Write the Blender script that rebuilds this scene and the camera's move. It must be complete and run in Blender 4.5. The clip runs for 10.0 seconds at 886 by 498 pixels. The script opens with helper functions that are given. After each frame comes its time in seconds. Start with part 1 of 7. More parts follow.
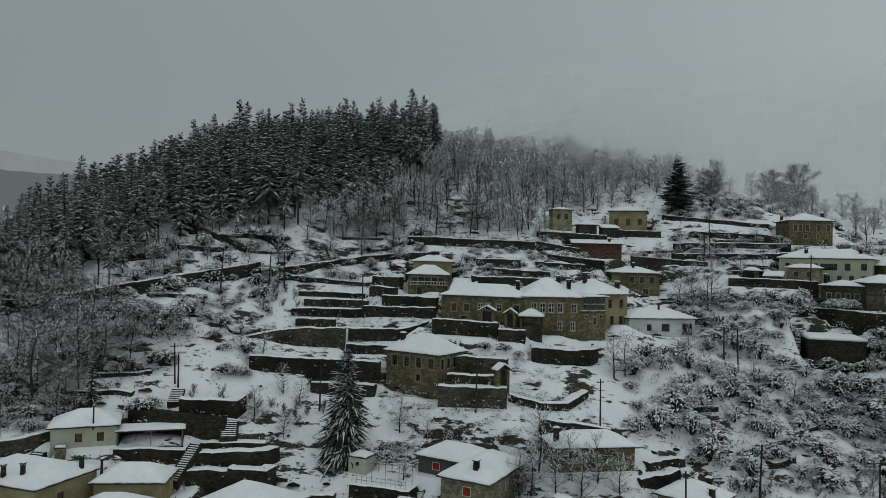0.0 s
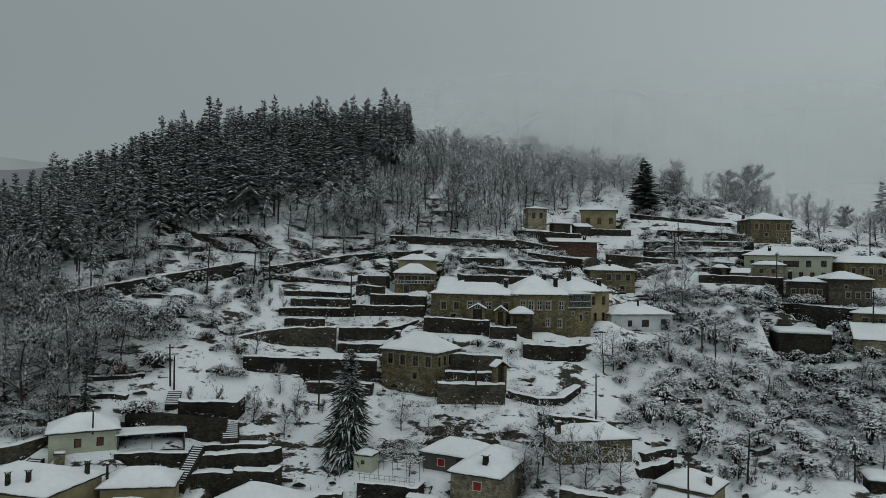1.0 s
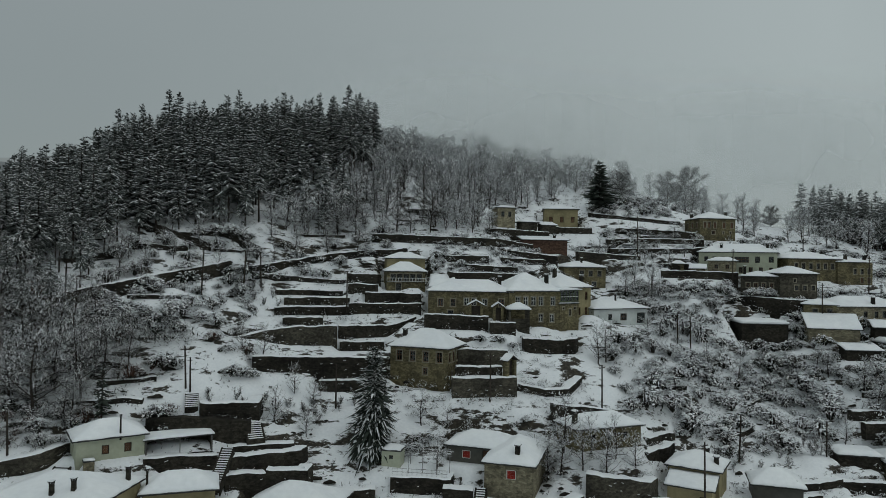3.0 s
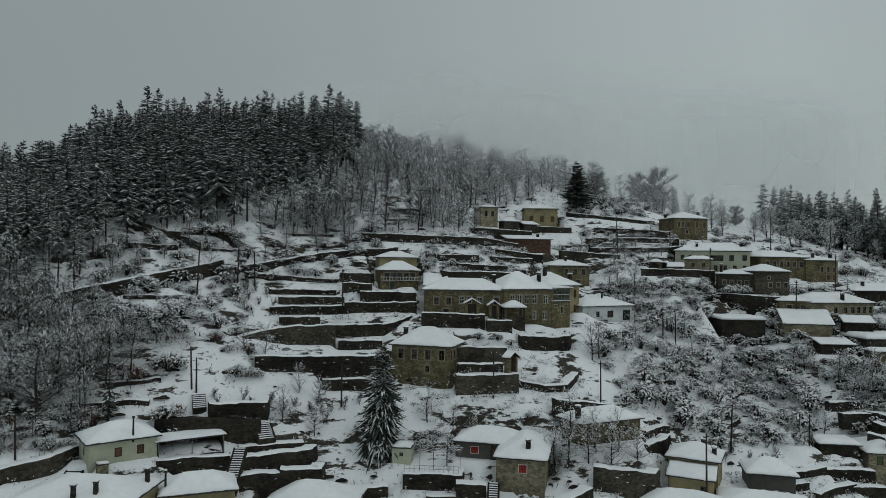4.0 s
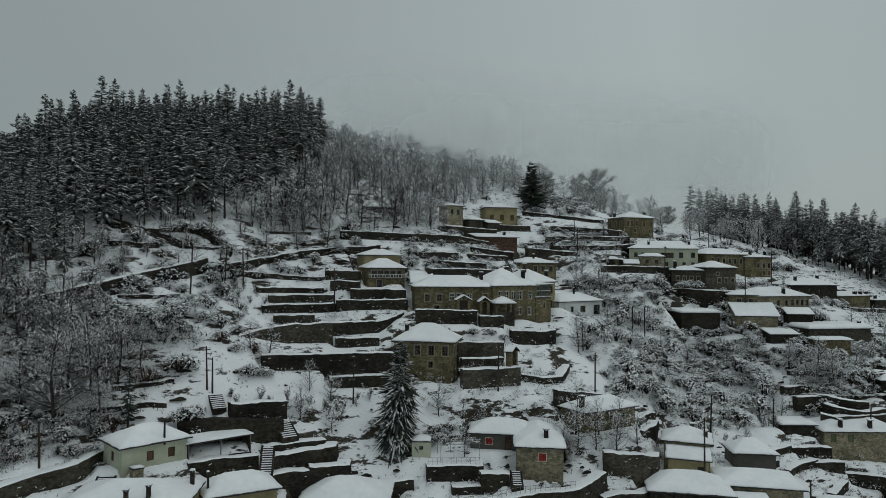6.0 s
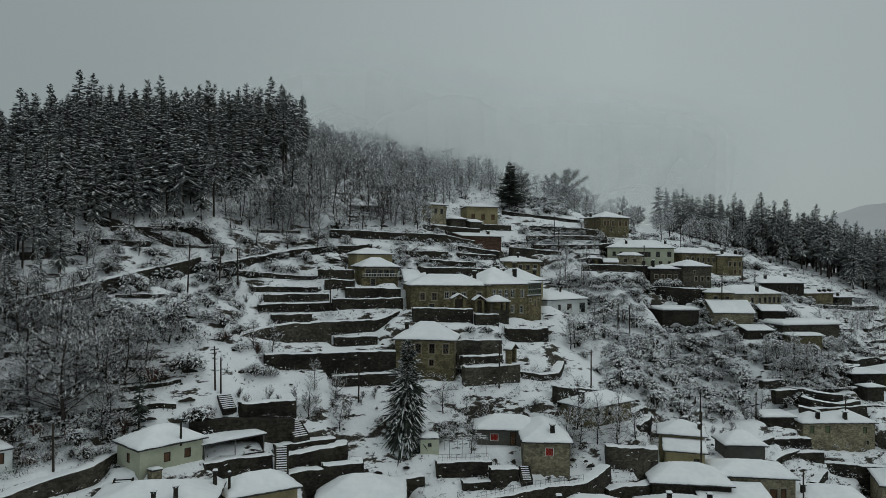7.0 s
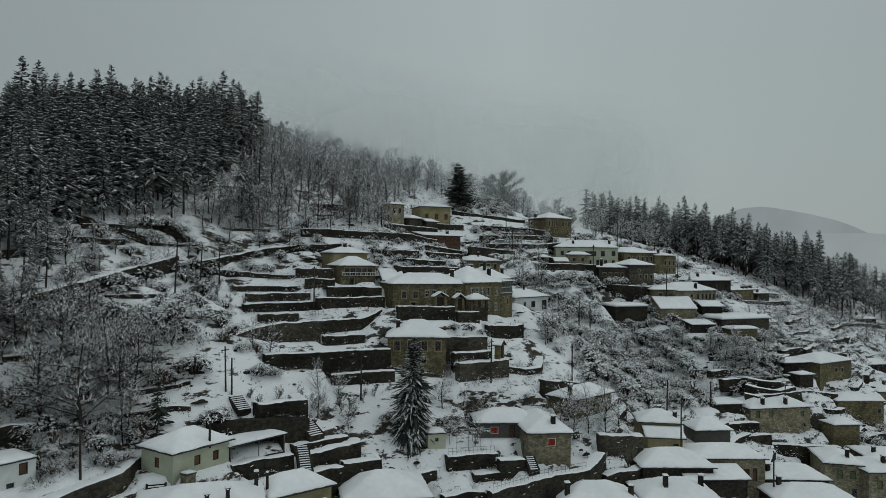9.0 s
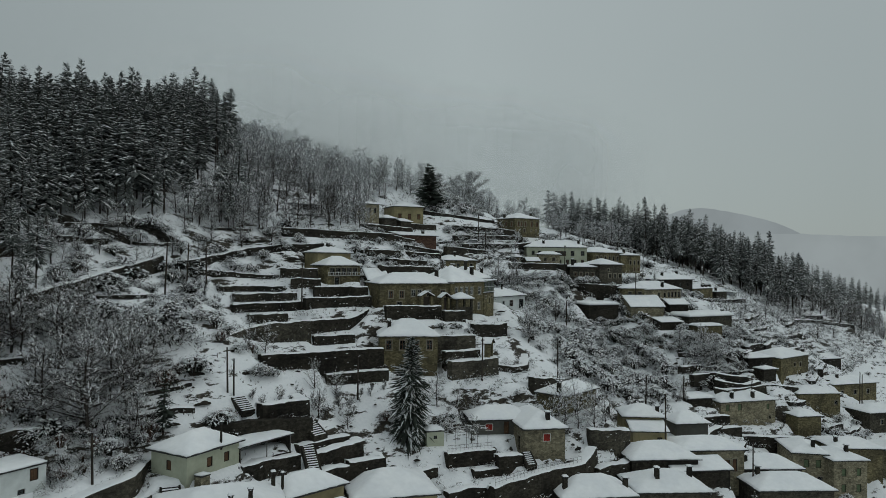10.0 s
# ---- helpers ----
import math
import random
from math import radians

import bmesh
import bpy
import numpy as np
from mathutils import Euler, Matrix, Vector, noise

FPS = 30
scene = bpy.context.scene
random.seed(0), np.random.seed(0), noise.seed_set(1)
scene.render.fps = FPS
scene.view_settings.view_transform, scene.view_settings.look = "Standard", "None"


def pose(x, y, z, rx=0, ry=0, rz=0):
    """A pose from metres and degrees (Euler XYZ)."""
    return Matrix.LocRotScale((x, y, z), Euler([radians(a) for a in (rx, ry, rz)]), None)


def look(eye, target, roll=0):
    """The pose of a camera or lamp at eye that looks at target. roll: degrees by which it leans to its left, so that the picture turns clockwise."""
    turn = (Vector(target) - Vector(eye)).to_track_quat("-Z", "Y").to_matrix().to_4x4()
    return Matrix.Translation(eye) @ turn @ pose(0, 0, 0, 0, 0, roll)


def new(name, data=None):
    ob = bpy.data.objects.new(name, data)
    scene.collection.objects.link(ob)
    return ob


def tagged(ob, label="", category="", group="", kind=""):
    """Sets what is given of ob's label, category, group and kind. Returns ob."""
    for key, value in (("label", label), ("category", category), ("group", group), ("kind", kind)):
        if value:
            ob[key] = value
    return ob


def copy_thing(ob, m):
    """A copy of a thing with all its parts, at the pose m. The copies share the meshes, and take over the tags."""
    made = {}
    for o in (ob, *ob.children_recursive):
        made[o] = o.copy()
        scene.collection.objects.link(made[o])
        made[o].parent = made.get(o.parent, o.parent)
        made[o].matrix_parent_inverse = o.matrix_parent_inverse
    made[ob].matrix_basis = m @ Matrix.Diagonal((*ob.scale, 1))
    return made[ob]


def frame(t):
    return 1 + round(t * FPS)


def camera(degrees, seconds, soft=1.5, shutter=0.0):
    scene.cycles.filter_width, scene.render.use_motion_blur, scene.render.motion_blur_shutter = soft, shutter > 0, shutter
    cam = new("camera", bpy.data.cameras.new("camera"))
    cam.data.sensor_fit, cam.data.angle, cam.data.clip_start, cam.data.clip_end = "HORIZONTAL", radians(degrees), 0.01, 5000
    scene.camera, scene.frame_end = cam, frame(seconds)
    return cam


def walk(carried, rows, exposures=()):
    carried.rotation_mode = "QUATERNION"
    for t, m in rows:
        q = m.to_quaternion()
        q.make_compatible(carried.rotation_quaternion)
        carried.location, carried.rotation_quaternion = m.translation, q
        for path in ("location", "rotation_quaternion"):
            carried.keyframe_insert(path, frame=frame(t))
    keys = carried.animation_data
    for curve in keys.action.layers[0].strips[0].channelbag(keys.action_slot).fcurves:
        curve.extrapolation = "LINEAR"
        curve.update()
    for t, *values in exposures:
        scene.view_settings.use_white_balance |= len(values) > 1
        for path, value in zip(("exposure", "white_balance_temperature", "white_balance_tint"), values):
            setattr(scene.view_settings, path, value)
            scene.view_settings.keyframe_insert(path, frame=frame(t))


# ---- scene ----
import collections

cam = camera(64.6, 10.0, soft=0.7)
METRES, EYE, TILT, LEAN, TURN = 72.0, 40.0, 1.0, -1.5, 0.0
ROWS = [
    (0.0, 0.0, 0.0, 0.0, 0.0, 0.0, -0.0),
    (0.5, -0.0509, -0.0072, 0.0012, -2.36, -0.09, 0.09),
    (1.0, -0.1015, -0.0131, 0.003, -4.53, -0.19, 0.15),
    (1.5, -0.1557, -0.0174, 0.0046, -6.7, -0.29, 0.2),
    (2.0, -0.2024, -0.0196, 0.0056, -8.42, -0.36, 0.27),
    (2.5, -0.2561, -0.0204, 0.0065, -10.24, -0.42, 0.29),
    (4.0, -0.4043, -0.0124, 0.0078, -15.81, -0.57, 0.34),
    (4.5, -0.4565, -0.006, 0.0083, -17.81, -0.62, 0.33),
    (5.0, -0.502, 0.0015, 0.0085, -19.56, -0.67, 0.31),
    (5.5, -0.5537, 0.0119, 0.0092, -21.58, -0.74, 0.29),
    (7.0, -0.6957, 0.0525, 0.0106, -27.19, -0.91, 0.14),
    (7.5, -0.7417, 0.0686, 0.0108, -29.14, -0.94, 0.08),
    (8.0, -0.7872, 0.086, 0.011, -31.12, -0.96, 0.02),
    (8.5, -0.835, 0.1066, 0.0112, -33.3, -0.98, -0.06),
    (9.0, -0.8789, 0.1272, 0.0114, -35.36, -0.99, -0.14),
    (9.5, -0.9222, 0.1494, 0.0116, -37.54, -1.0, -0.19),
    (10.0, -0.9645, 0.173, 0.0116, -39.7, -1.0, -0.26),
]
walk(cam, [(t, pose(0, 0, EYE, TILT, LEAN, TURN) @ pose(METRES * x, METRES * y, METRES * z, 90 + pitch, roll, yaw)) for t, x, y, z, yaw, pitch, roll in ROWS],
     exposures=[(0.0, 0.0, 6510, 6), (10.0, 0.0, 6510, 6)])

# ---- overcast winter light ----
world = bpy.data.worlds.new("overcast_sky")
scene.world = world
world.use_nodes = True
wn = world.node_tree
wn.nodes.clear()
w_out = wn.nodes.new("ShaderNodeOutputWorld")
w_bg = wn.nodes.new("ShaderNodeBackground")
w_sky = wn.nodes.new("ShaderNodeTexSky")
w_sky.sky_type, w_sky.sun_disc = "NISHITA", False
w_sky.sun_elevation, w_sky.sun_rotation = radians(35), radians(150)
w_tc = wn.nodes.new("ShaderNodeTexCoord")
w_sep = wn.nodes.new("ShaderNodeSeparateXYZ")
w_ramp = wn.nodes.new("ShaderNodeValToRGB")
w_mix = wn.nodes.new("ShaderNodeMix")
w_mix.data_type = "RGBA"
SKY = [(0.0, (0.335, 0.372, 0.376)), (0.12, (0.354, 0.393, 0.396)), (0.36, (0.372, 0.413, 0.424)), (0.62, (0.38, 0.42, 0.43)), (1.0, (0.57, 0.626, 0.648))]
while len(w_ramp.color_ramp.elements) < len(SKY):
    w_ramp.color_ramp.elements.new(0.5)
for el, (p, c) in zip(w_ramp.color_ramp.elements, SKY):
    el.position, el.color = p, (*c, 1)
w_noise = wn.nodes.new("ShaderNodeTexNoise")
w_noise.inputs["Scale"].default_value, w_noise.inputs["Detail"].default_value = 2.2, 4
w_cloud = wn.nodes.new("ShaderNodeMapRange")
w_cloud.inputs["To Min"].default_value, w_cloud.inputs["To Max"].default_value = 0.95, 1.05
w_mul = wn.nodes.new("ShaderNodeVectorMath")
w_mul.operation = "SCALE"
wn.links.new(w_tc.outputs["Generated"], w_sep.inputs[0])
wn.links.new(w_tc.outputs["Generated"], w_noise.inputs["Vector"])
wn.links.new(w_noise.outputs["Fac"], w_cloud.inputs["Value"])
wn.links.new(w_sep.outputs["Z"], w_ramp.inputs["Fac"])
wn.links.new(w_ramp.outputs["Color"], w_mul.inputs[0])
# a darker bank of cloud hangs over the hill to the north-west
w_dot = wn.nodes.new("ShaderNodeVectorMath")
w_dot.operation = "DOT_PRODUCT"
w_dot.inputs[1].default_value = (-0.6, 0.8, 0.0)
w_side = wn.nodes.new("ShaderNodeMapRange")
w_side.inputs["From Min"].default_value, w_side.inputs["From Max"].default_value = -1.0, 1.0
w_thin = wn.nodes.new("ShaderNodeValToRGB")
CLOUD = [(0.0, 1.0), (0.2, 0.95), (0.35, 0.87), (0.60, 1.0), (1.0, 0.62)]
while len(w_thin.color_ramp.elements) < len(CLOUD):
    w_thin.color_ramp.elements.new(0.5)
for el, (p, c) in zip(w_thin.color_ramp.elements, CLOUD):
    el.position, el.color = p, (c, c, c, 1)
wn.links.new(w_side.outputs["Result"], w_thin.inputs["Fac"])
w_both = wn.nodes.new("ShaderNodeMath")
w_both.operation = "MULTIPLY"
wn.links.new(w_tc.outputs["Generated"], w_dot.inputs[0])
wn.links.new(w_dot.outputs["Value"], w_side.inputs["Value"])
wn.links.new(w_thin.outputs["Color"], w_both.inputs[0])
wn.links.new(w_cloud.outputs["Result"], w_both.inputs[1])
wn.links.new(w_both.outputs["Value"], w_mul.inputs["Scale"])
w_mix.inputs["Factor"].default_value = 0.006
wn.links.new(w_mul.outputs["Vector"], w_mix.inputs["A"])
wn.links.new(w_sky.outputs["Color"], w_mix.inputs["B"])
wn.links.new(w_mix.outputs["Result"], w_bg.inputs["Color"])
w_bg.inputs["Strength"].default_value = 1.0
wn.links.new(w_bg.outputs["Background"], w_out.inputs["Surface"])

sun = new("sun", bpy.data.lights.new("sun", "SUN"))
sun.data.energy, sun.data.angle, sun.data.color = 0.22, radians(40), (1.0, 0.98, 0.95)
sun.matrix_world = look((60, -60, 140), (0, 0, 0))


# ---- materials ----
def material(name, col, rough=0.8, var=0.15, scale=1.0, bump=0.3, col2=None, mix_scale=0.25, metal=0.0, kind="noise", spec=0.12):
    """Colour varied at two scales with fine relief; col2 comes in as stains or wear."""
    m = bpy.data.materials.new(name)
    m.use_nodes = True
    nt = m.node_tree
    bsdf = nt.nodes["Principled BSDF"]
    bsdf.inputs["Roughness"].default_value = rough
    bsdf.inputs["Metallic"].default_value = metal
    bsdf.inputs["Specular IOR Level"].default_value = spec
    geo = nt.nodes.new("ShaderNodeNewGeometry")
    info = nt.nodes.new("ShaderNodeObjectInfo")
    fine = nt.nodes.new("ShaderNodeTexNoise")
    fine.inputs["Scale"].default_value, fine.inputs["Detail"].default_value = scale, 6
    big = nt.nodes.new("ShaderNodeTexNoise")
    big.inputs["Scale"].default_value, big.inputs["Detail"].default_value = mix_scale, 5
    nt.links.new(geo.outputs["Position"], fine.inputs["Vector"])
    nt.links.new(geo.outputs["Position"], big.inputs["Vector"])
    height = fine.outputs["Fac"]
    ramp = nt.nodes.new("ShaderNodeMapRange")
    ramp.inputs["From Min"].default_value, ramp.inputs["From Max"].default_value = 0.3, 0.7
    ramp.inputs["To Min"].default_value, ramp.inputs["To Max"].default_value = 1 - var, 1 + var
    nt.links.new(fine.outputs["Fac"], ramp.inputs["Value"])
    mixc = nt.nodes.new("ShaderNodeMix")
    mixc.data_type = "RGBA"
    mixc.inputs["A"].default_value = (*col, 1)
    mixc.inputs["B"].default_value = (*(col2 or [c * 0.75 for c in col]), 1)
    step = nt.nodes.new("ShaderNodeMapRange")
    step.inputs["From Min"].default_value, step.inputs["From Max"].default_value = 0.42, 0.62
    nt.links.new(big.outputs["Fac"], step.inputs["Value"])
    nt.links.new(step.outputs["Result"], mixc.inputs["Factor"])
    mul = nt.nodes.new("ShaderNodeVectorMath")
    mul.operation = "SCALE"
    nt.links.new(mixc.outputs["Result"], mul.inputs[0])
    nt.links.new(ramp.outputs["Result"], mul.inputs["Scale"])
    last = mul.outputs["Vector"]
    if kind == "stone":
        vor = nt.nodes.new("ShaderNodeTexVoronoi")
        vor.feature = "DISTANCE_TO_EDGE"
        vor.inputs["Scale"].default_value = 2.6
        vcol = nt.nodes.new("ShaderNodeTexVoronoi")
        vcol.inputs["Scale"].default_value = 2.6
        sq = nt.nodes.new("ShaderNodeMapping")
        sq.inputs["Scale"].default_value = (1, 1, 1.8)
        nt.links.new(geo.outputs["Position"], sq.inputs["Vector"])
        nt.links.new(sq.outputs["Vector"], vor.inputs["Vector"])
        nt.links.new(sq.outputs["Vector"], vcol.inputs["Vector"])
        joint = nt.nodes.new("ShaderNodeMapRange")
        joint.inputs["From Max"].default_value = 0.09
        joint.inputs["To Min"].default_value = 0.7
        nt.links.new(vor.outputs["Distance"], joint.inputs["Value"])
        sepc = nt.nodes.new("ShaderNodeSeparateXYZ")
        nt.links.new(vcol.outputs["Color"], sepc.inputs[0])
        tone = nt.nodes.new("ShaderNodeMapRange")
        tone.inputs["To Min"].default_value, tone.inputs["To Max"].default_value = 0.65, 1.4
        nt.links.new(sepc.outputs["X"], tone.inputs["Value"])
        both = nt.nodes.new("ShaderNodeMath")
        both.operation = "MULTIPLY"
        nt.links.new(joint.outputs["Result"], both.inputs[0])
        nt.links.new(tone.outputs["Result"], both.inputs[1])
        mul2 = nt.nodes.new("ShaderNodeVectorMath")
        mul2.operation = "SCALE"
        nt.links.new(last, mul2.inputs[0])
        nt.links.new(both.outputs["Value"], mul2.inputs["Scale"])
        last = mul2.outputs["Vector"]
        height = joint.outputs["Result"]
    rnd = nt.nodes.new("ShaderNodeMapRange")
    rnd.inputs["To Min"].default_value, rnd.inputs["To Max"].default_value = 1 - var * 0.6, 1 + var * 0.6
    nt.links.new(info.outputs["Random"], rnd.inputs["Value"])
    mul3 = nt.nodes.new("ShaderNodeVectorMath")
    mul3.operation = "SCALE"
    nt.links.new(last, mul3.inputs[0])
    nt.links.new(rnd.outputs["Result"], mul3.inputs["Scale"])
    nt.links.new(mul3.outputs["Vector"], bsdf.inputs["Base Color"])
    if bump:
        bp = nt.nodes.new("ShaderNodeBump")
        bp.inputs["Strength"].default_value, bp.inputs["Distance"].default_value = bump, 0.06
        nt.links.new(height, bp.inputs["Height"])
        nt.links.new(bp.outputs["Normal"], bsdf.inputs["Normal"])
    return m


SNOW = material("snow", (0.86, 0.875, 0.885), 0.6, 0.035, 1.6, 0.25, (0.80, 0.82, 0.84), 0.3)
TREE_SNOW = material("snow_on_twigs", (0.84, 0.855, 0.865), 0.7, 0.08, 3.0, 0.0, (0.74, 0.76, 0.78), 0.8)
STONE = material("ochre_stone", (0.172, 0.149, 0.085), 0.85, 0.26, 2.5, 0.6, (0.100, 0.088, 0.054), 0.35, kind="stone")
STONE_GREY = material("grey_stone", (0.070, 0.064, 0.050), 0.88, 0.3, 2.2, 0.6, (0.040, 0.037, 0.030), 0.3, kind="stone")
STONE_DARK = material("wet_dark_stone", (0.040, 0.036, 0.028), 0.85, 0.35, 2.0, 0.6, (0.021, 0.019, 0.016), 0.25, kind="stone")
STONE_PALE = material("limewashed_stone", (0.25, 0.225, 0.155), 0.85, 0.2, 2.5, 0.5, (0.165, 0.148, 0.104), 0.4, kind="stone")
BRICK_RED = material("red_brown_brick", (0.095, 0.058, 0.042), 0.85, 0.25, 3.0, 0.5, (0.10, 0.06, 0.045), 0.4, kind="stone")
PLASTER_W = material("white_plaster", (0.62, 0.65, 0.64), 0.8, 0.06, 2.0, 0.15, (0.50, 0.53, 0.52), 0.35)
PLASTER_G = material("pale_green_plaster", (0.42, 0.44, 0.34), 0.8, 0.08, 2.0, 0.15, (0.38, 0.40, 0.31), 0.35)
PLASTER_Y = material("yellow_plaster", (0.30, 0.26, 0.15), 0.8, 0.1, 2.0, 0.2, (0.20, 0.175, 0.10), 0.4)
CONCRETE = material("weathered_concrete", (0.095, 0.092, 0.08), 0.85, 0.15, 1.5, 0.3, (0.10, 0.10, 0.09), 0.4)
SURROUND = material("dressed_pale_stone", (0.27, 0.25, 0.19), 0.85, 0.12, 3.0, 0.3, (0.20, 0.18, 0.14), 0.8)
SLATE = material("dark_slate", (0.04, 0.04, 0.04), 0.7, 0.2, 3.0, 0.4, (0.05, 0.05, 0.05), 0.5)
WOOD = material("brown_wood", (0.13, 0.075, 0.045), 0.7, 0.2, 8.0, 0.3, (0.085, 0.05, 0.032), 1.2)
WOOD_DARK = material("dark_weathered_wood", (0.055, 0.045, 0.036), 0.8, 0.25, 6.0, 0.3, (0.035, 0.030, 0.026), 1.0)
WOOD_RED = material("red_painted_wood", (0.30, 0.035, 0.025), 0.6, 0.12, 8.0, 0.2, (0.20, 0.03, 0.022), 1.5)
WOOD_GREEN = material("green_painted_wood", (0.12, 0.16, 0.09), 0.6, 0.12, 8.0, 0.2, (0.09, 0.12, 0.07), 1.5)
PAINT_W = material("white_painted_wood", (0.62, 0.63, 0.60), 0.6, 0.06, 6.0, 0.15, (0.5, 0.5, 0.48), 1.0)
METAL = material("grey_metal", (0.20, 0.20, 0.20), 0.5, 0.1, 6.0, 0.1, (0.14, 0.13, 0.12), 1.0, metal=0.7)
BARK = material("bark", (0.040, 0.033, 0.028), 0.9, 0.3, 5.0, 0.5, (0.04, 0.034, 0.03), 1.0)
TWIG = material("bare_twigs", (0.055, 0.048, 0.042), 0.9, 0.25, 4.0, 0.0, (0.036, 0.031, 0.028), 0.6)
TWIG_RED = material("reddish_twigs", (0.11, 0.062, 0.048), 0.9, 0.25, 4.0, 0.0, (0.075, 0.05, 0.04), 0.6)
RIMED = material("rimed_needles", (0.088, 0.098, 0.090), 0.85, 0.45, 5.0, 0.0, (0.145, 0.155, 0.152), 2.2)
NEEDLE = material("conifer_needles", (0.048, 0.058, 0.048), 0.8, 0.35, 4.0, 0.0, (0.030, 0.036, 0.030), 0.5)
# evergreen shrub colour; also paints the shade inside bushes and scrub
SHRUB_AND_SHADE = material("evergreen_shrub", (0.018, 0.021, 0.015), 0.8, 0.35, 4.0, 0.0, (0.011, 0.012, 0.010), 0.7)
CAR_PAINT = material("grey_car_paint", (0.22, 0.23, 0.24), 0.3, 0.05, 2.0, 0.0, (0.18, 0.19, 0.2), 0.5, metal=0.3, spec=0.5)
RUBBER = material("rubber", (0.02, 0.02, 0.02), 0.8, 0.1, 4.0, 0.1)


def glass_material():
    m = bpy.data.materials.new("window_glass")
    m.use_nodes = True
    b = m.node_tree.nodes["Principled BSDF"]
    b.inputs["Base Color"].default_value = (0.10, 0.12, 0.12, 1)
    b.inputs["Roughness"].default_value = 0.08
    b.inputs["Transmission Weight"].default_value = 0.85
    b.inputs["IOR"].default_value = 1.45
    return m


GLASS = glass_material()


def ground_material():
    """Snow that thins to dark earth, rock and dead grass where the slope is steep or the noise says so."""
    m = bpy.data.materials.new("snowy_ground")
    m.use_nodes = True
    nt = m.node_tree
    L = nt.links.new
    bsdf = nt.nodes["Principled BSDF"]
    bsdf.inputs["Roughness"].default_value = 0.7
    bsdf.inputs["Specular IOR Level"].default_value = 0.2
    geo = nt.nodes.new("ShaderNodeNewGeometry")
    sep = nt.nodes.new("ShaderNodeSeparateXYZ")
    L(geo.outputs["Normal"], sep.inputs[0])
    n1 = nt.nodes.new("ShaderNodeTexNoise")
    n1.inputs["Scale"].default_value, n1.inputs["Detail"].default_value, n1.inputs["Roughness"].default_value = 0.42, 9, 0.68
    n2 = nt.nodes.new("ShaderNodeTexNoise")
    n2.inputs["Scale"].default_value, n2.inputs["Detail"].default_value = 0.07, 4
    n3 = nt.nodes.new("ShaderNodeTexNoise")
    n3.inputs["Scale"].default_value, n3.inputs["Detail"].default_value = 3.0, 6
    stretch = nt.nodes.new("ShaderNodeMapping")
    stretch.inputs["Scale"].default_value = (0.55, 1.0, 2.2)
    L(geo.outputs["Position"], stretch.inputs["Vector"])
    L(stretch.outputs["Vector"], n1.inputs["Vector"])
    L(geo.outputs["Position"], n2.inputs["Vector"])
    L(geo.outputs["Position"], n3.inputs["Vector"])
    steep = nt.nodes.new("ShaderNodeMapRange")
    steep.inputs["From Min"].default_value, steep.inputs["From Max"].default_value = 0.88, 0.50
    steep.inputs["To Min"].default_value, steep.inputs["To Max"].default_value = -0.05, 0.06
    L(sep.outputs["Z"], steep.inputs["Value"])
    add = nt.nodes.new("ShaderNodeMath")
    L(n1.outputs["Fac"], add.inputs[0])
    L(steep.outputs["Result"], add.inputs[1])
    n2m = nt.nodes.new("ShaderNodeMath")
    n2m.operation = "MULTIPLY_ADD"
    n2m.inputs[1].default_value, n2m.inputs[2].default_value = 0.32, -0.16
    L(n2.outputs["Fac"], n2m.inputs[0])
    add2 = nt.nodes.new("ShaderNodeMath")
    L(add.outputs["Value"], add2.inputs[0])
    L(n2m.outputs["Value"], add2.inputs[1])
    bare = nt.nodes.new("ShaderNodeMapRange")
    bare.inputs["From Min"].default_value, bare.inputs["From Max"].default_value = 0.535, 0.575
    L(add2.outputs["Value"], bare.inputs["Value"])
    earth = nt.nodes.new("ShaderNodeValToRGB")
    earth.color_ramp.elements[0].position, earth.color_ramp.elements[0].color = 0.35, (0.022, 0.020, 0.016, 1)
    earth.color_ramp.elements[1].position, earth.color_ramp.elements[1].color = 0.65, (0.070, 0.060, 0.045, 1)
    L(n3.outputs["Fac"], earth.inputs["Fac"])
    snow = nt.nodes.new("ShaderNodeValToRGB")
    snow.color_ramp.elements[0].position, snow.color_ramp.elements[0].color = 0.3, (0.77, 0.79, 0.815, 1)
    snow.color_ramp.elements[1].position, snow.color_ramp.elements[1].color = 0.7, (0.86, 0.875, 0.89, 1)
    L(n3.outputs["Fac"], snow.inputs["Fac"])
    mix = nt.nodes.new("ShaderNodeMix")
    mix.data_type = "RGBA"
    L(bare.outputs["Result"], mix.inputs["Factor"])
    L(snow.outputs["Color"], mix.inputs["A"])
    L(earth.outputs["Color"], mix.inputs["B"])
    L(mix.outputs["Result"], bsdf.inputs["Base Color"])
    bp = nt.nodes.new("ShaderNodeBump")
    bp.inputs["Strength"].default_value, bp.inputs["Distance"].default_value = 0.5, 0.25
    L(n1.outputs["Fac"], bp.inputs["Height"])
    bp2 = nt.nodes.new("ShaderNodeBump")
    bp2.inputs["Strength"].default_value, bp2.inputs["Distance"].default_value = 0.3, 0.05
    L(n3.outputs["Fac"], bp2.inputs["Height"])
    L(bp.outputs["Normal"], bp2.inputs["Normal"])
    L(bp2.outputs["Normal"], bsdf.inputs["Normal"])
    return m


GROUND = ground_material()


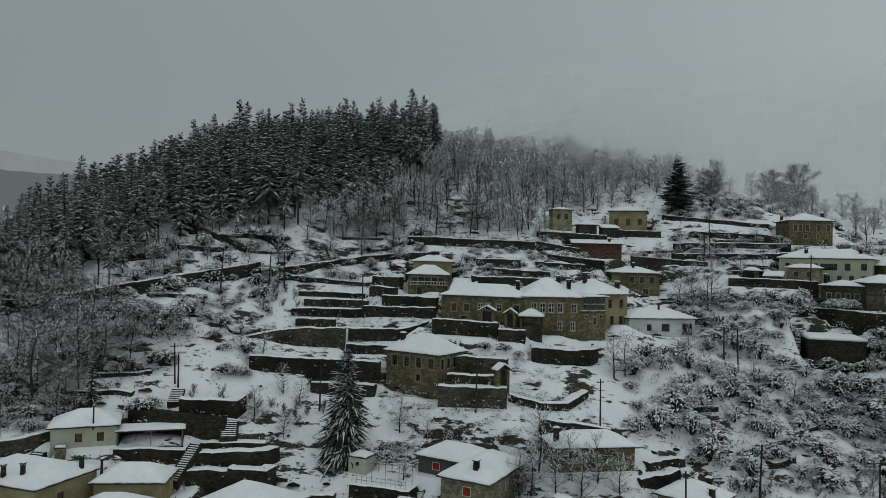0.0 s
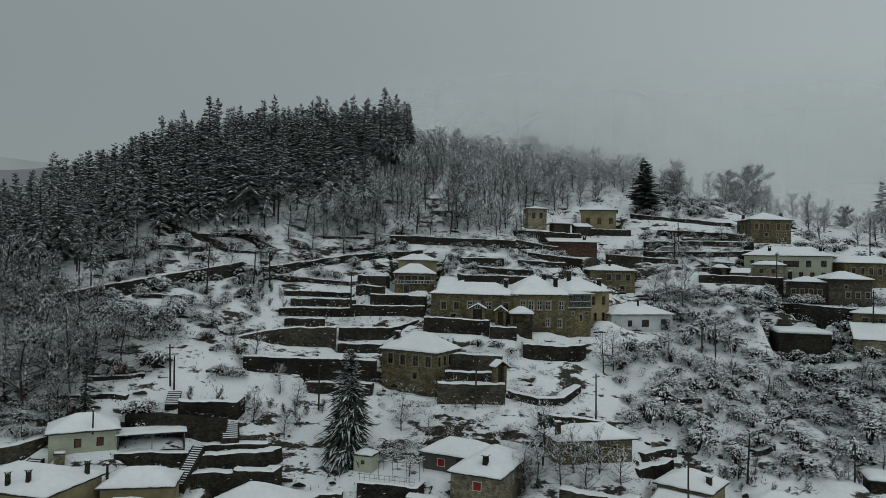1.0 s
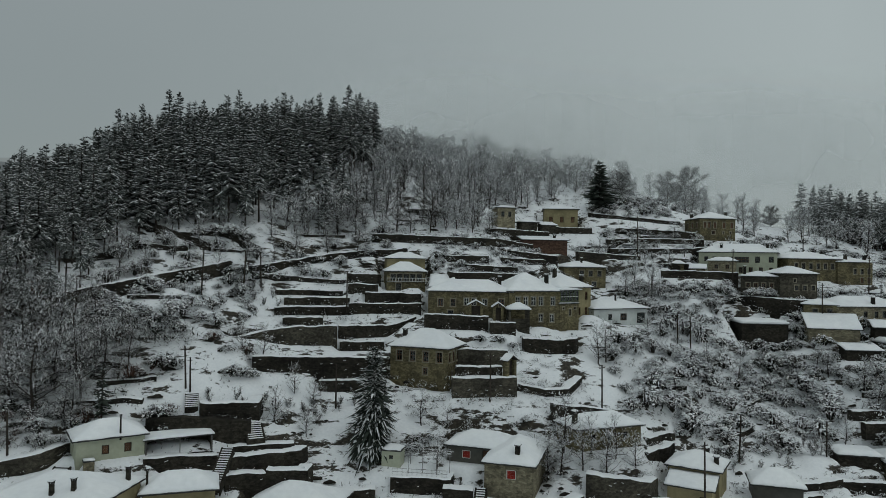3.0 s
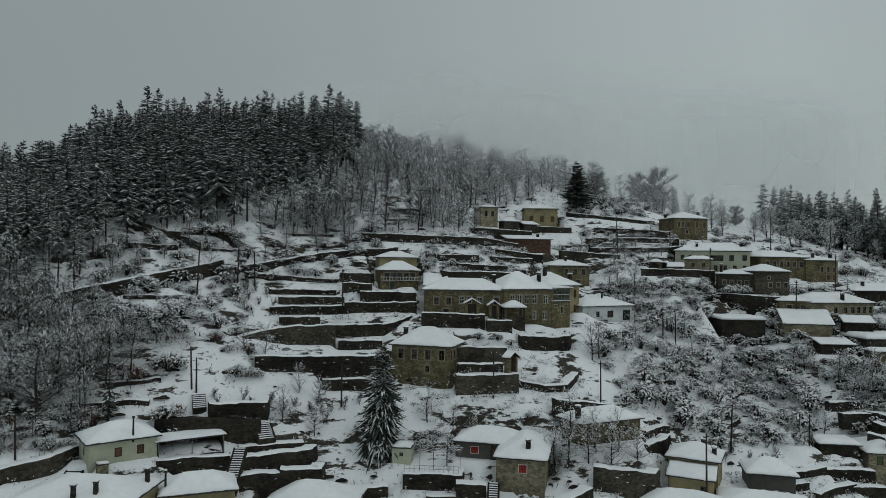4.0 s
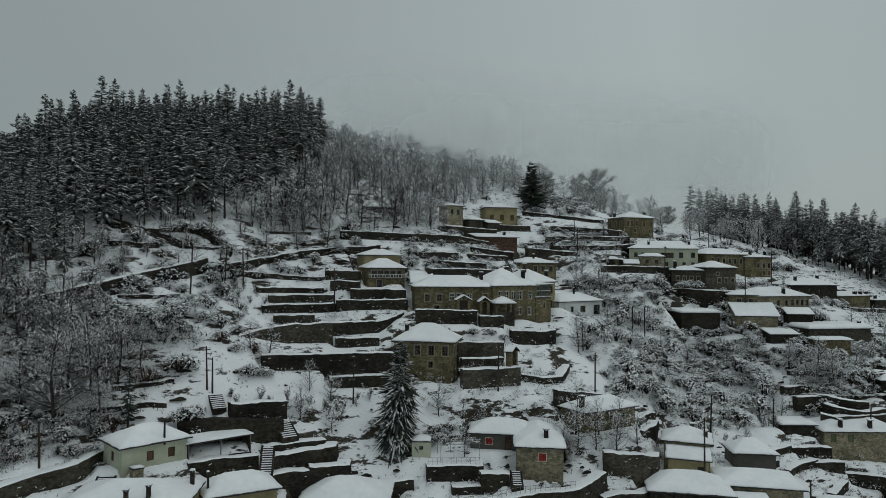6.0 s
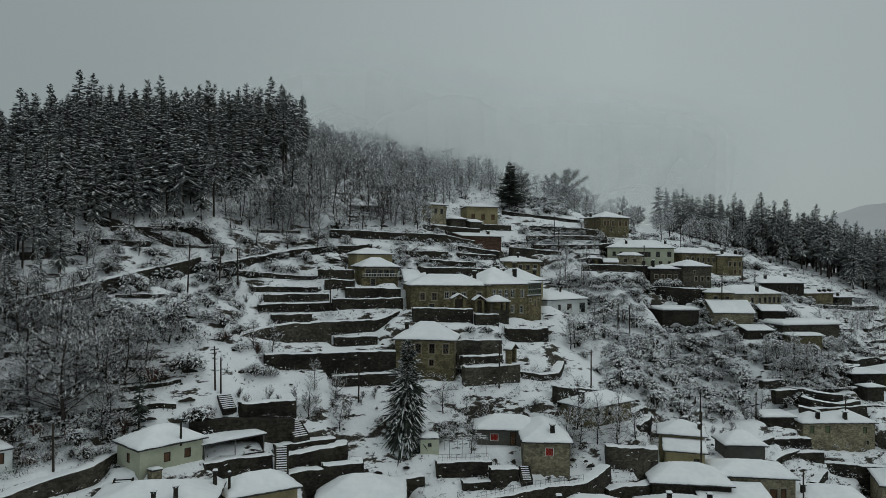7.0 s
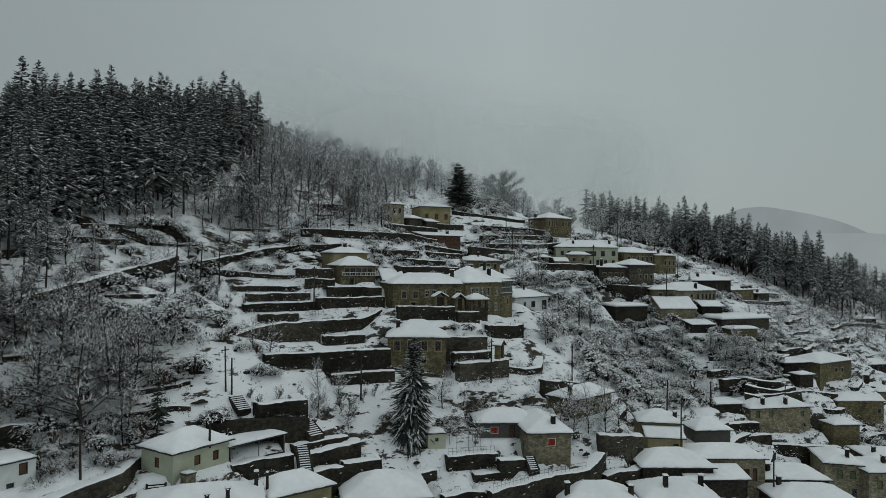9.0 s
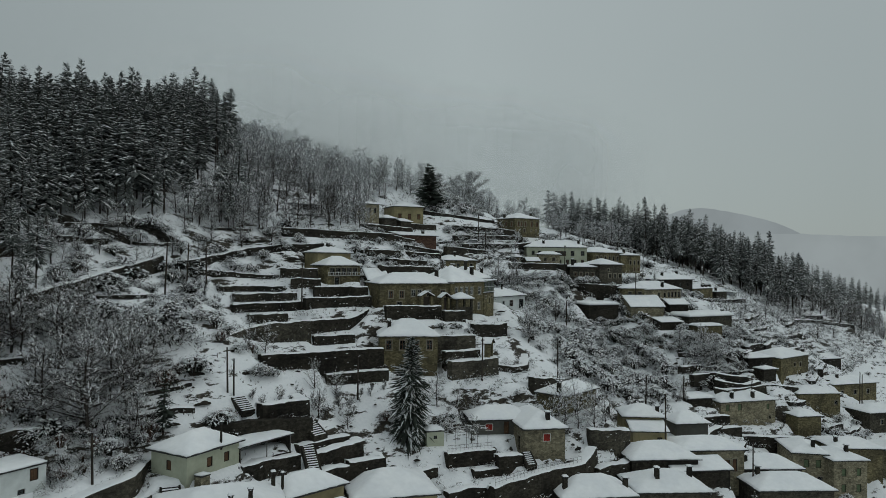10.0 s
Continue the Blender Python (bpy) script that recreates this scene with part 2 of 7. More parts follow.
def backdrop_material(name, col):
    """Fog-bound distance: the haze's pale light is painted in as emission."""
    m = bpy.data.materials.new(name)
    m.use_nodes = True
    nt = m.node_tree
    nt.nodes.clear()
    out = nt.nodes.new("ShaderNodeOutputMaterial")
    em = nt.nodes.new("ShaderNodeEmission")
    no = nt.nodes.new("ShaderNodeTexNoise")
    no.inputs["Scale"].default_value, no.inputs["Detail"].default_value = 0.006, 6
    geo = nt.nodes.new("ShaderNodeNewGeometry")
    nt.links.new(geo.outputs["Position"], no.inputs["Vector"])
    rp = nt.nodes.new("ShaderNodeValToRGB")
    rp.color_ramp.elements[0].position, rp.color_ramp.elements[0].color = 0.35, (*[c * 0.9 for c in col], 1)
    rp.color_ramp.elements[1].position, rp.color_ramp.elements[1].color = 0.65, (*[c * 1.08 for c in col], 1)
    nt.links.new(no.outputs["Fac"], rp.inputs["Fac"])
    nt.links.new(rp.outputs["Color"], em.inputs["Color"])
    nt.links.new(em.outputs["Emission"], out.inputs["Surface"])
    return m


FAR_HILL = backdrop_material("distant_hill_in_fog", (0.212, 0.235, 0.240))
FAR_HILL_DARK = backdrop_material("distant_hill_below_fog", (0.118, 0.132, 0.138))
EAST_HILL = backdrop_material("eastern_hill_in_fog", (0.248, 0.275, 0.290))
VALLEY_FOG_GLOW = backdrop_material("fog_in_the_valley", (0.268, 0.296, 0.309))


# ---- mesh helpers ----
class Geo:
    """Collects faces; every face has a material slot."""

    def __init__(self):
        self.v, self.f, self.m = [], [], []

    def face(self, *pts, slot=0):
        n = len(self.v)
        self.v.extend(tuple(p) for p in pts)
        self.f.append(tuple(range(n, n + len(pts))))
        self.m.append(slot)

    def box(self, x0, x1, y0, y1, z0, z1, taper=0.0, slot=0):
        t = taper
        a = [(x0, y0, z0), (x1, y0, z0), (x1, y1, z0), (x0, y1, z0), (x0 + t, y0 + t, z1), (x1 - t, y0 + t, z1), (x1 - t, y1 - t, z1), (x0 + t, y1 - t, z1)]
        n = len(self.v)
        self.v.extend(a)
        for q in ((3, 2, 1, 0), (4, 5, 6, 7), (0, 1, 5, 4), (1, 2, 6, 5), (2, 3, 7, 6), (3, 0, 4, 7)):
            self.f.append(tuple(n + i for i in q))
            self.m.append(slot)

    def lattice(self, us, zs, y0, y1, solid):
        """One connected frame of bars: the solid cells of a grid."""
        ids = {}

        def at(i, j, y):
            if (i, j, y) not in ids:
                ids[i, j, y] = len(self.v)
                self.v.append((us[i], y, zs[j]))
            return ids[i, j, y]

        n, m = len(us) - 1, len(zs) - 1
        full = {(i, j) for i in range(n) for j in range(m) if solid(i, j)}
        for i, j in full:
            k = ((i, j), (i + 1, j), (i + 1, j + 1), (i, j + 1))
            self.f.append(tuple(at(a, b, y0) for a, b in k))
            self.f.append(tuple(at(a, b, y1) for a, b in reversed(k)))
            for (a, b), near in zip(zip(k, k[1:] + k[:1]), ((i, j - 1), (i + 1, j), (i, j + 1), (i - 1, j))):
                if near not in full:
                    self.f.append((at(*b, y0), at(*a, y0), at(*a, y1), at(*b, y1)))
        self.m = [0] * len(self.f)

    def rod(self, p, q, r0, r1, n=5, cap=True, slot=0):
        p, q = Vector(p), Vector(q)
        d = (q - p)
        if d.length < 1e-5:
            return
        d.normalize()
        s = d.cross(Vector((0.31, 0.17, 0.93)))
        if s.length < 0.05:
            s = d.cross(Vector((1, 0, 0)))
        s.normalize()
        u = s.cross(d)
        k = len(self.v)
        for c, r in ((p, r0), (q, r1)):
            for i in range(n):
                a = 2 * math.pi * i / n
                self.v.append(tuple(c + s * (r * math.cos(a)) + u * (r * math.sin(a))))
        for i in range(n):
            j = (i + 1) % n
            self.f.append((k + i, k + j, k + n + j, k + n + i))
            self.m.append(slot)
        if cap:
            self.f.append(tuple(k + n + i for i in range(n)))
            self.m.append(slot)
            self.f.append(tuple(k + n - 1 - i for i in range(n)))
            self.m.append(slot)

    def sliver(self, p, q, w, lift=0.0, slot=0):
        """A hair-thin twig, ridged along its middle; lift makes a snow ridge of it."""
        d = q - p
        s = Vector((-d.y, d.x, 0))
        if s.length < 1e-4:
            s = Vector((1, 0, 0))
        s = s.normalized() * w
        up = Vector((0, 0, lift))
        m = p.lerp(q, 0.45) + Vector((0, 0, 0.3 * w + lift))
        n = len(self.v)
        self.v += [tuple(p + up), tuple(m - s - up), tuple(q + up * 0.3), tuple(m + s - up)]
        self.f += [(n, n + 1, n + 2), (n, n + 2, n + 3)]
        self.m += [slot, slot]

    def lump(self, c, rx, ry, rz, rng, slot=0):
        """A small uneven mound."""
        n = len(self.v)
        ring = 6
        self.v.append((c[0], c[1], c[2] + rz))
        for h, s in ((0.45, 0.75), (-0.25, 1.0)):
            for i in range(ring):
                a = 2 * math.pi * (i + 0.5 * (h < 0)) / ring
                k = s * rng.uniform(0.75, 1.2)
                self.v.append((c[0] + rx * k * math.cos(a), c[1] + ry * k * math.sin(a), c[2] + rz * h * rng.uniform(0.8, 1.2)))
        for i in range(ring):
            j = (i + 1) % ring
            self.f += [(n, n + 1 + i, n + 1 + j), (n + 1 + i, n + 1 + ring + i, n + 1 + j), (n + 1 + j, n + 1 + ring + i, n + 1 + ring + j)]
            self.m += [slot] * 3
        self.f.append(tuple(n + ring + ring - i for i in range(ring)))
        self.m.append(slot)

    def mesh(self, name, *mats, smooth=False):
        me = bpy.data.meshes.new(name)
        me.from_pydata(self.v, [], self.f)
        for m in mats:
            me.materials.append(m)
        me.polygons.foreach_set("material_index", self.m)
        if smooth:
            me.polygons.foreach_set("use_smooth", [True] * len(self.f))
        me.update()
        return me


def part(name, geo, mat, parent, label="", m=None, smooth=False, kind=""):
    """One mesh object under a thing or a part; geo is a Geo or a finished mesh."""
    me = geo.mesh(name, mat, smooth=smooth) if isinstance(geo, Geo) else geo
    ob = new(name, me)
    ob.parent = parent
    if m is not None:
        ob.matrix_basis = m
    return tagged(ob, label, kind=kind)


def thing(name, m, label, category, group="", kind=""):
    ob = new(name)
    ob.empty_display_size = 0.3
    ob.matrix_basis = m
    return tagged(ob, label, category, group, kind)


# ---- the lie of the land: heights on a coarse lattice, then terraces and house plots ----
LAND_X = (-130, -75, -52, -34, -18, -4, 10, 24, 42, 60, 80, 105, 145, 220)
LAND = (
    (40, (-7.7, 0.8, 2.0, -0.3, -3.2, -5.4, -7.4, -10.0, -11.2, -13.6, -14.2, -16.5, -17.1, -13.1)),
    (62, (-0.2, 8.3, 12.1, 7.8, 4.6, 2.9, 3.2, 2.4, -0.6, -2.7, -4.1, -5.1, -7.8, -5.5)),
    (76, (5.6, 13.0, 14.4, 12.3, 9.2, 10.0, 11.2, 10.4, 6.8, 3.2, 5.8, 4.9, -0.7, -0.8)),
    (86, (9.2, 15.3, 18.9, 17.3, 13.4, 14.9, 18.2, 15.4, 10.5, 11.3, 15.1, 11.8, 5.3, 2.8)),
    (95, (15.4, 25.3, 24.5, 23.1, 19.2, 20.8, 21.3, 20.2, 15.9, 11.9, 18.6, 17.8, 10.7, 5.4)),
    (107, (18.3, 31.3, 32.5, 31.2, 24.4, 27.5, 29.7, 27.3, 23.3, 18.0, 25.3, 24.9, 19.9, 10.9)),
    (121, (18.0, 34.5, 38.6, 34.4, 31.6, 36.2, 36.7, 35.5, 29.7, 30.6, 31.4, 30.7, 25.3, 17.0)),
    (140, (22.0, 41.5, 48.3, 48.5, 44.5, 45.1, 45.3, 42.1, 37.3, 38.7, 38.6, 37.6, 34.9, 26.0)),
    (170, (25.0, 47.0, 58.0, 60.7, 62.0, 60.7, 57.5, 53.8, 50.8, 53.2, 51.4, 47.2, 44.0, 31.0)),
    (215, (25.0, 48.0, 62.7, 67.0, 69.1, 70.4, 69.7, 68.5, 67.7, 66.8, 64.9, 58.5, 52.0, 34.0)),
    (290, (35.1, 55.2, 62.7, 67.6, 71.5, 74.6, 76.0, 76.9, 77.4, 77.1, 73.0, 65.6, 56.2, 40.8)),
)
LAND_Y = tuple(r[0] for r in LAND)
LAND_Z = np.array([r[1] for r in LAND])


def hermite(grid, vals):
    g, v = np.array(grid, float), np.clip(np.array(vals, float), grid[0], grid[-1])
    i = np.clip(np.searchsorted(g, v) - 1, 0, len(g) - 2)
    h = g[i + 1] - g[i]
    s = (v - g[i]) / h
    w = np.zeros((len(v), len(g)))
    k = np.arange(len(v))
    np.add.at(w, (k, i), 2 * s**3 - 3 * s**2 + 1)
    np.add.at(w, (k, i + 1), 3 * s**2 - 2 * s**3)
    for j, f in ((i, s**3 - 2 * s**2 + s), (i + 1, s**3 - s**2)):
        lo, hi = np.maximum(j - 1, 0), np.minimum(j + 1, len(g) - 1)
        d = f * h / (g[hi] - g[lo])
        np.add.at(w, (k, hi), d)
        np.add.at(w, (k, lo), -d)
    return w


def outside(vals, lo, hi):
    v = np.array(vals, float)
    return np.maximum(lo - v, 0) + np.maximum(v - hi, 0)


PLOTS = []      # house plots: centre, unit along the front, half sizes, level
TERRACES = []   # retaining walls: corner points with the top's level, height


def smooth(w):
    w = np.clip(w, 0, 1)
    return w * w * (3 - 2 * w)


def far_ridge(X, Y, Z):
    """The next ridge beyond the far flank, falling away to the east."""
    across = (X - 310) * 0.347 - (Y - 150) * 0.938
    deep = (X - 310) * 0.938 + (Y - 150) * 0.347
    r = np.minimum(30, 21 - 0.38 * across) - 25 * (deep / 75) ** 2 - 0.004 * np.minimum(across + 70, 0) ** 2
    return np.maximum(Z, np.maximum(r, -60))


def shape_land(X, Y, Z):
    """Terraces behind and below the walls, level plots under the houses."""
    Z = far_ridge(X, Y, Z)
    shape = X.shape
    X, Y, Z = X.ravel(), Y.ravel(), Z.ravel().copy()
    for pts, h, reach in TERRACES:
        far = max(reach, 2.5) + 0.5
        px, py = [p[0] for p in pts], [p[1] for p in pts]
        near = np.nonzero((X > min(px) - far) & (X < max(px) + far) & (Y > min(py) - far) & (Y < max(py) + far))[0]
        if not len(near):
            continue
        xs, ys = X[near], Y[near]
        best = np.full(xs.shape, 1e9)
        side, top, over = np.zeros(xs.shape), np.zeros(xs.shape), np.zeros(xs.shape)
        for (x0, y0, z0), (x1, y1, z1) in zip(pts[:-1], pts[1:]):
            dx, dy = x1 - x0, y1 - y0
            ln = math.hypot(dx, dy)
            s = ((xs - x0) * dx + (ys - y0) * dy) / ln**2
            sc = np.clip(s, 0, 1)
            d = np.hypot(xs - x0 - sc * dx, ys - y0 - sc * dy)
            n = d < best
            best = np.where(n, d, best)
            side = np.where(n, (-(xs - x0) * dy + (ys - y0) * dx) / ln, side)
            top = np.where(n, z0 + sc * (z1 - z0), top)
            over = np.where(n, np.abs(s - sc) * ln, over)
        end = smooth(1 - over / 1.5)
        up = smooth(1 - (best - 0.3) / reach) * end * (side > 0.8)
        down = smooth(1 - best / 2.5) * end * (side <= 0.8)
        zs = Z[near]
        zs = zs + up * (top - 0.12 - zs)
        Z[near] = zs + down * (top - h - zs)
    for cx, cy, ux, uy, hw, hd, lev in PLOTS:
        far = hw + hd + 2.3
        near = np.nonzero((np.abs(X - cx) < far) & (np.abs(Y - cy) < far))[0]
        if not len(near):
            continue
        xs, ys = X[near], Y[near]
        a = np.abs((xs - cx) * ux + (ys - cy) * uy) - hw
        b = np.abs(-(xs - cx) * uy + (ys - cy) * ux) - hd
        w = smooth(1 - np.hypot(np.maximum(a, 0), np.maximum(b, 0)) / 2.2)
        Z[near] += w * (lev - Z[near])
    Z = Z.reshape(shape)
    return Z


def ground(x, y):
    X, Y = np.array([float(x)]), np.array([float(y)])
    z = (hermite(LAND_Y, Y) @ LAND_Z * hermite(LAND_X, X)).sum(axis=1)
    z = z - 0.2 * (outside(X, LAND_X[0], LAND_X[-1]) + outside(Y, LAND_Y[0], LAND_Y[-1]))
    return float(np.maximum(shape_land(X, Y, z), -60)[0])


def heights(xs, ys):
    X, Y = np.array(xs, float), np.array(ys, float)
    z = (hermite(LAND_Y, Y) @ LAND_Z * hermite(LAND_X, X)).sum(axis=1)
    z = z - 0.2 * (outside(X, LAND_X[0], LAND_X[-1]) + outside(Y, LAND_Y[0], LAND_Y[-1]))
    return shape_land(X, Y, z)


def spaced(edges, steps):
    out = [edges[0]]
    for a, b, s in zip(edges[:-1], edges[1:], steps):
        n = max(1, round((b - a) / s))
        out += [a + (b - a) * (i + 1) / n for i in range(n)]
    return np.array(out)


def build_ground():
    xs = spaced((-3000, -600, -140, -80, 150, 440, 700, 3000), (400, 30, 3, 0.72, 3.2, 30, 400))
    ys = spaced((-1200, -100, 50, 64, 172, 235, 320, 700, 3500), (150, 15, 3, 0.72, 2, 6, 40, 400))
    X, Y = np.meshgrid(xs, ys)
    Z = hermite(LAND_Y, ys) @ LAND_Z @ hermite(LAND_X, xs).T
    Z = Z - 0.2 * (outside(X, LAND_X[0], LAND_X[-1]) + outside(Y, LAND_Y[0], LAND_Y[-1]))
    near = (X > -150) & (X < 250) & (Y > 40) & (Y < 320)
    rng = np.random.default_rng(5)
    bumps = np.zeros(X.shape)
    for _ in range(60):
        k = rng.uniform(0.15, 1.6)
        a, p = rng.uniform(0, 6.283), rng.uniform(0, 6.283)
        bumps += 0.045 / k**0.7 * np.sin(k * (X * math.cos(a) + Y * math.sin(a)) + p)
    Z = Z + bumps * near
    Z = np.maximum(shape_land(X, Y, Z), -60)
    for pick in (np.minimum, np.maximum):
        for axis in (0, 1):
            a, b = np.roll(Z, 1, axis), np.roll(Z, -1, axis)
            Z = np.where(near, pick(Z, pick(a, b)), Z)
    nx, ny = len(xs), len(ys)
    v = np.stack([X, Y, Z], axis=2).reshape(-1, 3)
    i = (np.arange(ny - 1)[:, None] * nx + np.arange(nx - 1)[None]).reshape(-1)
    f = np.stack([i, i + 1, i + nx + 1, i + nx], axis=1)
    me = bpy.data.meshes.new("ground")
    me.vertices.add(len(v))
    me.vertices.foreach_set("co", v.ravel())
    me.loops.add(f.size)
    me.loops.foreach_set("vertex_index", f.ravel().astype(np.int32))
    me.polygons.add(len(f))
    me.polygons.foreach_set("loop_start", np.arange(0, f.size, 4, dtype=np.int32))
    me.polygons.foreach_set("use_smooth", np.ones(len(f), dtype=bool))
    me.materials.append(GROUND)
    me.update(calc_edges=True)
    me.validate()
    tagged(new("ground", me), "snow-covered hillside with bare dark patches", "ground", kind="structure")


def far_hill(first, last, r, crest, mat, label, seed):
    """A far ridge with the fog in its colour: a crest line over a band of bearings, closed down to the valley."""
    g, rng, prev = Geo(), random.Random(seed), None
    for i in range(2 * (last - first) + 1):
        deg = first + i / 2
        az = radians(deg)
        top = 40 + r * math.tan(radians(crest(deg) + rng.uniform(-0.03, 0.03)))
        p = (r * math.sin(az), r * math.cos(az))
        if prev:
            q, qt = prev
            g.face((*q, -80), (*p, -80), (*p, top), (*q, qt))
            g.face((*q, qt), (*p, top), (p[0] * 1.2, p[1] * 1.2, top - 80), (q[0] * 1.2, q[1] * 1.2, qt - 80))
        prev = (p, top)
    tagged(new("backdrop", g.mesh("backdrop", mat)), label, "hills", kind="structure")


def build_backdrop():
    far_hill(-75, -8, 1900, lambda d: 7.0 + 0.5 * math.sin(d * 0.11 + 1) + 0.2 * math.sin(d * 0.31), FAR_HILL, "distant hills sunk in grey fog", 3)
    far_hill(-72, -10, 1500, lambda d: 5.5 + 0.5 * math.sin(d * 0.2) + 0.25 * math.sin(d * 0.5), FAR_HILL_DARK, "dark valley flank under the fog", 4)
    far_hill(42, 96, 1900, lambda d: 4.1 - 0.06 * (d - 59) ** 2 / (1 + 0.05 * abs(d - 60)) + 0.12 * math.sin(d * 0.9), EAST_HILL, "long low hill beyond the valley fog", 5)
    # a self-lit strip stands in for fog below the eastern hill
    far_hill(30, 110, 1600, lambda d: 2.2 - 0.02 * abs(d - 60) + 0.06 * math.sin(d * 0.7), VALLEY_FOG_GLOW, "bank of pale fog lying in the valley", 6)


# ---- houses ----
WINDOWS = {}


def window_meshes(w, h, style):
    key = (round(w, 2), round(h, 2), style)
    if key in WINDOWS:
        return WINDOWS[key]
    fr, pane = Geo(), Geo()
    t = 0.07
    if style in ("win", "white", "wide"):
        n = 4 if style == "wide" else 2
        us = [-w / 2, -w / 2 + t]
        for i in range(1, n):
            us += [-w / 2 + w * i / n - 0.03, -w / 2 + w * i / n + 0.03]
        us += [w / 2 - t, w / 2]
        fr.lattice(us, [0, t, h * 0.55 - 0.025, h * 0.55 + 0.025, h - t, h], -0.04, 0.04, lambda i, j: i % 2 == 0 or j % 2 == 0)
        pane.box(-w / 2 + t, w / 2 - t, 0.008, 0.018, t, h - t)
        mat = PAINT_W if style == "white" else WOOD
        inner = GLASS
    elif style == "dark":
        fr.lattice([-w / 2, -w / 2 + 0.06, w / 2 - 0.06, w / 2], [0, h - 0.1, h], -0.04, 0.04, lambda i, j: i != 1 or j == 1)
        pane.box(-w / 2 + 0.06, w / 2 - 0.06, 0.01, 0.02, 0.02, h - 0.1)
        mat, inner = WOOD_DARK, GLASS
    else:
        col = {"red": WOOD_RED, "brown": WOOD, "door": WOOD, "green": WOOD_GREEN, "gate": WOOD_DARK}[style]
        rim = PAINT_W if style == "red" else WOOD_DARK
        fr.lattice([-w / 2 - 0.02, -w / 2 + 0.08, w / 2 - 0.08, w / 2 + 0.02], [0, 0.06, h - 0.09, h], -0.13, 0.03, lambda i, j: (i, j) != (1, 1))
        n = max(2, round(w / 0.22))
        for i in range(n):
            a = -w / 2 + 0.08 + (w - 0.16) * i / n
            b = a + (w - 0.16) / n - 0.015
            pane.box(a, b, -0.06, -0.02 + 0.008 * (i % 2), 0.06, h - 0.09)
        mat, inner = rim, col
    WINDOWS[key] = (fr.mesh("window_frame", mat), pane.mesh("pane", inner))
    return WINDOWS[key]


SURROUNDS = {}


def surround_mesh(w, h):
    key = (round(w, 2), round(h, 2))
    if key not in SURROUNDS:
        g = Geo()
        g.box(-w / 2 - 0.16, w / 2 + 0.16, -0.20, -0.10, h, h + 0.2)
        g.box(-w / 2 - 0.16, w / 2 + 0.16, -0.22, -0.10, -0.14, 0)
        g.box(-w / 2 - 0.13, -w / 2, -0.19, -0.10, 0, h)
        g.box(w / 2, w / 2 + 0.13, -0.19, -0.10, 0, h)
        SURROUNDS[key] = g.mesh("surround", SURROUND)
    return SURROUNDS[key]


def facade(g, p0, p1, z0, z1, holes, root, dressed=False):
    """One outer wall between two corners with its openings cut through, and the windows set into them."""
    (x0, y0), (x1, y1) = p0, p1
    ln = math.hypot(x1 - x0, y1 - y0)
    dx, dy = (x1 - x0) / ln, (y1 - y0) / ln
    nx, ny = dy, -dx
    us, zs = {0.0, ln}, {z0, z1}
    spec = []
    for u, sill, w, h, style in holes:
        c = u * ln if u <= 1 else u
        a, b = max(0.1, c - w / 2), min(ln - 0.1, c + w / 2)
        top = min(sill + h, z1 - 0.12)
        if b - a < 0.2 or top - sill < 0.2:
            continue
        spec.append((a, b, sill, top, style))
        us |= {a, b}
        zs |= {sill, top}
    us, zs = sorted(us), sorted(zs)

    def at(u, z, inn=0.0):
        return (x0 + dx * u - nx * inn, y0 + dy * u - ny * inn, z)

    for a, b in zip(us[:-1], us[1:]):
        for c, d in zip(zs[:-1], zs[1:]):
            mu, mz = (a + b) / 2, (c + d) / 2
            if any(p < mu < q and s < mz < t for p, q, s, t, _ in spec):
                continue
            g.face(at(a, c), at(b, c), at(b, d), at(a, d))
    for a, b, s, t, style in spec:
        k = 0.24
        g.face(at(a, s), at(a, t), at(a, t, k), at(a, s, k))
        g.face(at(b, s, k), at(b, t, k), at(b, t), at(b, s))
        g.face(at(a, t), at(b, t), at(b, t, k), at(a, t, k))
        g.face(at(a, s, k), at(b, s, k), at(b, s), at(a, s))
        fm, pm = window_meshes(b - a, t - s, style)
        m = Matrix.Translation(at((a + b) / 2, s, 0.16)) @ Matrix.Rotation(math.atan2(dy, dx), 4, "Z")
        kind = "door" if style in ("door", "gate") else "window"
        wob = part(kind, fm, None, root, "", m)
        if dressed and style in ("win", "white", "dark", "brown"):
            part("surround", surround_mesh(b - a, t - s), None, wob)
        part("shutter" if style in ("red", "brown", "green") else "door_leaf" if kind == "door" else "pane", pm, None, wob)


def roof_height(kind, w, d, rise, x, y):
    if kind == "hip":
        half = min(w, d) / 2
        e = max(0.0, min(x, w - x, y, d - y))
        return rise * min(1, e / half)
    if kind == "gable":
        return rise * (1 - abs(y - d / 2) / (d / 2))
    if kind == "gable_y":
        return rise * (1 - abs(x - w / 2) / (w / 2))
    if kind == "shed":
        return rise * y / d
    if kind == "shed_x":
        return rise * x / w
    return rise * min(1, max(0.0, min(x, w - x, y, d - y)) / 0.8)


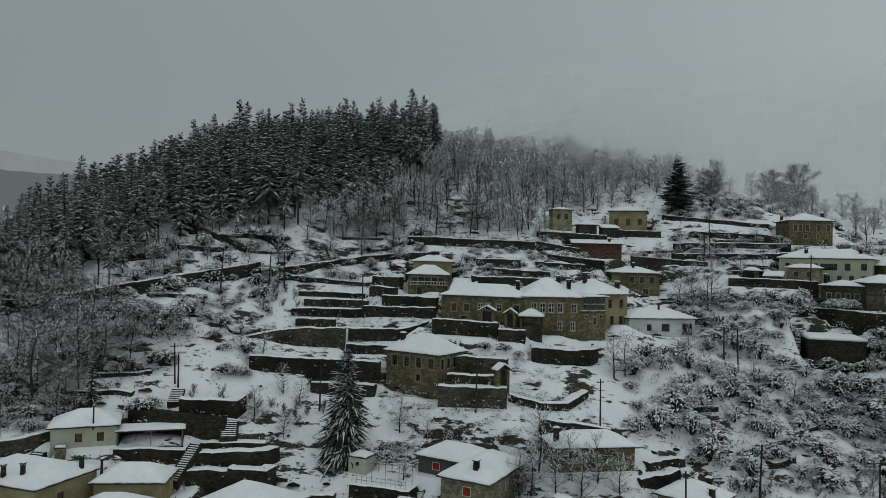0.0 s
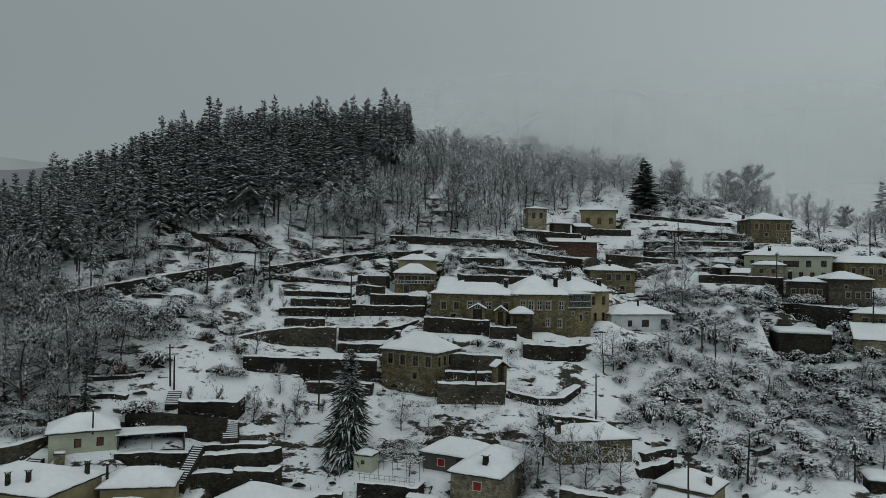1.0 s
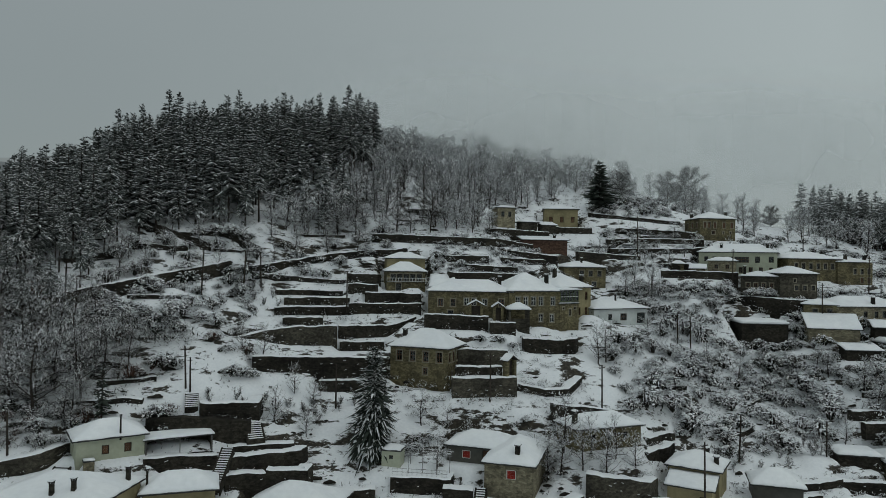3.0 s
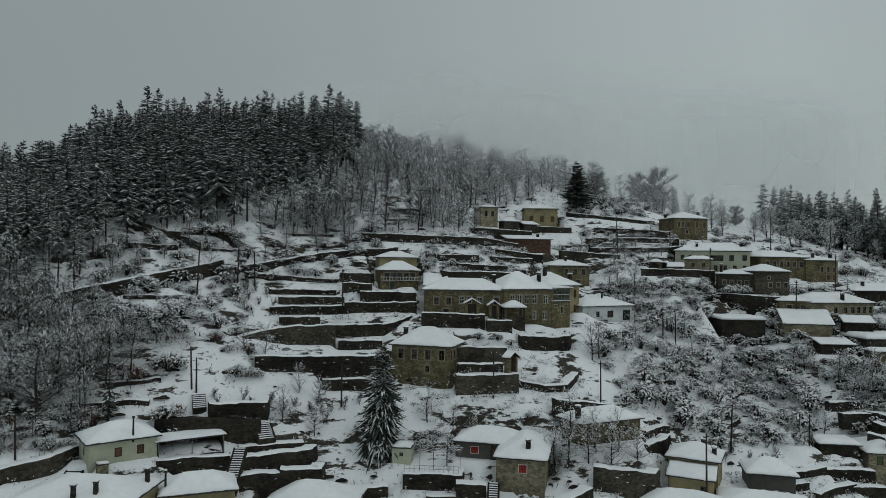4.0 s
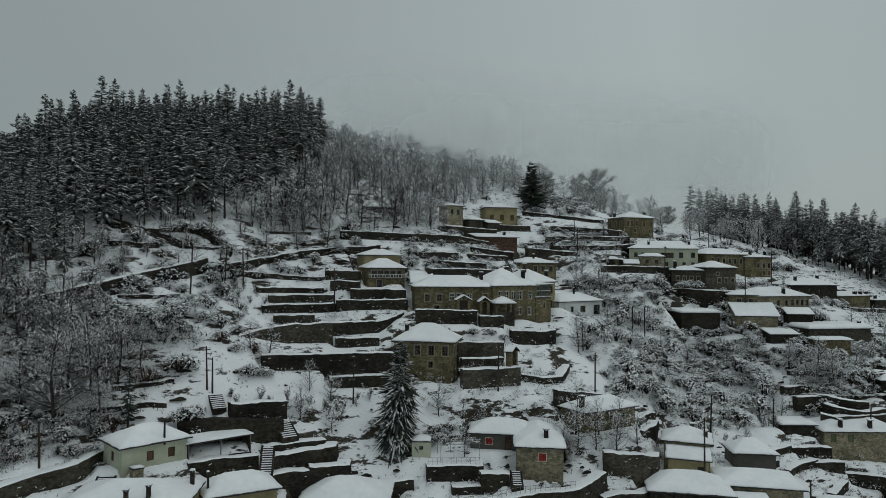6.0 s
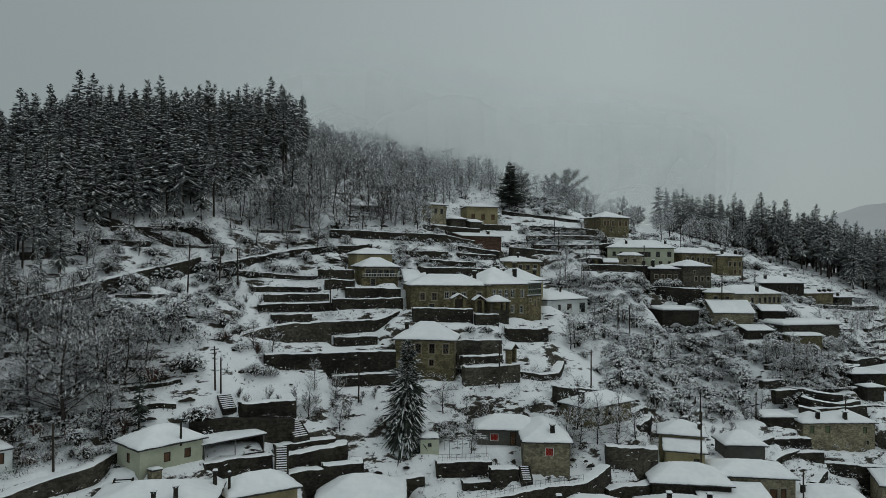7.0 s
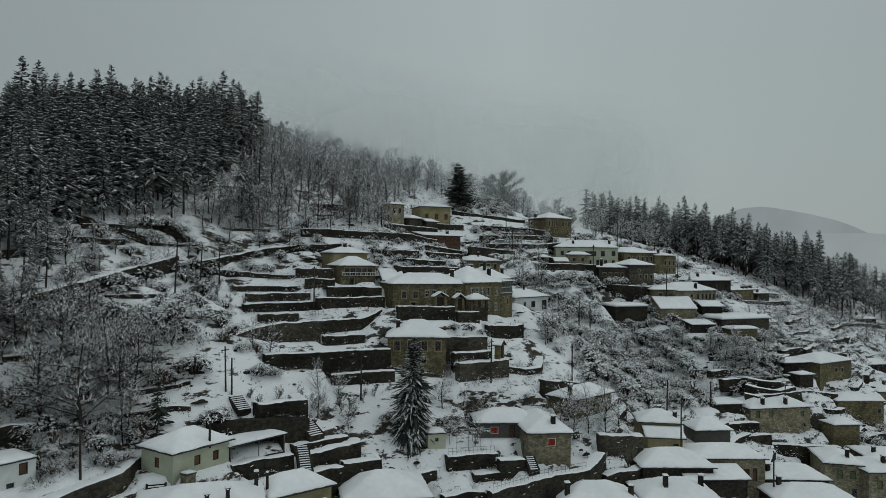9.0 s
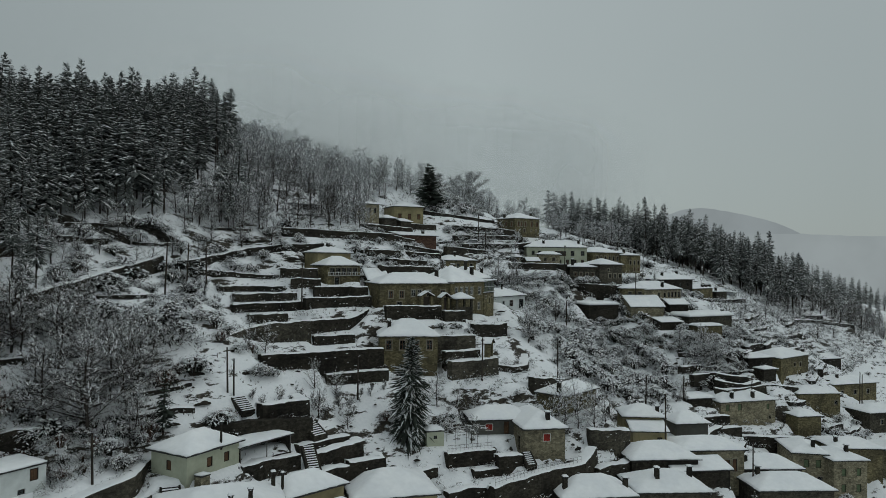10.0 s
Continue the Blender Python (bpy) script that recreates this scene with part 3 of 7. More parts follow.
def sheet(kind, w, d, rise, thick, drop, step, seed, rough, grow=0.0):
    """A roof-shaped slab: its upper side and a rim that hangs down by drop."""
    rng = random.Random(seed)
    nx, ny = max(4, round(w / step)), max(4, round(d / step))
    off = rng.uniform(0, 90)
    g = Geo()
    rows = []
    for j in range(ny + 1):
        row = []
        for i in range(nx + 1):
            x, y = w * i / nx, d * j / ny
            h = 0
            r = 0.06 if rough else 0
            for ox, oy in ((0, 0), (r, 0), (-r, 0), (0, r), (0, -r)):
                h += roof_height(kind, w, d, rise, min(max(x + ox, 0), w), min(max(y + oy, 0), d)) / 5
            edge = min(x, w - x, y, d - y)
            t = thick * (0.85 + 0.15 * min(1, edge / 0.3))
            if rough:
                t += rough * noise.noise(Vector((x * 0.9 + off, y * 0.9, 3.1))) + rough * 0.5 * noise.noise(Vector((x * 2.6, y * 2.6 + off, 1.7)))
                if edge < 0.01:
                    k = grow + rough * 2.6 * noise.noise(Vector((x * 1.3 + off, y * 1.3, 7.7)))
                    x += k * ((i == nx) - (i == 0))
                    y += k * ((j == ny) - (j == 0))
            row.append(len(g.v))
            g.v.append((x, y, h + t))
        rows.append(row)
    for j in range(ny):
        for i in range(nx):
            g.f.append((rows[j][i], rows[j][i + 1], rows[j + 1][i + 1], rows[j + 1][i]))
    rim = [rows[0][i] for i in range(nx)] + [rows[j][nx] for j in range(ny)] + [rows[ny][i] for i in range(nx, 0, -1)] + [rows[j][0] for j in range(ny, 0, -1)]
    low = []
    for k in rim:
        x, y, z = g.v[k]
        low.append(len(g.v))
        g.v.append((x, y, z - thick * 0.85 - drop))
    n = len(rim)
    for a in range(n):
        b = (a + 1) % n
        g.f.append((rim[b], rim[a], low[a], low[b]))
    g.f.append(tuple(reversed(low)))
    g.m = [0] * len(g.f)
    return g


def chimney(root, x, y, z, h, w, mat=None, cap=True):
    mat = mat or STONE_DARK
    g = Geo()
    g.box(x - w / 2, x + w / 2, y - w / 2, y + w / 2, z - 0.7, z + h, 0.03)
    ch = part("chimney", g, mat, root)
    if cap:
        c = Geo()
        for sx in (-1, 1):
            for sy in (-1, 1):
                px, py = x + sx * w * 0.36, y + sy * w * 0.36
                c.box(px - 0.05, px + 0.05, py - 0.05, py + 0.05, z + h, z + h + 0.2)
        c.box(x - w * 0.66, x + w * 0.66, y - w * 0.66, y + w * 0.66, z + h + 0.2, z + h + 0.27)
        part("cap", c, SLATE, ch)
        s = Geo()
        s.box(x - w * 0.62, x + w * 0.62, y - w * 0.62, y + w * 0.62, z + h + 0.27, z + h + 0.40, 0.08)
        part("snow_cap", s, SNOW, ch)


SEED = [10]


def frame_of(L, R):
    ang = math.atan2(R[1] - L[1], R[0] - L[0])
    return ang, math.hypot(R[0] - L[0], R[1] - L[1])


def house(label, L, R, depth, zb, ze, rise, wall=None, roof="hip", over=0.45, front=(), right=(), left=(), chimneys=(), name="house",
          snow=0.11, category="house", plot=True, group="village houses", fdrop=2.5, batter=0.0):
    """A house given by its front eaves from L to R as one looks at it from the valley, its depth, the levels of its foot and eaves."""
    wall = wall or STONE
    ang, w = frame_of(L, R)
    SEED[0] += 1
    root = thing(name, Matrix.Translation((L[0], L[1], zb)) @ Matrix.Rotation(ang, 4, "Z"), label, category, group)
    h = ze - zb
    o = over
    x0, x1, y0, y1 = o, w - o, o, depth - o
    g = Geo()
    top = h - 0.02
    facade(g, (x0, y0), (x1, y0), -fdrop, top, front, root, wall in (STONE, STONE_PALE, STONE_GREY))
    facade(g, (x1, y0), (x1, y1), -fdrop, top, right, root, wall in (STONE, STONE_PALE, STONE_GREY))
    facade(g, (x1, y1), (x0, y1), -fdrop, top, (), root)
    facade(g, (x0, y1), (x0, y0), -fdrop, top, left, root, wall in (STONE, STONE_PALE, STONE_GREY))
    if roof in ("gable", "gable_y", "shed", "shed_x"):
        rh = lambda x, y: top + roof_height(roof, w, depth, rise, x, y)
        cor = [(x0, y0), (x1, y0), (x1, y1), (x0, y1)]
        for (ax, ay), (bx, by) in zip(cor, cor[1:] + cor[:1]):
            mx, my = (ax + bx) / 2, (ay + by) / 2
            g.face((ax, ay, top), (bx, by, top), (bx, by, rh(bx, by)), (mx, my, rh(mx, my)), (ax, ay, rh(ax, ay)))
    part("wall", g, wall, root)
    slab = sheet(roof, w, depth, rise, 0.14, 0.0, max(w, depth) / 6, SEED[0], 0)
    part("roof", slab, SLATE, root, "dark slate roof edge", Matrix.Translation((0, 0, h)))
    sn = sheet(roof, w - 0.08, depth - 0.08, rise, snow, 0.03, 0.42, SEED[0], 0.04, -0.02)
    part("roof_snow", sn, SNOW, root, "thick fresh snow", Matrix.Translation((0.04, 0.04, h + 0.145)), smooth=True)
    for c in chimneys:
        cx, cy, ch = c[:3]
        x, y = cx * w, cy * depth
        chimney(root, x, y, h + 0.14 + roof_height(roof, w, depth, rise, x, y), ch, c[3] if len(c) > 3 else 0.6)
    if plot:
        c = Vector((math.cos(ang), math.sin(ang)))
        n = Vector((-c.y, c.x))
        m = Vector(L) + c * (w / 2) + n * (depth / 2)
        PLOTS.append((m.x, m.y, c.x, c.y, w / 2 - o, depth / 2 - o, zb))
    return root


def row(n, a, b, sill, w, h, style):
    return [(a + (b - a) * (i / (n - 1) if n > 1 else 0.5), sill, w, h, style) for i in range(n)]


def wall_run(pts, h, mat=None, reach=4.0, thick=0.55, snow=True, label="dry stone retaining wall capped with snow", terrace=True, name="retaining_wall", cap=0.16):
    """A terrace wall along its top line."""
    mat = mat or STONE_DARK
    SEED[0] += 1
    rng = random.Random(SEED[0])
    root = thing(name, Matrix.Translation((pts[0][0], pts[0][1], pts[0][2] - h)), label, "wall", "terrace walls")
    o = Vector((pts[0][0], pts[0][1], pts[0][2] - h))
    line = []
    for a, b in zip(pts[:-1], pts[1:]):
        a, b = Vector(a), Vector(b)
        n = max(1, round((b - a).length / 0.65))
        for i in range(n + (b == Vector(pts[-1]))):
            line.append(a.lerp(b, i / n))
    g, s = Geo(), Geo()
    back = 0.95 if terrace else thick / 2
    courses = max(2, round((h + 0.6) / 0.5))
    secs = []
    for i, p in enumerate(line):
        d = (line[min(i + 1, len(line) - 1)] - line[max(i - 1, 0)])
        d.z = 0
        d.normalize()
        nrm = Vector((-d.y, d.x, 0))
        q = p - o + Vector((0, 0, rng.uniform(-0.07, 0.05) + 0.16 * noise.noise(Vector((p.x * 0.35, p.y * 0.35, SEED[0]))))) - nrm * (0.15 * noise.noise(Vector((p.x * 0.3, p.y * 0.3, 7))))
        f = q - nrm * (thick / 2)
        face = [f]
        for k in range(1, courses + 1):
            face.append(f - Vector((0, 0, (h + 0.6) * (k + rng.uniform(-0.25, 0.25)) / courses)) - nrm * (0.07 * k / courses + rng.uniform(-0.06, 0.06)))
        face.append(f - Vector((0, 0, h + 1.6)) - nrm * 0.12)
        secs.append((face, q + nrm * back, nrm, rng.uniform(-0.1, 0.05), cap * rng.uniform(0.6, 1.15)))
    up = Vector((0, 0, 1))
    for (fa, ba, n, ea, za), (fb, bb, m, eb, zb) in zip(secs[:-1], secs[1:]):
        for k in range(len(fa) - 1):
            g.face(fa[k + 1], fb[k + 1], fb[k], fa[k])
            if snow and 0 < k < len(fa) - 2 and rng.random() < 0.09:
                u = rng.uniform(0.0, 0.4)
                v = u + rng.uniform(0.3, 0.6)
                p, q = fa[k].lerp(fb[k], u), fa[k].lerp(fb[k], v)
                w = n * rng.uniform(0.05, 0.12)
                s.face(p - w, q - w, q + up * 0.045, p + up * 0.03)
        g.face(fa[0], fb[0], bb, ba)
        g.face(ba, bb, bb - up * (h + 1.6), ba - up * (h + 1.6))
        if snow:
            c0, d0 = fa[0] - n * ea + up * 0.012, fb[0] - m * eb + up * 0.012
            c1, d1 = c0 + up * za * 0.75 + n * 0.1, d0 + up * zb * 0.75 + m * 0.1
            c2, d2 = fa[0].lerp(ba, 0.5) + up * za, fb[0].lerp(bb, 0.5) + up * zb
            c3, d3 = ba + n * 0.35 + up * za * 0.6, bb + m * 0.35 + up * zb * 0.6
            s.face(c0, d0, d1, c1)
            s.face(c1, d1, d2, c2)
            s.face(c2, d2, d3, c3)
            s.face(c3, d3, d3 - up * 0.5, c3 - up * 0.5)
    for (face, b, n, _, _), sg in ((secs[0], 1), (secs[-1], -1)):
        low = Vector((0, 0, h + 1.6))
        ring = [face[0], b, b - low] + list(reversed(face[1:]))
        g.face(*(ring if sg < 0 else reversed(ring)))
    part("wall", g, mat, root)
    if snow:
        part("snow", s, SNOW, root, "snow lying on the coping", smooth=True)
    if terrace:
        TERRACES.append((pts, h, reach))
    return root


def land(x, y):
    return float((hermite(LAND_Y, [y]) @ LAND_Z * hermite(LAND_X, [x])).sum())


def field_wall(x, y, ln, h, rng, mat=None):
    """A low terrace wall that follows the contour from its start."""
    pts = []
    n = max(2, round(ln / 2.5))
    for _ in range(n + 1):
        pts.append((x, y, land(x, y) + h * 0.5 + rng.uniform(-0.1, 0.1)))
        gx, gy = land(x + 0.5, y) - land(x - 0.5, y), land(x, y + 0.5) - land(x, y - 0.5)
        k = math.hypot(gx, gy) or 1
        a = math.atan2(-gx / k, gy / k) + rng.uniform(-0.12, 0.12)
        x, y = x + math.cos(a) * ln / n, y + math.sin(a) * ln / n
    return wall_run(pts, h, mat or STONE_DARK, reach=1.8, thick=0.5, cap=0.12)


def stairs(L, R, back, n, label, rise=0.18, going=0.30, mat=None, cheeks=True):
    """Stone steps that climb away from the edge L-R; back: unit direction uphill."""
    ang, w = frame_of(L, R)
    root = thing("stone_steps", Matrix.Translation(L) @ Matrix.Rotation(ang, 4, "Z"), label, "steps")
    for i in range(n):
        g = Geo()
        g.box(0, w, i * going, i * going + going + 0.1, i * rise - 0.6, i * rise + rise)
        st = part("step", g, mat or STONE_DARK, root)
        s = Geo()
        s.box(0.03, w - 0.03, i * going + 0.08, i * going + going + 0.02, i * rise + rise, i * rise + rise + 0.07, 0.03)
        part("snow", s, SNOW, st)
    for x in (-0.18, w) if cheeks else ():
        g = Geo()
        run, up = n * going, n * rise
        a = [(0, -0.9), (run, up - 0.9), (run, up + 0.06), (0, 0.2)]
        g.face(*[(x, y, z) for y, z in reversed(a)])
        g.face(*[(x + 0.18, y, z) for y, z in a])
        for (y0, z0), (y1, z1) in zip(a, a[1:] + a[:1]):
            g.face((x, y0, z0), (x, y1, z1), (x + 0.18, y1, z1), (x + 0.18, y0, z0))
        part("side_wall", g, mat or STONE_DARK, root)
    return root


def pole(x, y, z, h, lean=0.0, arm=True, lamp=False):
    root = thing("utility_pole", Matrix.Translation((x, y, z)) @ pose(0, 0, 0, 0, lean, 20), "dark wooden utility pole standing in the snow", "pole", "utility poles")
    g = Geo()
    g.rod((0, 0, -1.0), (0, 0, h), 0.13, 0.09, 8)
    part("post", g, WOOD_DARK, root)
    if arm:
        a = Geo()
        a.box(-0.55, 0.55, -0.05, 0.05, h - 0.5, h - 0.38)
        part("crossarm", a, WOOD_DARK, root)
        for k in (-0.45, 0.0, 0.45):
            i = Geo()
            i.rod((k, 0, h - 0.38), (k, 0, h - 0.2), 0.04, 0.03, 6)
            part("insulator", i, PAINT_W, root)
    if lamp:
        a = Geo()
        a.rod((0, 0, h - 0.25), (0.9, 0, h - 0.05), 0.03, 0.03, 5)
        a.box(0.7, 1.15, -0.1, 0.1, h - 0.1, h + 0.02)
        part("lamp_arm", a, METAL, root)


# ---- the houses of the village ----
V = Vector
house("square ochre stone house with a snowy hipped roof", (-8.4, 101.6), (-0.1, 96.2), 7.6, 20.8, 26.9, 2.4, STONE,
      front=row(4, 0.16, 0.86, 4.15, 0.85, 1.45, "win") + [(0.62, 2.3, 0.7, 0.95, "win")],
      right=row(4, 0.15, 0.85, 4.15, 0.8, 1.4, "win") + [(0.3, 1.9, 0.6, 0.8, "win"), (0.62, 1.7, 1.0, 2.1, "door")], chimneys=[(0.2, 0.3, 0.9)])
# the long stone house above it, in three wings with a tower and a rear wing
house("long low wing of a stone house with small gabled gates", (-0.6, 112.8), (13.6, 109.0), 8.4, 30.2, 34.5, 1.8, STONE,
      front=[(0.15, 1.9, 0.8, 1.2, "win"), (0.30, 1.9, 0.8, 1.2, "win"), (0.27, 0.3, 0.9, 0.9, "dark"), (0.46, 2.1, 0.8, 1.2, "white"), (0.55, 2.1, 0.8, 1.2, "white"), (0.68, 2.1, 0.85, 1.1, "white"), (0.88, 2.0, 0.85, 1.2, "win")], chimneys=[(0.84, 0.35, 1.2)])
house("tall wing of a long stone house with white windows", (12.4, 108.7), (22.6, 109.9), 9.5, 28.2, 34.7, 2.9, STONE,
      front=row(4, 0.17, 0.62, 4.2, 0.85, 1.45, "white") + [(0.86, 4.2, 0.85, 1.4, "white"), (0.62, 1.5, 0.7, 1.3, "white"), (0.84, 1.4, 0.7, 1.3, "white")],
      right=[(0.4, 4.0, 0.8, 1.3, "win")], chimneys=[(0.78, 0.22, 1.2), (0.74, 0.7, 1.3)])
tower = house("round-cornered stone tower below a glazed balcony", (21.9, 110.0), (26.3, 111.8), 5.5, 28.0, 32.6, 0.15, STONE, roof="flat", over=0.12,
              front=[(0.55, 2.6, 0.5, 1.1, "dark"), (0.2, 3.7, 0.45, 0.35, "dark"), (0.8, 3.7, 0.45, 0.35, "dark")], name="stone_tower", category="tower", snow=0.1)
house("rear wing with pale walls under a broad snowy roof", (23.2, 113.0), (32.0, 118.6), 9.0, 28.6, 35.1, 2.4, PLASTER_Y,
      front=row(3, 0.3, 0.85, 4.3, 0.85, 1.5, "win") + row(3, 0.4, 0.85, 1.6, 0.8, 1.4, "win"), chimneys=[(0.3, 0.4, 1.5), (0.85, 0.2, 1.0)])


def glazed_balcony():
    """Green-framed glass box on the tower, with a flat snowy roof."""
    ang, w = frame_of((22.2, 110.3), (26.0, 111.8))
    root = thing("glazed_balcony", Matrix.Translation((22.2, 110.3, 32.9)) @ Matrix.Rotation(ang, 4, "Z"), "green-framed glazed balcony on the stone tower", "balcony")
    f = Geo()
    f.box(-0.15, w + 0.15, -0.15, 4.0, 0.0, 0.12)
    part("floor_slab", f, CONCRETE, root)
    for i in range(7):
        x = w * i / 6
        p = Geo()
        p.box(x - 0.04, x + 0.04, -0.04, 0.04, 0.12, 2.0)
        part("post", p, WOOD_GREEN, root)
    for z in (0.12, 0.9, 1.9):
        p = Geo()
        p.box(0.04, w - 0.04, -0.03, 0.03, z, z + 0.09)
        part("rail", p, PAINT_W if z == 0.9 else WOOD_GREEN, root)
    for i in range(6):
        p = Geo()
        p.box(w * i / 6 + 0.04, w * (i + 1) / 6 - 0.04, 0.0, 0.015, 0.22, 1.9)
        part("pane", p, GLASS, root)
    r = Geo()
    r.box(-0.4, w + 0.4, -0.45, 4.2, 2.0, 2.12)
    part("roof", r, SLATE, root)
    s = sheet("flat", w + 0.8, 4.6, 0.06, 0.2, 0.02, 0.5, 77, 0.04, 0.03)
    part("snow", s, SNOW, root, "", Matrix.Translation((-0.4, -0.45, 2.12)), smooth=True)


glazed_balcony()


def gate_gable(x, y, z, ang, w=1.9, h=2.2):
    root = thing("gabled_gate", Matrix.Translation((x, y, z)) @ Matrix.Rotation(radians(ang), 4, "Z"), "small gabled stone gateway with a snowy roof", "gate", "gabled gates")
    for s in (-1, 1):
        g = Geo()
        g.box(s * w / 2 - 0.22, s * w / 2 + 0.22, -0.4, 0.5, -1.0, h)
        part("pillar", g, STONE, root)
    g = Geo()
    g.box(-w / 2 + 0.22, w / 2 - 0.22, 0.1, 0.2, -0.5, h - 0.1)
    part("door_leaf", g, WOOD_DARK, root)
    for s in (-1, 1):
        r, sn = Geo(), Geo()
        e = w / 2 + 0.45
        r.face((0, -0.7, h + 0.75), (s * e, -0.7, h - 0.02), (s * e, 0.8, h - 0.02), (0, 0.8, h + 0.75))
        r.face((0, -0.7, h + 0.63), (s * e, -0.7, h - 0.14), (s * e, 0.8, h - 0.14), (0, 0.8, h + 0.63))
        r.face((0, -0.7, h + 0.75), (s * e, -0.7, h - 0.02), (s * e, -0.7, h - 0.14), (0, -0.7, h + 0.63))
        part("roof", r, WOOD_DARK, root)
        sn.face((0, -0.68, h + 0.95), (s * e, -0.68, h + 0.16), (s * e, 0.78, h + 0.16), (0, 0.78, h + 0.95))
        sn.face((0, -0.68, h + 0.76), (s * e, -0.68, h), (s * e, -0.68, h + 0.16), (0, -0.68, h + 0.95))
        sn.face((s * e, -0.68, h), (s * e, 0.78, h), (s * e, 0.78, h + 0.16), (s * e, -0.68, h + 0.16))
        part("snow", sn, SNOW, root)


gate_gable(7.1, 109.1, 30.3, -12)
gate_gable(10.6, 108.2, 30.3, -10, 1.3, 1.9)
gate_gable(8.3, 94.2, 23.4, 30, 1.5, 2.3)


def pavilion(L, R, depth, zb, ze, rise):
    """Open porch: four posts under a small hipped roof."""
    ang, w = frame_of(L, R)
    root = thing("porch", Matrix.Translation((L[0], L[1], zb)) @ Matrix.Rotation(ang, 4, "Z"), "open stone porch with a snowy hipped roof", "porch")
    for x in (0.4, w - 0.4):
        for y in (0.4, depth - 0.4):
            g = Geo()
            g.box(x - 0.18, x + 0.18, y - 0.18, y + 0.18, -1.5, ze - zb)
            part("post", g, STONE_GREY, root)
    g = Geo()
    g.box(0.3, w - 0.3, 0.25, 0.5, -1.5, 0.9)
    part("parapet", g, STONE_GREY, root)
    part("roof", sheet("hip", w, depth, rise, 0.12, 0, w / 4, 5, 0), SLATE, root, "", Matrix.Translation((0, 0, ze - zb)))
    part("snow", sheet("hip", w, depth, rise, 0.22, 0.02, 0.4, 6, 0.04, 0.03), SNOW, root, "", Matrix.Translation((0, 0, ze - zb + 0.125)), smooth=True)


pavilion((11.6, 106.2), (15.4, 105.6), 3.2, 29.6, 31.9, 0.9)

# upper houses
balcony_house = house("house with a white-railed balcony under a snowy pyramid roof", (-6.4, 120.6), (1.3, 120.4), 6.2, 34.2, 37.5, 1.7, STONE,
      front=row(5, 0.16, 0.84, 1.75, 0.95, 1.2, "dark") + [(0.3, -0.1, 0.9, 1.4, "dark")])
rail = Geo()
rail.box(0.3, 7.4, -0.25, 0.45, 1.5, 1.62)
part("balcony_floor", rail, WOOD_DARK, balcony_house, "dark plank balcony floor")
rail = Geo()
rail.lattice([0.35 + 0.5 * (i // 2) + (0.06 if i % 2 else 0) for i in range(30)], [1.62, 1.68, 2.2, 2.28], -0.22, -0.17, lambda i, j: i % 2 == 0 or j != 1)
part("balcony_rail", rail, PAINT_W, balcony_house, "white painted balcony rail")
house("pale upper house with a snowy hipped roof", (-5.8, 125.0), (2.0, 124.8), 6.0, 35.5, 39.8, 1.1, PLASTER_Y, chimneys=[(0.5, 0.5, 0.5)])
house("low lean-to with a steep snowy roof", (1.0, 118.6), (5.4, 117.4), 3.5, 33.6, 34.9, 2.1, STONE_GREY, roof="shed", name="lean_to", category="shed")
house("square stone house with small dark windows", (32.0, 134.0), (41.8, 133.4), 8.0, 34.4, 38.6, 1.2, STONE,
      front=row(3, 0.42, 0.85, 2.4, 0.9, 1.2, "dark") + [(0.72, 0.3, 1.0, 1.0, "dark")], chimneys=[(0.5, 0.35, 0.8, 0.4)])
house("white plastered house with a corner veranda", (31.0, 116.6), (43.8, 119.4), 7.5, 28.2, 31.2, 1.5, PLASTER_W,
      front=[(0.55, 0.9, 1.5, 1.3, "wide"), (0.3, 1.0, 0.9, 1.1, "dark"), (0.88, 0.3, 1.9, 2.0, "dark"), (0.55, -1.1, 1.5, 1.0, "dark")], chimneys=[(0.55, 0.4, 1.0, 0.3)])
house("small ruined stone house under the wood", (23.6, 154.2), (28.8, 154.6), 5.0, 47.4, 52.0, 0.7, STONE_PALE,
      front=[(0.3, 2.6, 0.8, 1.2, "dark"), (0.7, 2.6, 0.8, 1.2, "dark")], right=[(0.5, 2.6, 0.8, 1.2, "dark")])
house("pale yellow house with shutters and a snowy roof", (37.8, 162.4), (46.4, 159.6), 10.0, 46.4, 52.6, 1.4, PLASTER_Y,
      front=row(3, 0.2, 0.85, 3.0, 0.9, 1.4, "brown"), right=row(3, 0.2, 0.8, 3.2, 0.9, 1.4, "brown") + row(2, 0.3, 0.7, 0.9, 0.9, 1.2, "brown"))
house("small shed with a snowy roof", (29.6, 154.6), (34.4, 155.0), 4.0, 46.6, 48.8, 0.9, STONE_GREY, name="shed", category="shed")
house("low shed with a snowy lean-to roof", (34.8, 154.8), (39.2, 155.2), 3.5, 46.2, 48.2, 0.9, STONE_GREY, roof="shed", name="shed", category="shed")
house("half-ruined brick barn with a snow-covered roof", (26.0, 143.0), (36.6, 141.8), 6.0, 41.4, 44.3, 0.9, BRICK_RED, roof="shed", chimneys=[(0.75, 0.5, 0.6)], name="barn", category="barn")
house("ruined stone house among frosted trees", (2.0, 150.5), (9.5, 150.0), 5.5, 47.2, 50.6, 1.0, STONE_DARK, front=row(2, 0.3, 0.75, 1.4, 0.9, 1.2, "dark"), name="ruin", category="ruin")
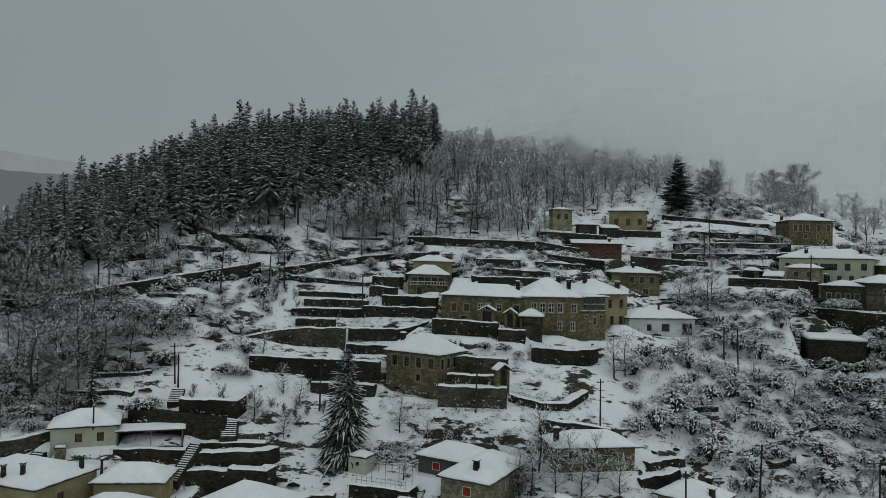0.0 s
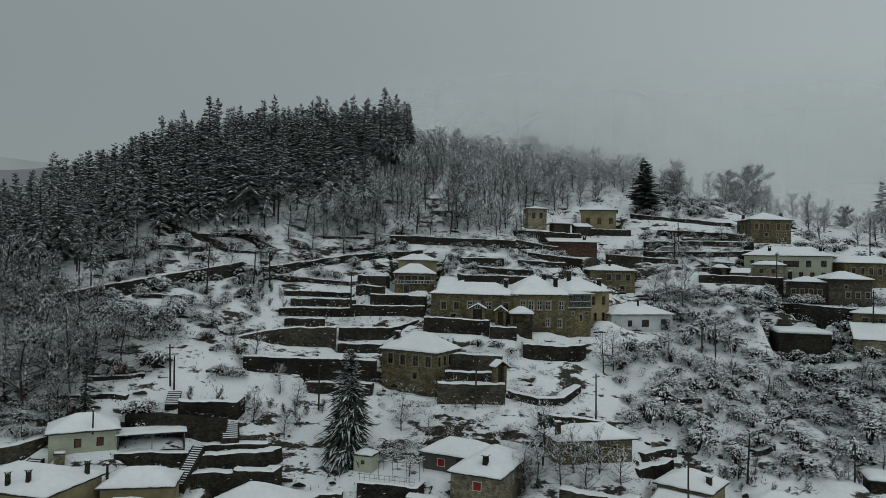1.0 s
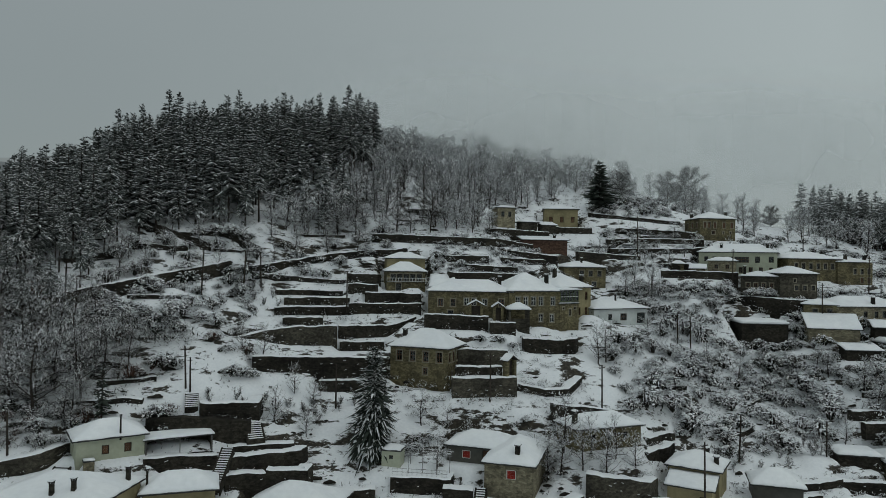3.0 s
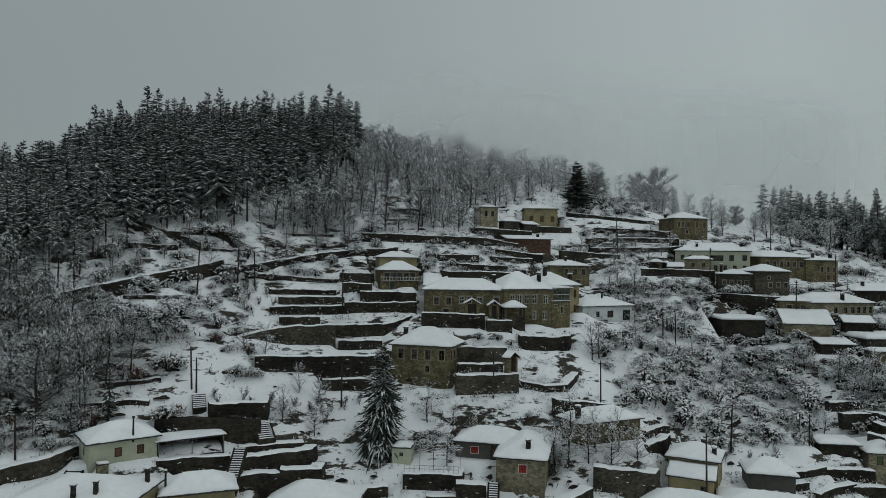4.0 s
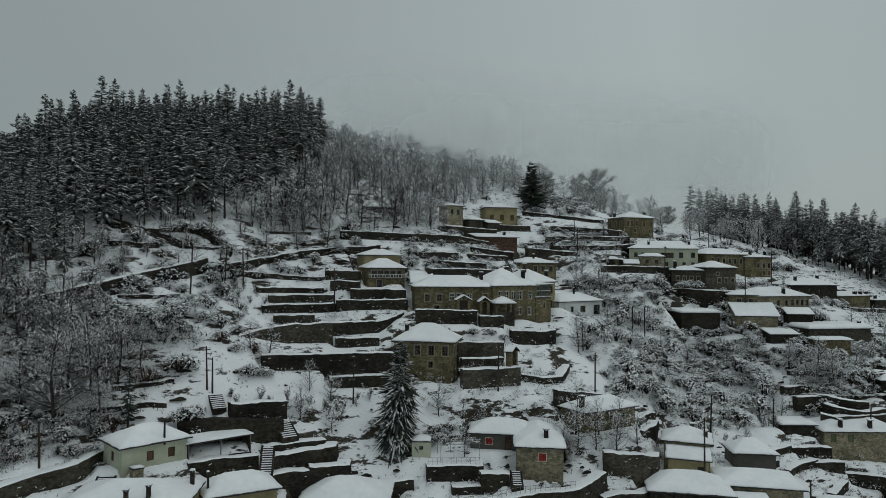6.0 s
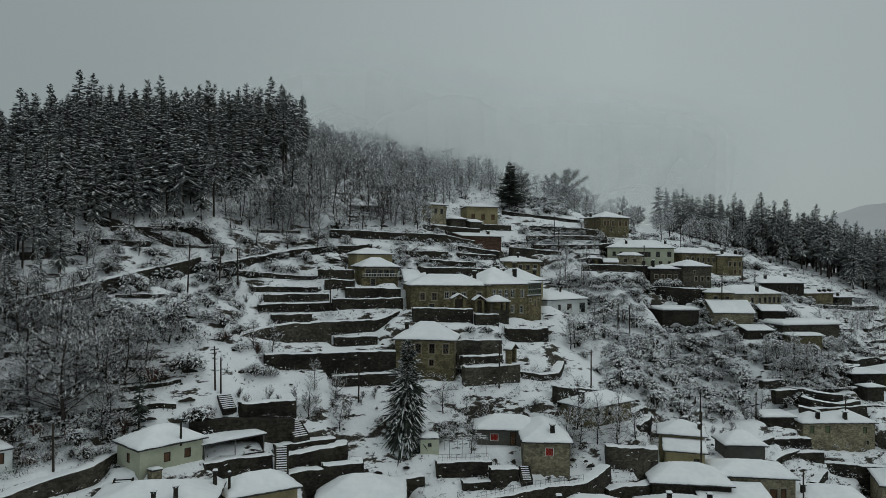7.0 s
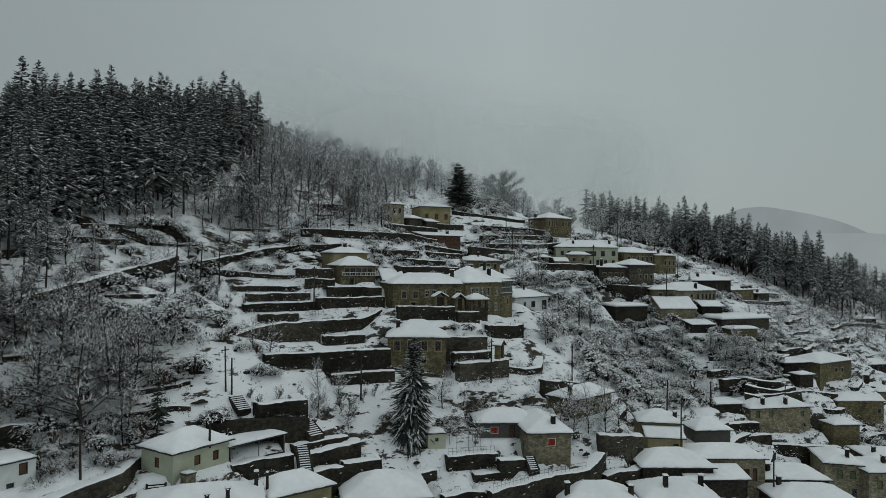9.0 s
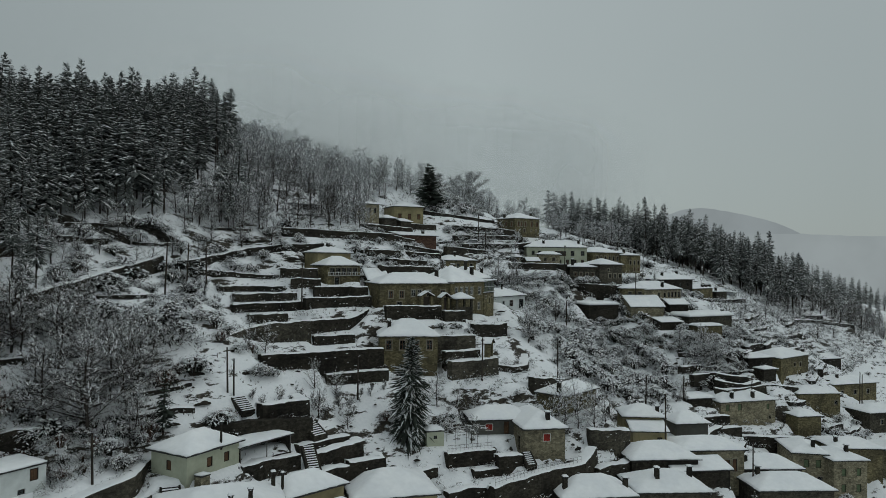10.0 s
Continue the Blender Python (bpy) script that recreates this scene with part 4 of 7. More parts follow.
house("tall stone house with a hipped snowy roof", (76.4, 155.6), (86.4, 154.4), 9.5, 45.6, 51.0, 1.9, STONE,
      front=[(0.14, 3.2, 0.7, 1.4, "brown"), (0.26, 3.2, 0.7, 1.4, "brown"), (0.42, 3.2, 0.7, 1.4, "brown"), (0.68, 3.2, 0.75, 1.4, "brown"), (0.9, 3.2, 0.75, 1.4, "brown"), (0.38, 1.6, 0.8, 0.9, "win"), (0.66, 1.8, 0.4, 0.5, "dark"), (0.86, 1.8, 0.4, 0.5, "dark")],
      left=row(3, 0.2, 0.8, 3.2, 0.8, 1.3, "brown"), chimneys=[(0.82, 0.3, 0.9), (0.06, 0.6, 0.9)])
house("long pale house with a band of upper windows", (68.0, 143.2), (81.4, 132.6), 9.0, 37.2, 42.4, 2.0, PLASTER_G,
      front=row(4, 0.1, 0.42, 3.2, 0.8, 1.1, "dark") + [(0.56, 3.0, 3.0, 1.3, "wide"), (0.76, 3.0, 1.0, 1.4, "dark"), (0.93, 3.1, 1.0, 1.3, "dark")] + row(4, 0.55, 0.93, 0.7, 0.8, 1.3, "win"), chimneys=[(0.3, 0.25, 0.7), (0.86, 0.25, 0.8)])
house("low annex with patched stone walls", (67.2, 138.2), (72.4, 134.2), 4.0, 37.0, 40.4, 0.8, STONE_PALE, front=row(2, 0.3, 0.7, 1.8, 0.8, 0.9, "win"), name="annex")
house("small stone gatehouse with a snowy roof", (60.4, 141.6), (63.4, 139.8), 3.0, 37.4, 39.6, 0.8, STONE, front=[(0.5, 0.2, 1.1, 1.7, "gate")], name="gatehouse")
house("low stone outhouse with a steep snowy roof", (62.8, 138.0), (66.0, 135.8), 3.0, 37.2, 38.6, 1.0, STONE, roof="shed", name="outhouse", category="shed")
house("stone house with a tall dark chimney", (69.0, 129.0), (75.4, 124.6), 7.5, 33.2, 37.3, 1.0, STONE_GREY, front=row(4, 0.2, 0.85, 1.9, 0.7, 0.9, "win"), chimneys=[(0.15, 0.15, 1.5)])
house("taller stone house beside it with a hipped roof", (74.6, 123.8), (83.0, 122.2), 8.0, 33.2, 38.0, 1.5, STONE_GREY,
      front=row(3, 0.45, 0.9, 1.5, 0.8, 1.0, "dark") + [(0.4, 3.2, 0.5, 0.6, "dark")], left=[(0.5, 2.2, 0.8, 1.0, "dark")])
house("long stone house behind with two roofs", (84.4, 133.6), (99.0, 134.0), 9.0, 36.4, 41.2, 1.5, STONE,
      front=row(6, 0.15, 0.85, 2.6, 0.9, 1.3, "dark"))
house("stone house with paired chimneys against the pines", (97.0, 133.6), (106.6, 133.0), 9.0, 35.6, 40.6, 1.3, STONE,
      front=row(3, 0.5, 0.9, 2.4, 0.8, 1.2, "dark") + row(2, 0.7, 0.9, 0.5, 0.8, 1.1, "brown"), chimneys=[(0.35, 0.2, 1.0), (0.85, 0.2, 1.0)])
house("round dark ruin with a flat snow cap", (60.6, 116.0), (69.0, 113.4), 7.5, 23.6, 28.6, 0.25, STONE_DARK, roof="flat", over=0.2, name="ruin", category="ruin", snow=0.4)
house("stone block house with a hipped roof", (74.2, 116.8), (79.6, 113.2), 6.0, 28.2, 32.2, 1.0, STONE, front=row(2, 0.35, 0.8, 2.4, 0.9, 0.9, "dark"))
house("long stone house with a row of windows", (79.4, 114.2), (95.6, 113.0), 9.0, 28.2, 31.9, 1.9, STONE_PALE,
      front=[(0.42, 1.7, 0.8, 1.2, "dark"), (0.57, 1.7, 0.8, 1.2, "dark")] + row(4, 0.68, 0.95, 1.7, 0.85, 1.3, "dark") + [(0.85, 0.2, 0.6, 0.6, "dark")], chimneys=[(0.55, 0.12, 1.2)])
house("low barn with a wide steep snowy roof", (71.8, 112.4), (80.4, 108.2), 4.5, 25.4, 28.0, 2.6, STONE_PALE, roof="shed", name="barn", category="barn")
house("small shed with a steep snowy roof", (83.4, 109.4), (88.6, 106.6), 3.5, 26.6, 28.4, 1.2, STONE_DARK, roof="shed", name="shed", category="shed")
house("grey house with chimneys below the pines", (101.0, 123.5), (116.4, 122.0), 8.0, 30.6, 33.9, 1.6, STONE_DARK, chimneys=[(0.25, 0.3, 0.9), (0.8, 0.5, 0.9)], front=row(4, 0.2, 0.85, 1.4, 0.8, 1.1, "dark"))
house("derelict stone house with battlement-like chimneys", (119.5, 124.0), (132.8, 125.0), 7.0, 26.8, 31.0, 1.0, STONE, chimneys=[(0.55, 0.15, 0.6, 0.8), (0.72, 0.15, 0.6, 0.8), (0.9, 0.15, 0.6, 0.8)], front=[(0.3, 0.6, 1.6, 0.9, "dark")])
house("low stone annex with one chimney", (133.4, 124.6), (140.0, 124.2), 6.0, 26.6, 29.8, 0.5, STONE_GREY, chimneys=[(0.2, 0.2, 0.8)], name="annex")
house("roofless ruin with broad snow on its wall tops", (82.6, 103.4), (98.2, 100.4), 8.0, 20.8, 25.8, 0.5, STONE_GREY, roof="flat", name="ruin", category="ruin", snow=0.4, chimneys=[(0.9, 0.3, 0.6)])
house("low stone annex with a flat snow roof", (80.6, 100.0), (88.0, 97.4), 4.0, 20.6, 24.0, 0.4, STONE, roof="flat", name="annex")
house("low shed roof deep in snow", (74.0, 105.4), (80.4, 103.4), 4.0, 23.0, 24.8, 0.9, STONE_DARK, roof="shed", name="shed", category="shed")
house("broad stone house with a hipped snowy roof", (95.0, 87.2), (109.2, 86.6), 9.0, 12.6, 16.8, 1.6, STONE, front=[(0.7, 1.8, 0.9, 0.9, "dark"), (0.5, 2.0, 0.8, 0.8, "dark")], chimneys=[(0.95, 0.2, 0.7)])
house("low wing with a snowy roof", (86.0, 90.6), (93.6, 88.0), 6.0, 13.4, 17.2, 0.8, STONE_DARK, name="annex", front=[(0.6, 1.8, 0.8, 1.0, "dark")])
house("small stone hut in the terraces", (83.0, 85.6), (87.2, 84.2), 3.5, 13.0, 15.6, 0.5, STONE_DARK, name="hut", category="hut")
house("long low house with a broad snowy roof", (116.0, 84.0), (130.0, 78.6), 8.0, 4.8, 9.0, 1.3, STONE, front=row(3, 0.2, 0.8, 1.6, 0.9, 1.1, "dark"), chimneys=[(0.3, 0.4, 0.8)])
house("stone house by the lower lane under thick snow", (103.6, 71.6), (115.0, 66.8), 7.5, 1.4, 5.8, 1.4, STONE_GREY, front=row(2, 0.3, 0.7, 1.8, 0.9, 1.1, "dark"), chimneys=[(0.7, 0.4, 0.9)])
house("stone house at the village edge with a hipped roof", (84.0, 61.6), (93.6, 56.4), 8.0, -2.6, 2.8, 1.4, STONE_PALE, front=row(2, 0.3, 0.75, 2.6, 0.9, 1.2, "dark"), chimneys=[(0.3, 0.4, 0.9)])
house("stone barn among bushes on the flank", (138.0, 96.6), (147.0, 93.4), 6.5, 8.6, 12.0, 1.2, STONE_DARK, name="barn", category="barn")
house("small house below the far wood", (186.0, 120.0), (196.0, 118.0), 7.0, 16.6, 20.4, 1.5, STONE_DARK, chimneys=[(0.3, 0.4, 0.8)])
house("low annex of the small far house", (196.2, 118.6), (202.0, 117.2), 5.0, 15.8, 18.6, 0.8, STONE, name="annex")
house("large stone house with green shutters and two chimneys", (62.6, 84.4), (75.8, 79.0), 8.5, 5.6, 11.0, 1.9, STONE_PALE,
      front=[(0.12, 3.7, 0.9, 1.3, "green"), (0.34, 3.7, 0.9, 1.3, "green"), (0.86, 3.6, 0.7, 1.1, "green"), (0.9, 1.6, 0.5, 0.7, "dark")], chimneys=[(0.25, 0.14, 1.1), (0.6, 0.12, 1.1)])
house("low annex with a flat snowy roof", (57.4, 88.4), (63.4, 85.9), 5.0, 9.4, 11.7, 0.5, STONE_DARK, roof="flat", name="annex")
house("long house on the slope with a lean snowy roof", (89.6, 81.2), (99.0, 75.4), 8.0, 4.8, 10.2, 1.2, STONE, front=[(0.9, 3.0, 0.8, 0.9, "dark")])
house("small stone hut with a snowy roof", (75.4, 75.0), (81.0, 72.2), 4.5, 4.4, 8.2, 0.9, STONE, name="hut", category="hut")
house("two-storey house with green shutters", (60.2, 69.6), (64.6, 64.6), 10.0, -2.0, 4.8, 1.3, STONE_PALE, front=[(0.4, 4.4, 0.9, 1.4, "green"), (0.75, 4.4, 0.9, 1.4, "green"), (0.35, 1.2, 0.9, 1.6, "dark"), (0.8, 1.4, 0.9, 1.4, "dark")], chimneys=[(0.65, 0.2, 1.1)])
house("front wing with green shutters and a chimney", (62.6, 63.4), (68.6, 59.4), 9.0, -2.4, 4.3, 1.2, STONE_PALE, front=[(0.3, 4.0, 0.9, 1.4, "green"), (0.75, 4.0, 0.9, 1.4, "green"), (0.3, 1.2, 0.9, 1.4, "green"), (0.75, 1.2, 0.9, 1.4, "green")], chimneys=[(0.6, 0.3, 1.0)])
house("snowy roofed house by the lane", (70.4, 66.6), (78.0, 60.0), 9.0, -1.0, 4.6, 1.2, STONE, chimneys=[(0.2, 0.3, 0.8)])
house("hipped house with a wide sagging roof", (25.6, 70.6), (34.6, 64.6), 8.0, 6.2, 10.6, 1.3, STONE_PALE, front=[(0.72, 1.6, 1.0, 1.4, "brown"), (0.85, 1.2, 0.7, 1.9, "brown")])
house("hut with a pyramid snow roof", (34.6, 77.0), (40.4, 73.8), 5.5, 10.2, 12.1, 1.7, CONCRETE, name="hut", category="hut")
house("yellowish house with two stepped roofs", (24.6, 80.4), (29.8, 75.6), 6.5, 10.6, 14.1, 1.6, PLASTER_Y, chimneys=[(0.85, 0.3, 0.7), (0.6, 0.85, 0.8)], front=[(0.7, 1.0, 0.8, 1.2, "dark")])
house("lower part of the yellowish house", (22.8, 77.4), (27.4, 73.4), 3.8, 9.8, 12.6, 1.0, PLASTER_Y, roof="shed", front=[(0.8, 0.8, 0.8, 1.2, "dark")], name="annex")
house("stone cottage with a tall chimney in the bushes", (13.6, 82.6), (24.2, 84.4), 6.0, 15.4, 18.2, 1.4, STONE, front=row(3, 0.25, 0.75, 1.2, 0.7, 0.9, "dark"), chimneys=[(0.08, 0.3, 1.4)], name="cottage")
house("wide snow roof over dark walls", (15.6, 72.4), (24.6, 66.4), 8.0, 7.6, 10.5, 1.8, STONE_DARK)
house("lower snow roof over dark walls", (19.8, 68.0), (27.8, 63.2), 4.5, 6.8, 9.2, 0.9, STONE_DARK, roof="shed", name="annex")
house("snow-roofed house with skylight hoods", (36.4, 66.4), (44.6, 60.4), 8.0, 3.4, 6.9, 1.4, STONE_GREY, chimneys=[(0.15, 0.3, 0.9)])
house("near house with a broad snowy roof and chimney", (29.6, 60.6), (39.4, 53.6), 8.0, 1.8, 6.4, 1.6, STONE_GREY, chimneys=[(0.2, 0.6, 1.0)])
house("hip-roofed house with two stone chimneys", (8.6, 66.6), (17.4, 60.4), 8.0, 4.2, 8.8, 2.0, STONE_GREY, chimneys=[(0.35, 0.3, 1.2), (0.8, 0.4, 1.2)])
house("hip-roofed house with a capped chimney", (-1.4, 70.6), (7.6, 65.2), 7.5, 5.0, 9.0, 1.9, STONE_GREY, chimneys=[(0.12, 0.3, 1.3), (0.9, 0.3, 1.0)])
house("rendered house with a red shuttered window", (-0.2, 78.5), (5.7, 75.3), 11.0, 12.0, 16.0, 1.7, STONE_PALE,
      front=[(0.55, 2.3, 1.1, 1.1, "red")], left=[(0.35, 2.2, 0.9, 1.2, "dark"), (0.75, 0.6, 0.9, 2.0, "dark")], right=[(0.5, 2.0, 0.9, 1.2, "white")], chimneys=[(0.62, 0.16, 0.8)])
house("low wing with a red shuttered window", (-3.0, 86.1), (5.2, 81.2), 6.0, 14.2, 16.2, 1.5, CONCRETE, front=[(0.29, 0.55, 1.1, 1.0, "red"), (0.58, 0.0, 0.8, 1.8, "door")], name="annex")
house("small white shed with a snowy roof", (-11.0, 85.8), (-8.6, 84.8), 2.4, 14.0, 15.9, 0.4, PLASTER_G, roof="flat", over=0.1, name="shed", category="shed", front=[(0.5, 0.9, 0.5, 0.5, "dark")])
house("pale green cottage with brown shutters", (-44.9, 80.4), (-37.6, 83.3), 6.0, 17.2, 19.5, 1.5, PLASTER_G, front=[(0.42, 0.6, 0.75, 1.0, "brown"), (0.75, 0.6, 0.75, 1.0, "brown")], left=[(0.5, 0.6, 0.7, 1.0, "brown")], chimneys=[(0.62, 0.08, 1.9, 0.2)], name="cottage")
house("low white house with brown shutters", (-63.0, 82.4), (-55.8, 85.2), 4.5, 17.6, 19.9, 0.2, PLASTER_W, roof="flat", over=0.15, front=[(0.35, 0.9, 0.8, 1.0, "brown"), (0.85, 1.0, 0.8, 1.1, "brown"), (0.7, -0.5, 0.7, 1.0, "dark")])
house("large snow roof with three stove chimneys", (-50.6, 72.6), (-39.4, 69.0), 8.8, 13.0, 16.3, 1.7, PLASTER_Y, chimneys=[(0.55, 0.12, 1.1, 0.4), (0.7, 0.2, 1.0, 0.4), (0.93, 0.75, 1.2, 0.4)], right=[(0.4, 1.0, 0.8, 1.2, "brown")])
house("snow-covered gabled house over a dark yard", (-37.2, 75.0), (-29.2, 75.8), 5.5, 12.6, 15.2, 1.5, PLASTER_Y, chimneys=[(0.1, 0.3, 1.5, 0.25)])
house("near cottage roof with broken slates", (-36.6, 69.6), (-29.4, 70.2), 5.2, 11.6, 13.7, 1.5, STONE_GREY)
house("yellow house under a wide hipped snow roof", (-27.6, 78.2), (-18.0, 74.0), 8.6, 9.0, 12.2, 2.1, PLASTER_Y, right=[(0.5, 1.0, 0.8, 1.2, "brown")])

# ---- terrace walls ----
wall_run([(-32, 107.3, 27.3), (-26.5, 109.6, 28.4), (-21.2, 110.5, 29.0), (-15.1, 110.3, 29.0)], 3.0, STONE_GREY)
wall_run([(-14.8, 112.4, 28.9), (-6.5, 112.2, 29.0), (-2.0, 113.6, 30.3)], 1.9)
wall_run([(-14.7, 109.8, 26.7), (-7.9, 108.6, 26.7)], 1.5)
wall_run([(-27.5, 101.4, 25.7), (-18, 100.8, 25.6), (-8.6, 99.6, 25.5)], 2.2)
wall_run([(-18.2, 99.8, 22.4), (-9.0, 97.6, 22.5)], 1.6)
wall_run([(-33, 89.4, 21.7), (-26.2, 90.7, 21.3), (-25.9, 93.5, 21.5)], 2.2)
wall_run([(-39, 88.6, 20.3), (-33, 87.9, 20.3), (-26.8, 88.4, 19.4)], 2.6, STONE_DARK, snow=False, label="bare dark earth bank under the steps", name="earth_bank")
wall_run([(-29.4, 86.9, 16.9), (-21.6, 88.1, 16.7)], 1.3, reach=2.0)
wall_run([(-29.0, 84.3, 16.3), (-20.9, 86.3, 16.2), (-20.2, 88.5, 16.2)], 1.8, reach=2.0)
wall_run([(-29.3, 82.0, 14.9), (-24.8, 83.2, 14.6)], 1.5, reach=1.6)
wall_run([(-24.7, 83.2, 14.9), (-20.1, 82.6, 14.9), (-19.6, 84.5, 14.9)], 1.3, reach=1.6)
wall_run([(-38.2, 82.9, 16.9), (-30.4, 84.9, 16.6)], 1.9, reach=1.8)
wall_run([(-0.2, 93.6, 23.4), (8.9, 92.9, 23.4)], 2.6, STONE_GREY)
wall_run([(2.2, 100.6, 26.5), (9.4, 98.8, 26.4)], 2.6, STONE_GREY)
wall_run([(1.0, 96.4, 24.5), (7.6, 95.8, 24.5)], 1.0, STONE_DARK, reach=2.0)
wall_run([(-1.4, 109.2, 31.0), (4.2, 108.1, 30.9), (8.6, 106.8, 30.8)], 2.3)
wall_run([(8.6, 105.9, 30.0), (12.6, 105.0, 29.9)], 1.8)
wall_run([(13.4, 103.6, 27.7), (18.8, 103.0, 27.4), (22.2, 104.4, 27.3), (23.6, 106.6, 27.4)], 2.3, STONE_DARK)
wall_run([(-72, 103.5, 32.0), (-62.9, 105.4, 32.6), (-54, 108.3, 34.2), (-48, 112.2, 35.6), (-42, 118.3, 37.0), (-32.8, 126, 39.0)], 2.3, STONE_DARK)
BANK = "dark rocky bank breaking through the snow"
wall_run([(-50, 133.8, 46.2), (-45.4, 131.6, 45.0), (-41.9, 130.4, 43.8), (-36.6, 130.0, 42.0)], 1.5, STONE_DARK, reach=2.0, snow=False, label=BANK, name="rock_bank")
wall_run([(-36.4, 133.0, 44.6), (-32.0, 132.2, 43.4), (-28.2, 131.4, 41.6)], 1.3, STONE_DARK, reach=2.0, snow=False, label=BANK, name="rock_bank")
wall_run([(-58, 121.0, 39.4), (-54, 122.4, 39.8), (-50.5, 124.0, 40.4)], 1.2, STONE_DARK, reach=2.0, snow=False, label=BANK, name="rock_bank")
wall_run([(-29.3, 126.6, 38.0), (-16, 133, 40.4), (-6.8, 134, 41.5), (-1.2, 130.5, 41.6)], 1.4)
wall_run([(-29, 124.6, 37.0), (-20, 126, 36.2), (-12.2, 127.2, 35.7)], 0.8)
wall_run([(-12.4, 126.0, 37.0), (-7.4, 122.0, 37.0)], 1.6)
wall_run([(-12.5, 122.0, 35.4), (-8.0, 119.5, 35.2)], 1.5)
wall_run([(-10, 118.2, 34.0), (-0.8, 115.8, 34.0)], 2.2)
wall_run([(-13, 115.8, 32.2), (-1.0, 114.4, 32.4)], 1.6)
wall_run([(-25, 122.4, 34.2), (-13.5, 123.0, 34.0)], 0.9, reach=2.4)
wall_run([(-23.5, 119.6, 33.0), (-12.5, 119.8, 33.0)], 1.2, reach=2.4)
wall_run([(-25, 117.0, 31.6), (-12, 117.4, 31.6)], 1.3, reach=2.4)
wall_run([(-23.6, 113.8, 30.1), (-17.2, 113.8, 30.1)], 1.2, reach=2.4)
wall_run([(-7, 136.2, 44.6), (5, 134.8, 44.4), (17.4, 133.4, 44.1)], 1.5)
wall_run([(6, 126.2, 40.6), (14, 126.6, 40.7)], 1.1)
wall_run([(17, 127.4, 40.4), (26, 128.4, 40.0)], 0.8)
wall_run([(9, 123.4, 38.9), (19, 124.2, 38.6)], 1.0)
wall_run([(5, 120.2, 37.6), (20, 121.4, 37.4)], 1.4)
wall_run([(20, 132.0, 41.8), (31, 135.0, 40.8)], 0.9)
wall_run([(18, 138.0, 44.4), (27, 138.8, 43.2)], 0.9)
wall_run([(38, 140.6, 42.0), (54, 143.4, 41.2)], 0.8)
wall_run([(20, 149.6, 47.0), (35, 150.4, 46.4)], 1.5)
wall_run([(35.6, 157.6, 48.0), (49, 158.4, 48.0)], 1.4)
wall_run([(48, 146.4, 42.9), (66, 147.4, 43.2), (78, 149.0, 44.0)], 1.1)
wall_run([(50, 151.6, 45.2), (64, 151.8, 45.6), (75, 151.4, 45.6)], 1.1)
wall_run([(56, 159.2, 48.2), (65.3, 157.6, 48.0), (74.6, 154.0, 47.4)], 1.6)
wall_run([(52, 167, 52.4), (64, 165, 51.4), (76, 164, 50.6)], 1.0)
wall_run([(56, 137.4, 38.2), (63, 134.6, 38.2), (70, 130.6, 38.0)], 1.6)
wall_run([(66.4, 128.2, 33.4), (71.6, 122.6, 33.2), (74.6, 119.6, 33.0), (85, 119.0, 32.8)], 3.2)
wall_run([(61.6, 80.4, 5.6), (70, 75.0, 5.2), (73.4, 72.8, 4.9)], 2.2)
wall_run([(54.8, 84.4, 9.3), (61.4, 82.0, 9.3)], 1.7, reach=2.5)
wall_run([(55.0, 81.4, 7.6), (61.0, 79.4, 7.6)], 1.5, reach=2.0)
wall_run([(74.0, 86.6, 13.0), (84, 84.6, 12.6), (92, 82.4, 11.4)], 1.0)
wall_run([(66, 92.6, 15.2), (76, 91.0, 15.2), (86, 89.4, 14.8)], 0.9)
wall_run([(66, 95.2, 16.6), (78, 93.6, 16.8)], 0.8)
wall_run([(-9, 74.8, 11.0), (-1.4, 74.2, 11.6), (5.4, 72.6, 12.0), (11.4, 75.2, 12.6)], 3.0, STONE_DARK)
wall_run([(12.8, 77.6, 14.4), (16.2, 75.8, 14.2), (20.2, 76.0, 13.6), (22.4, 78.4, 13.2)], 2.8, STONE_GREY, reach=3.0)
wall_run([(-10.2, 82.4, 13.8), (-3.4, 80.7, 13.6), (-2.6, 82.8, 13.6)], 1.9, STONE_DARK)
wall_run([(-4.6, 78.6, 13.2), (-1.2, 77.6, 13.2)], 1.2, reach=1.5)
wall_run([(9.4, 95.4, 22.2), (13.6, 94.2, 21.4), (17.2, 94.4, 21.4), (20.4, 97.4, 22.6)], 1.0, reach=2.5)
wall_run([(12.8, 88.8, 20.4), (17, 89.2, 19.9), (22, 90.4, 19.0)], 0.8, reach=2.0)
wall_run([(-58.0, 80.2, 16.4), (-54.7, 81.5, 16.9), (-52.9, 82.3, 17.3), (-50.9, 82.7, 17.6), (-48.9, 83.3, 17.9), (-46.9, 86.4, 18.1), (-44.8, 88.2, 18.5)], 2.0, STONE_GREY, reach=2.5)
house("small masonry oven with a snow cap", (-43.6, 79.9), (-42.5, 80.3), 1.1, 15.8, 17.5, 0.1, STONE_PALE, roof="flat", over=0.06, name="outdoor_oven", category="oven", group="", plot=False)
wall_run([(118, 121.4, 28.6), (134, 121.8, 27.6), (150, 124.0, 27.4)], 1.2)
wall_run([(150, 112.0, 21.4), (172, 112.6, 20.4), (200, 110.0, 17.6)], 0.9)

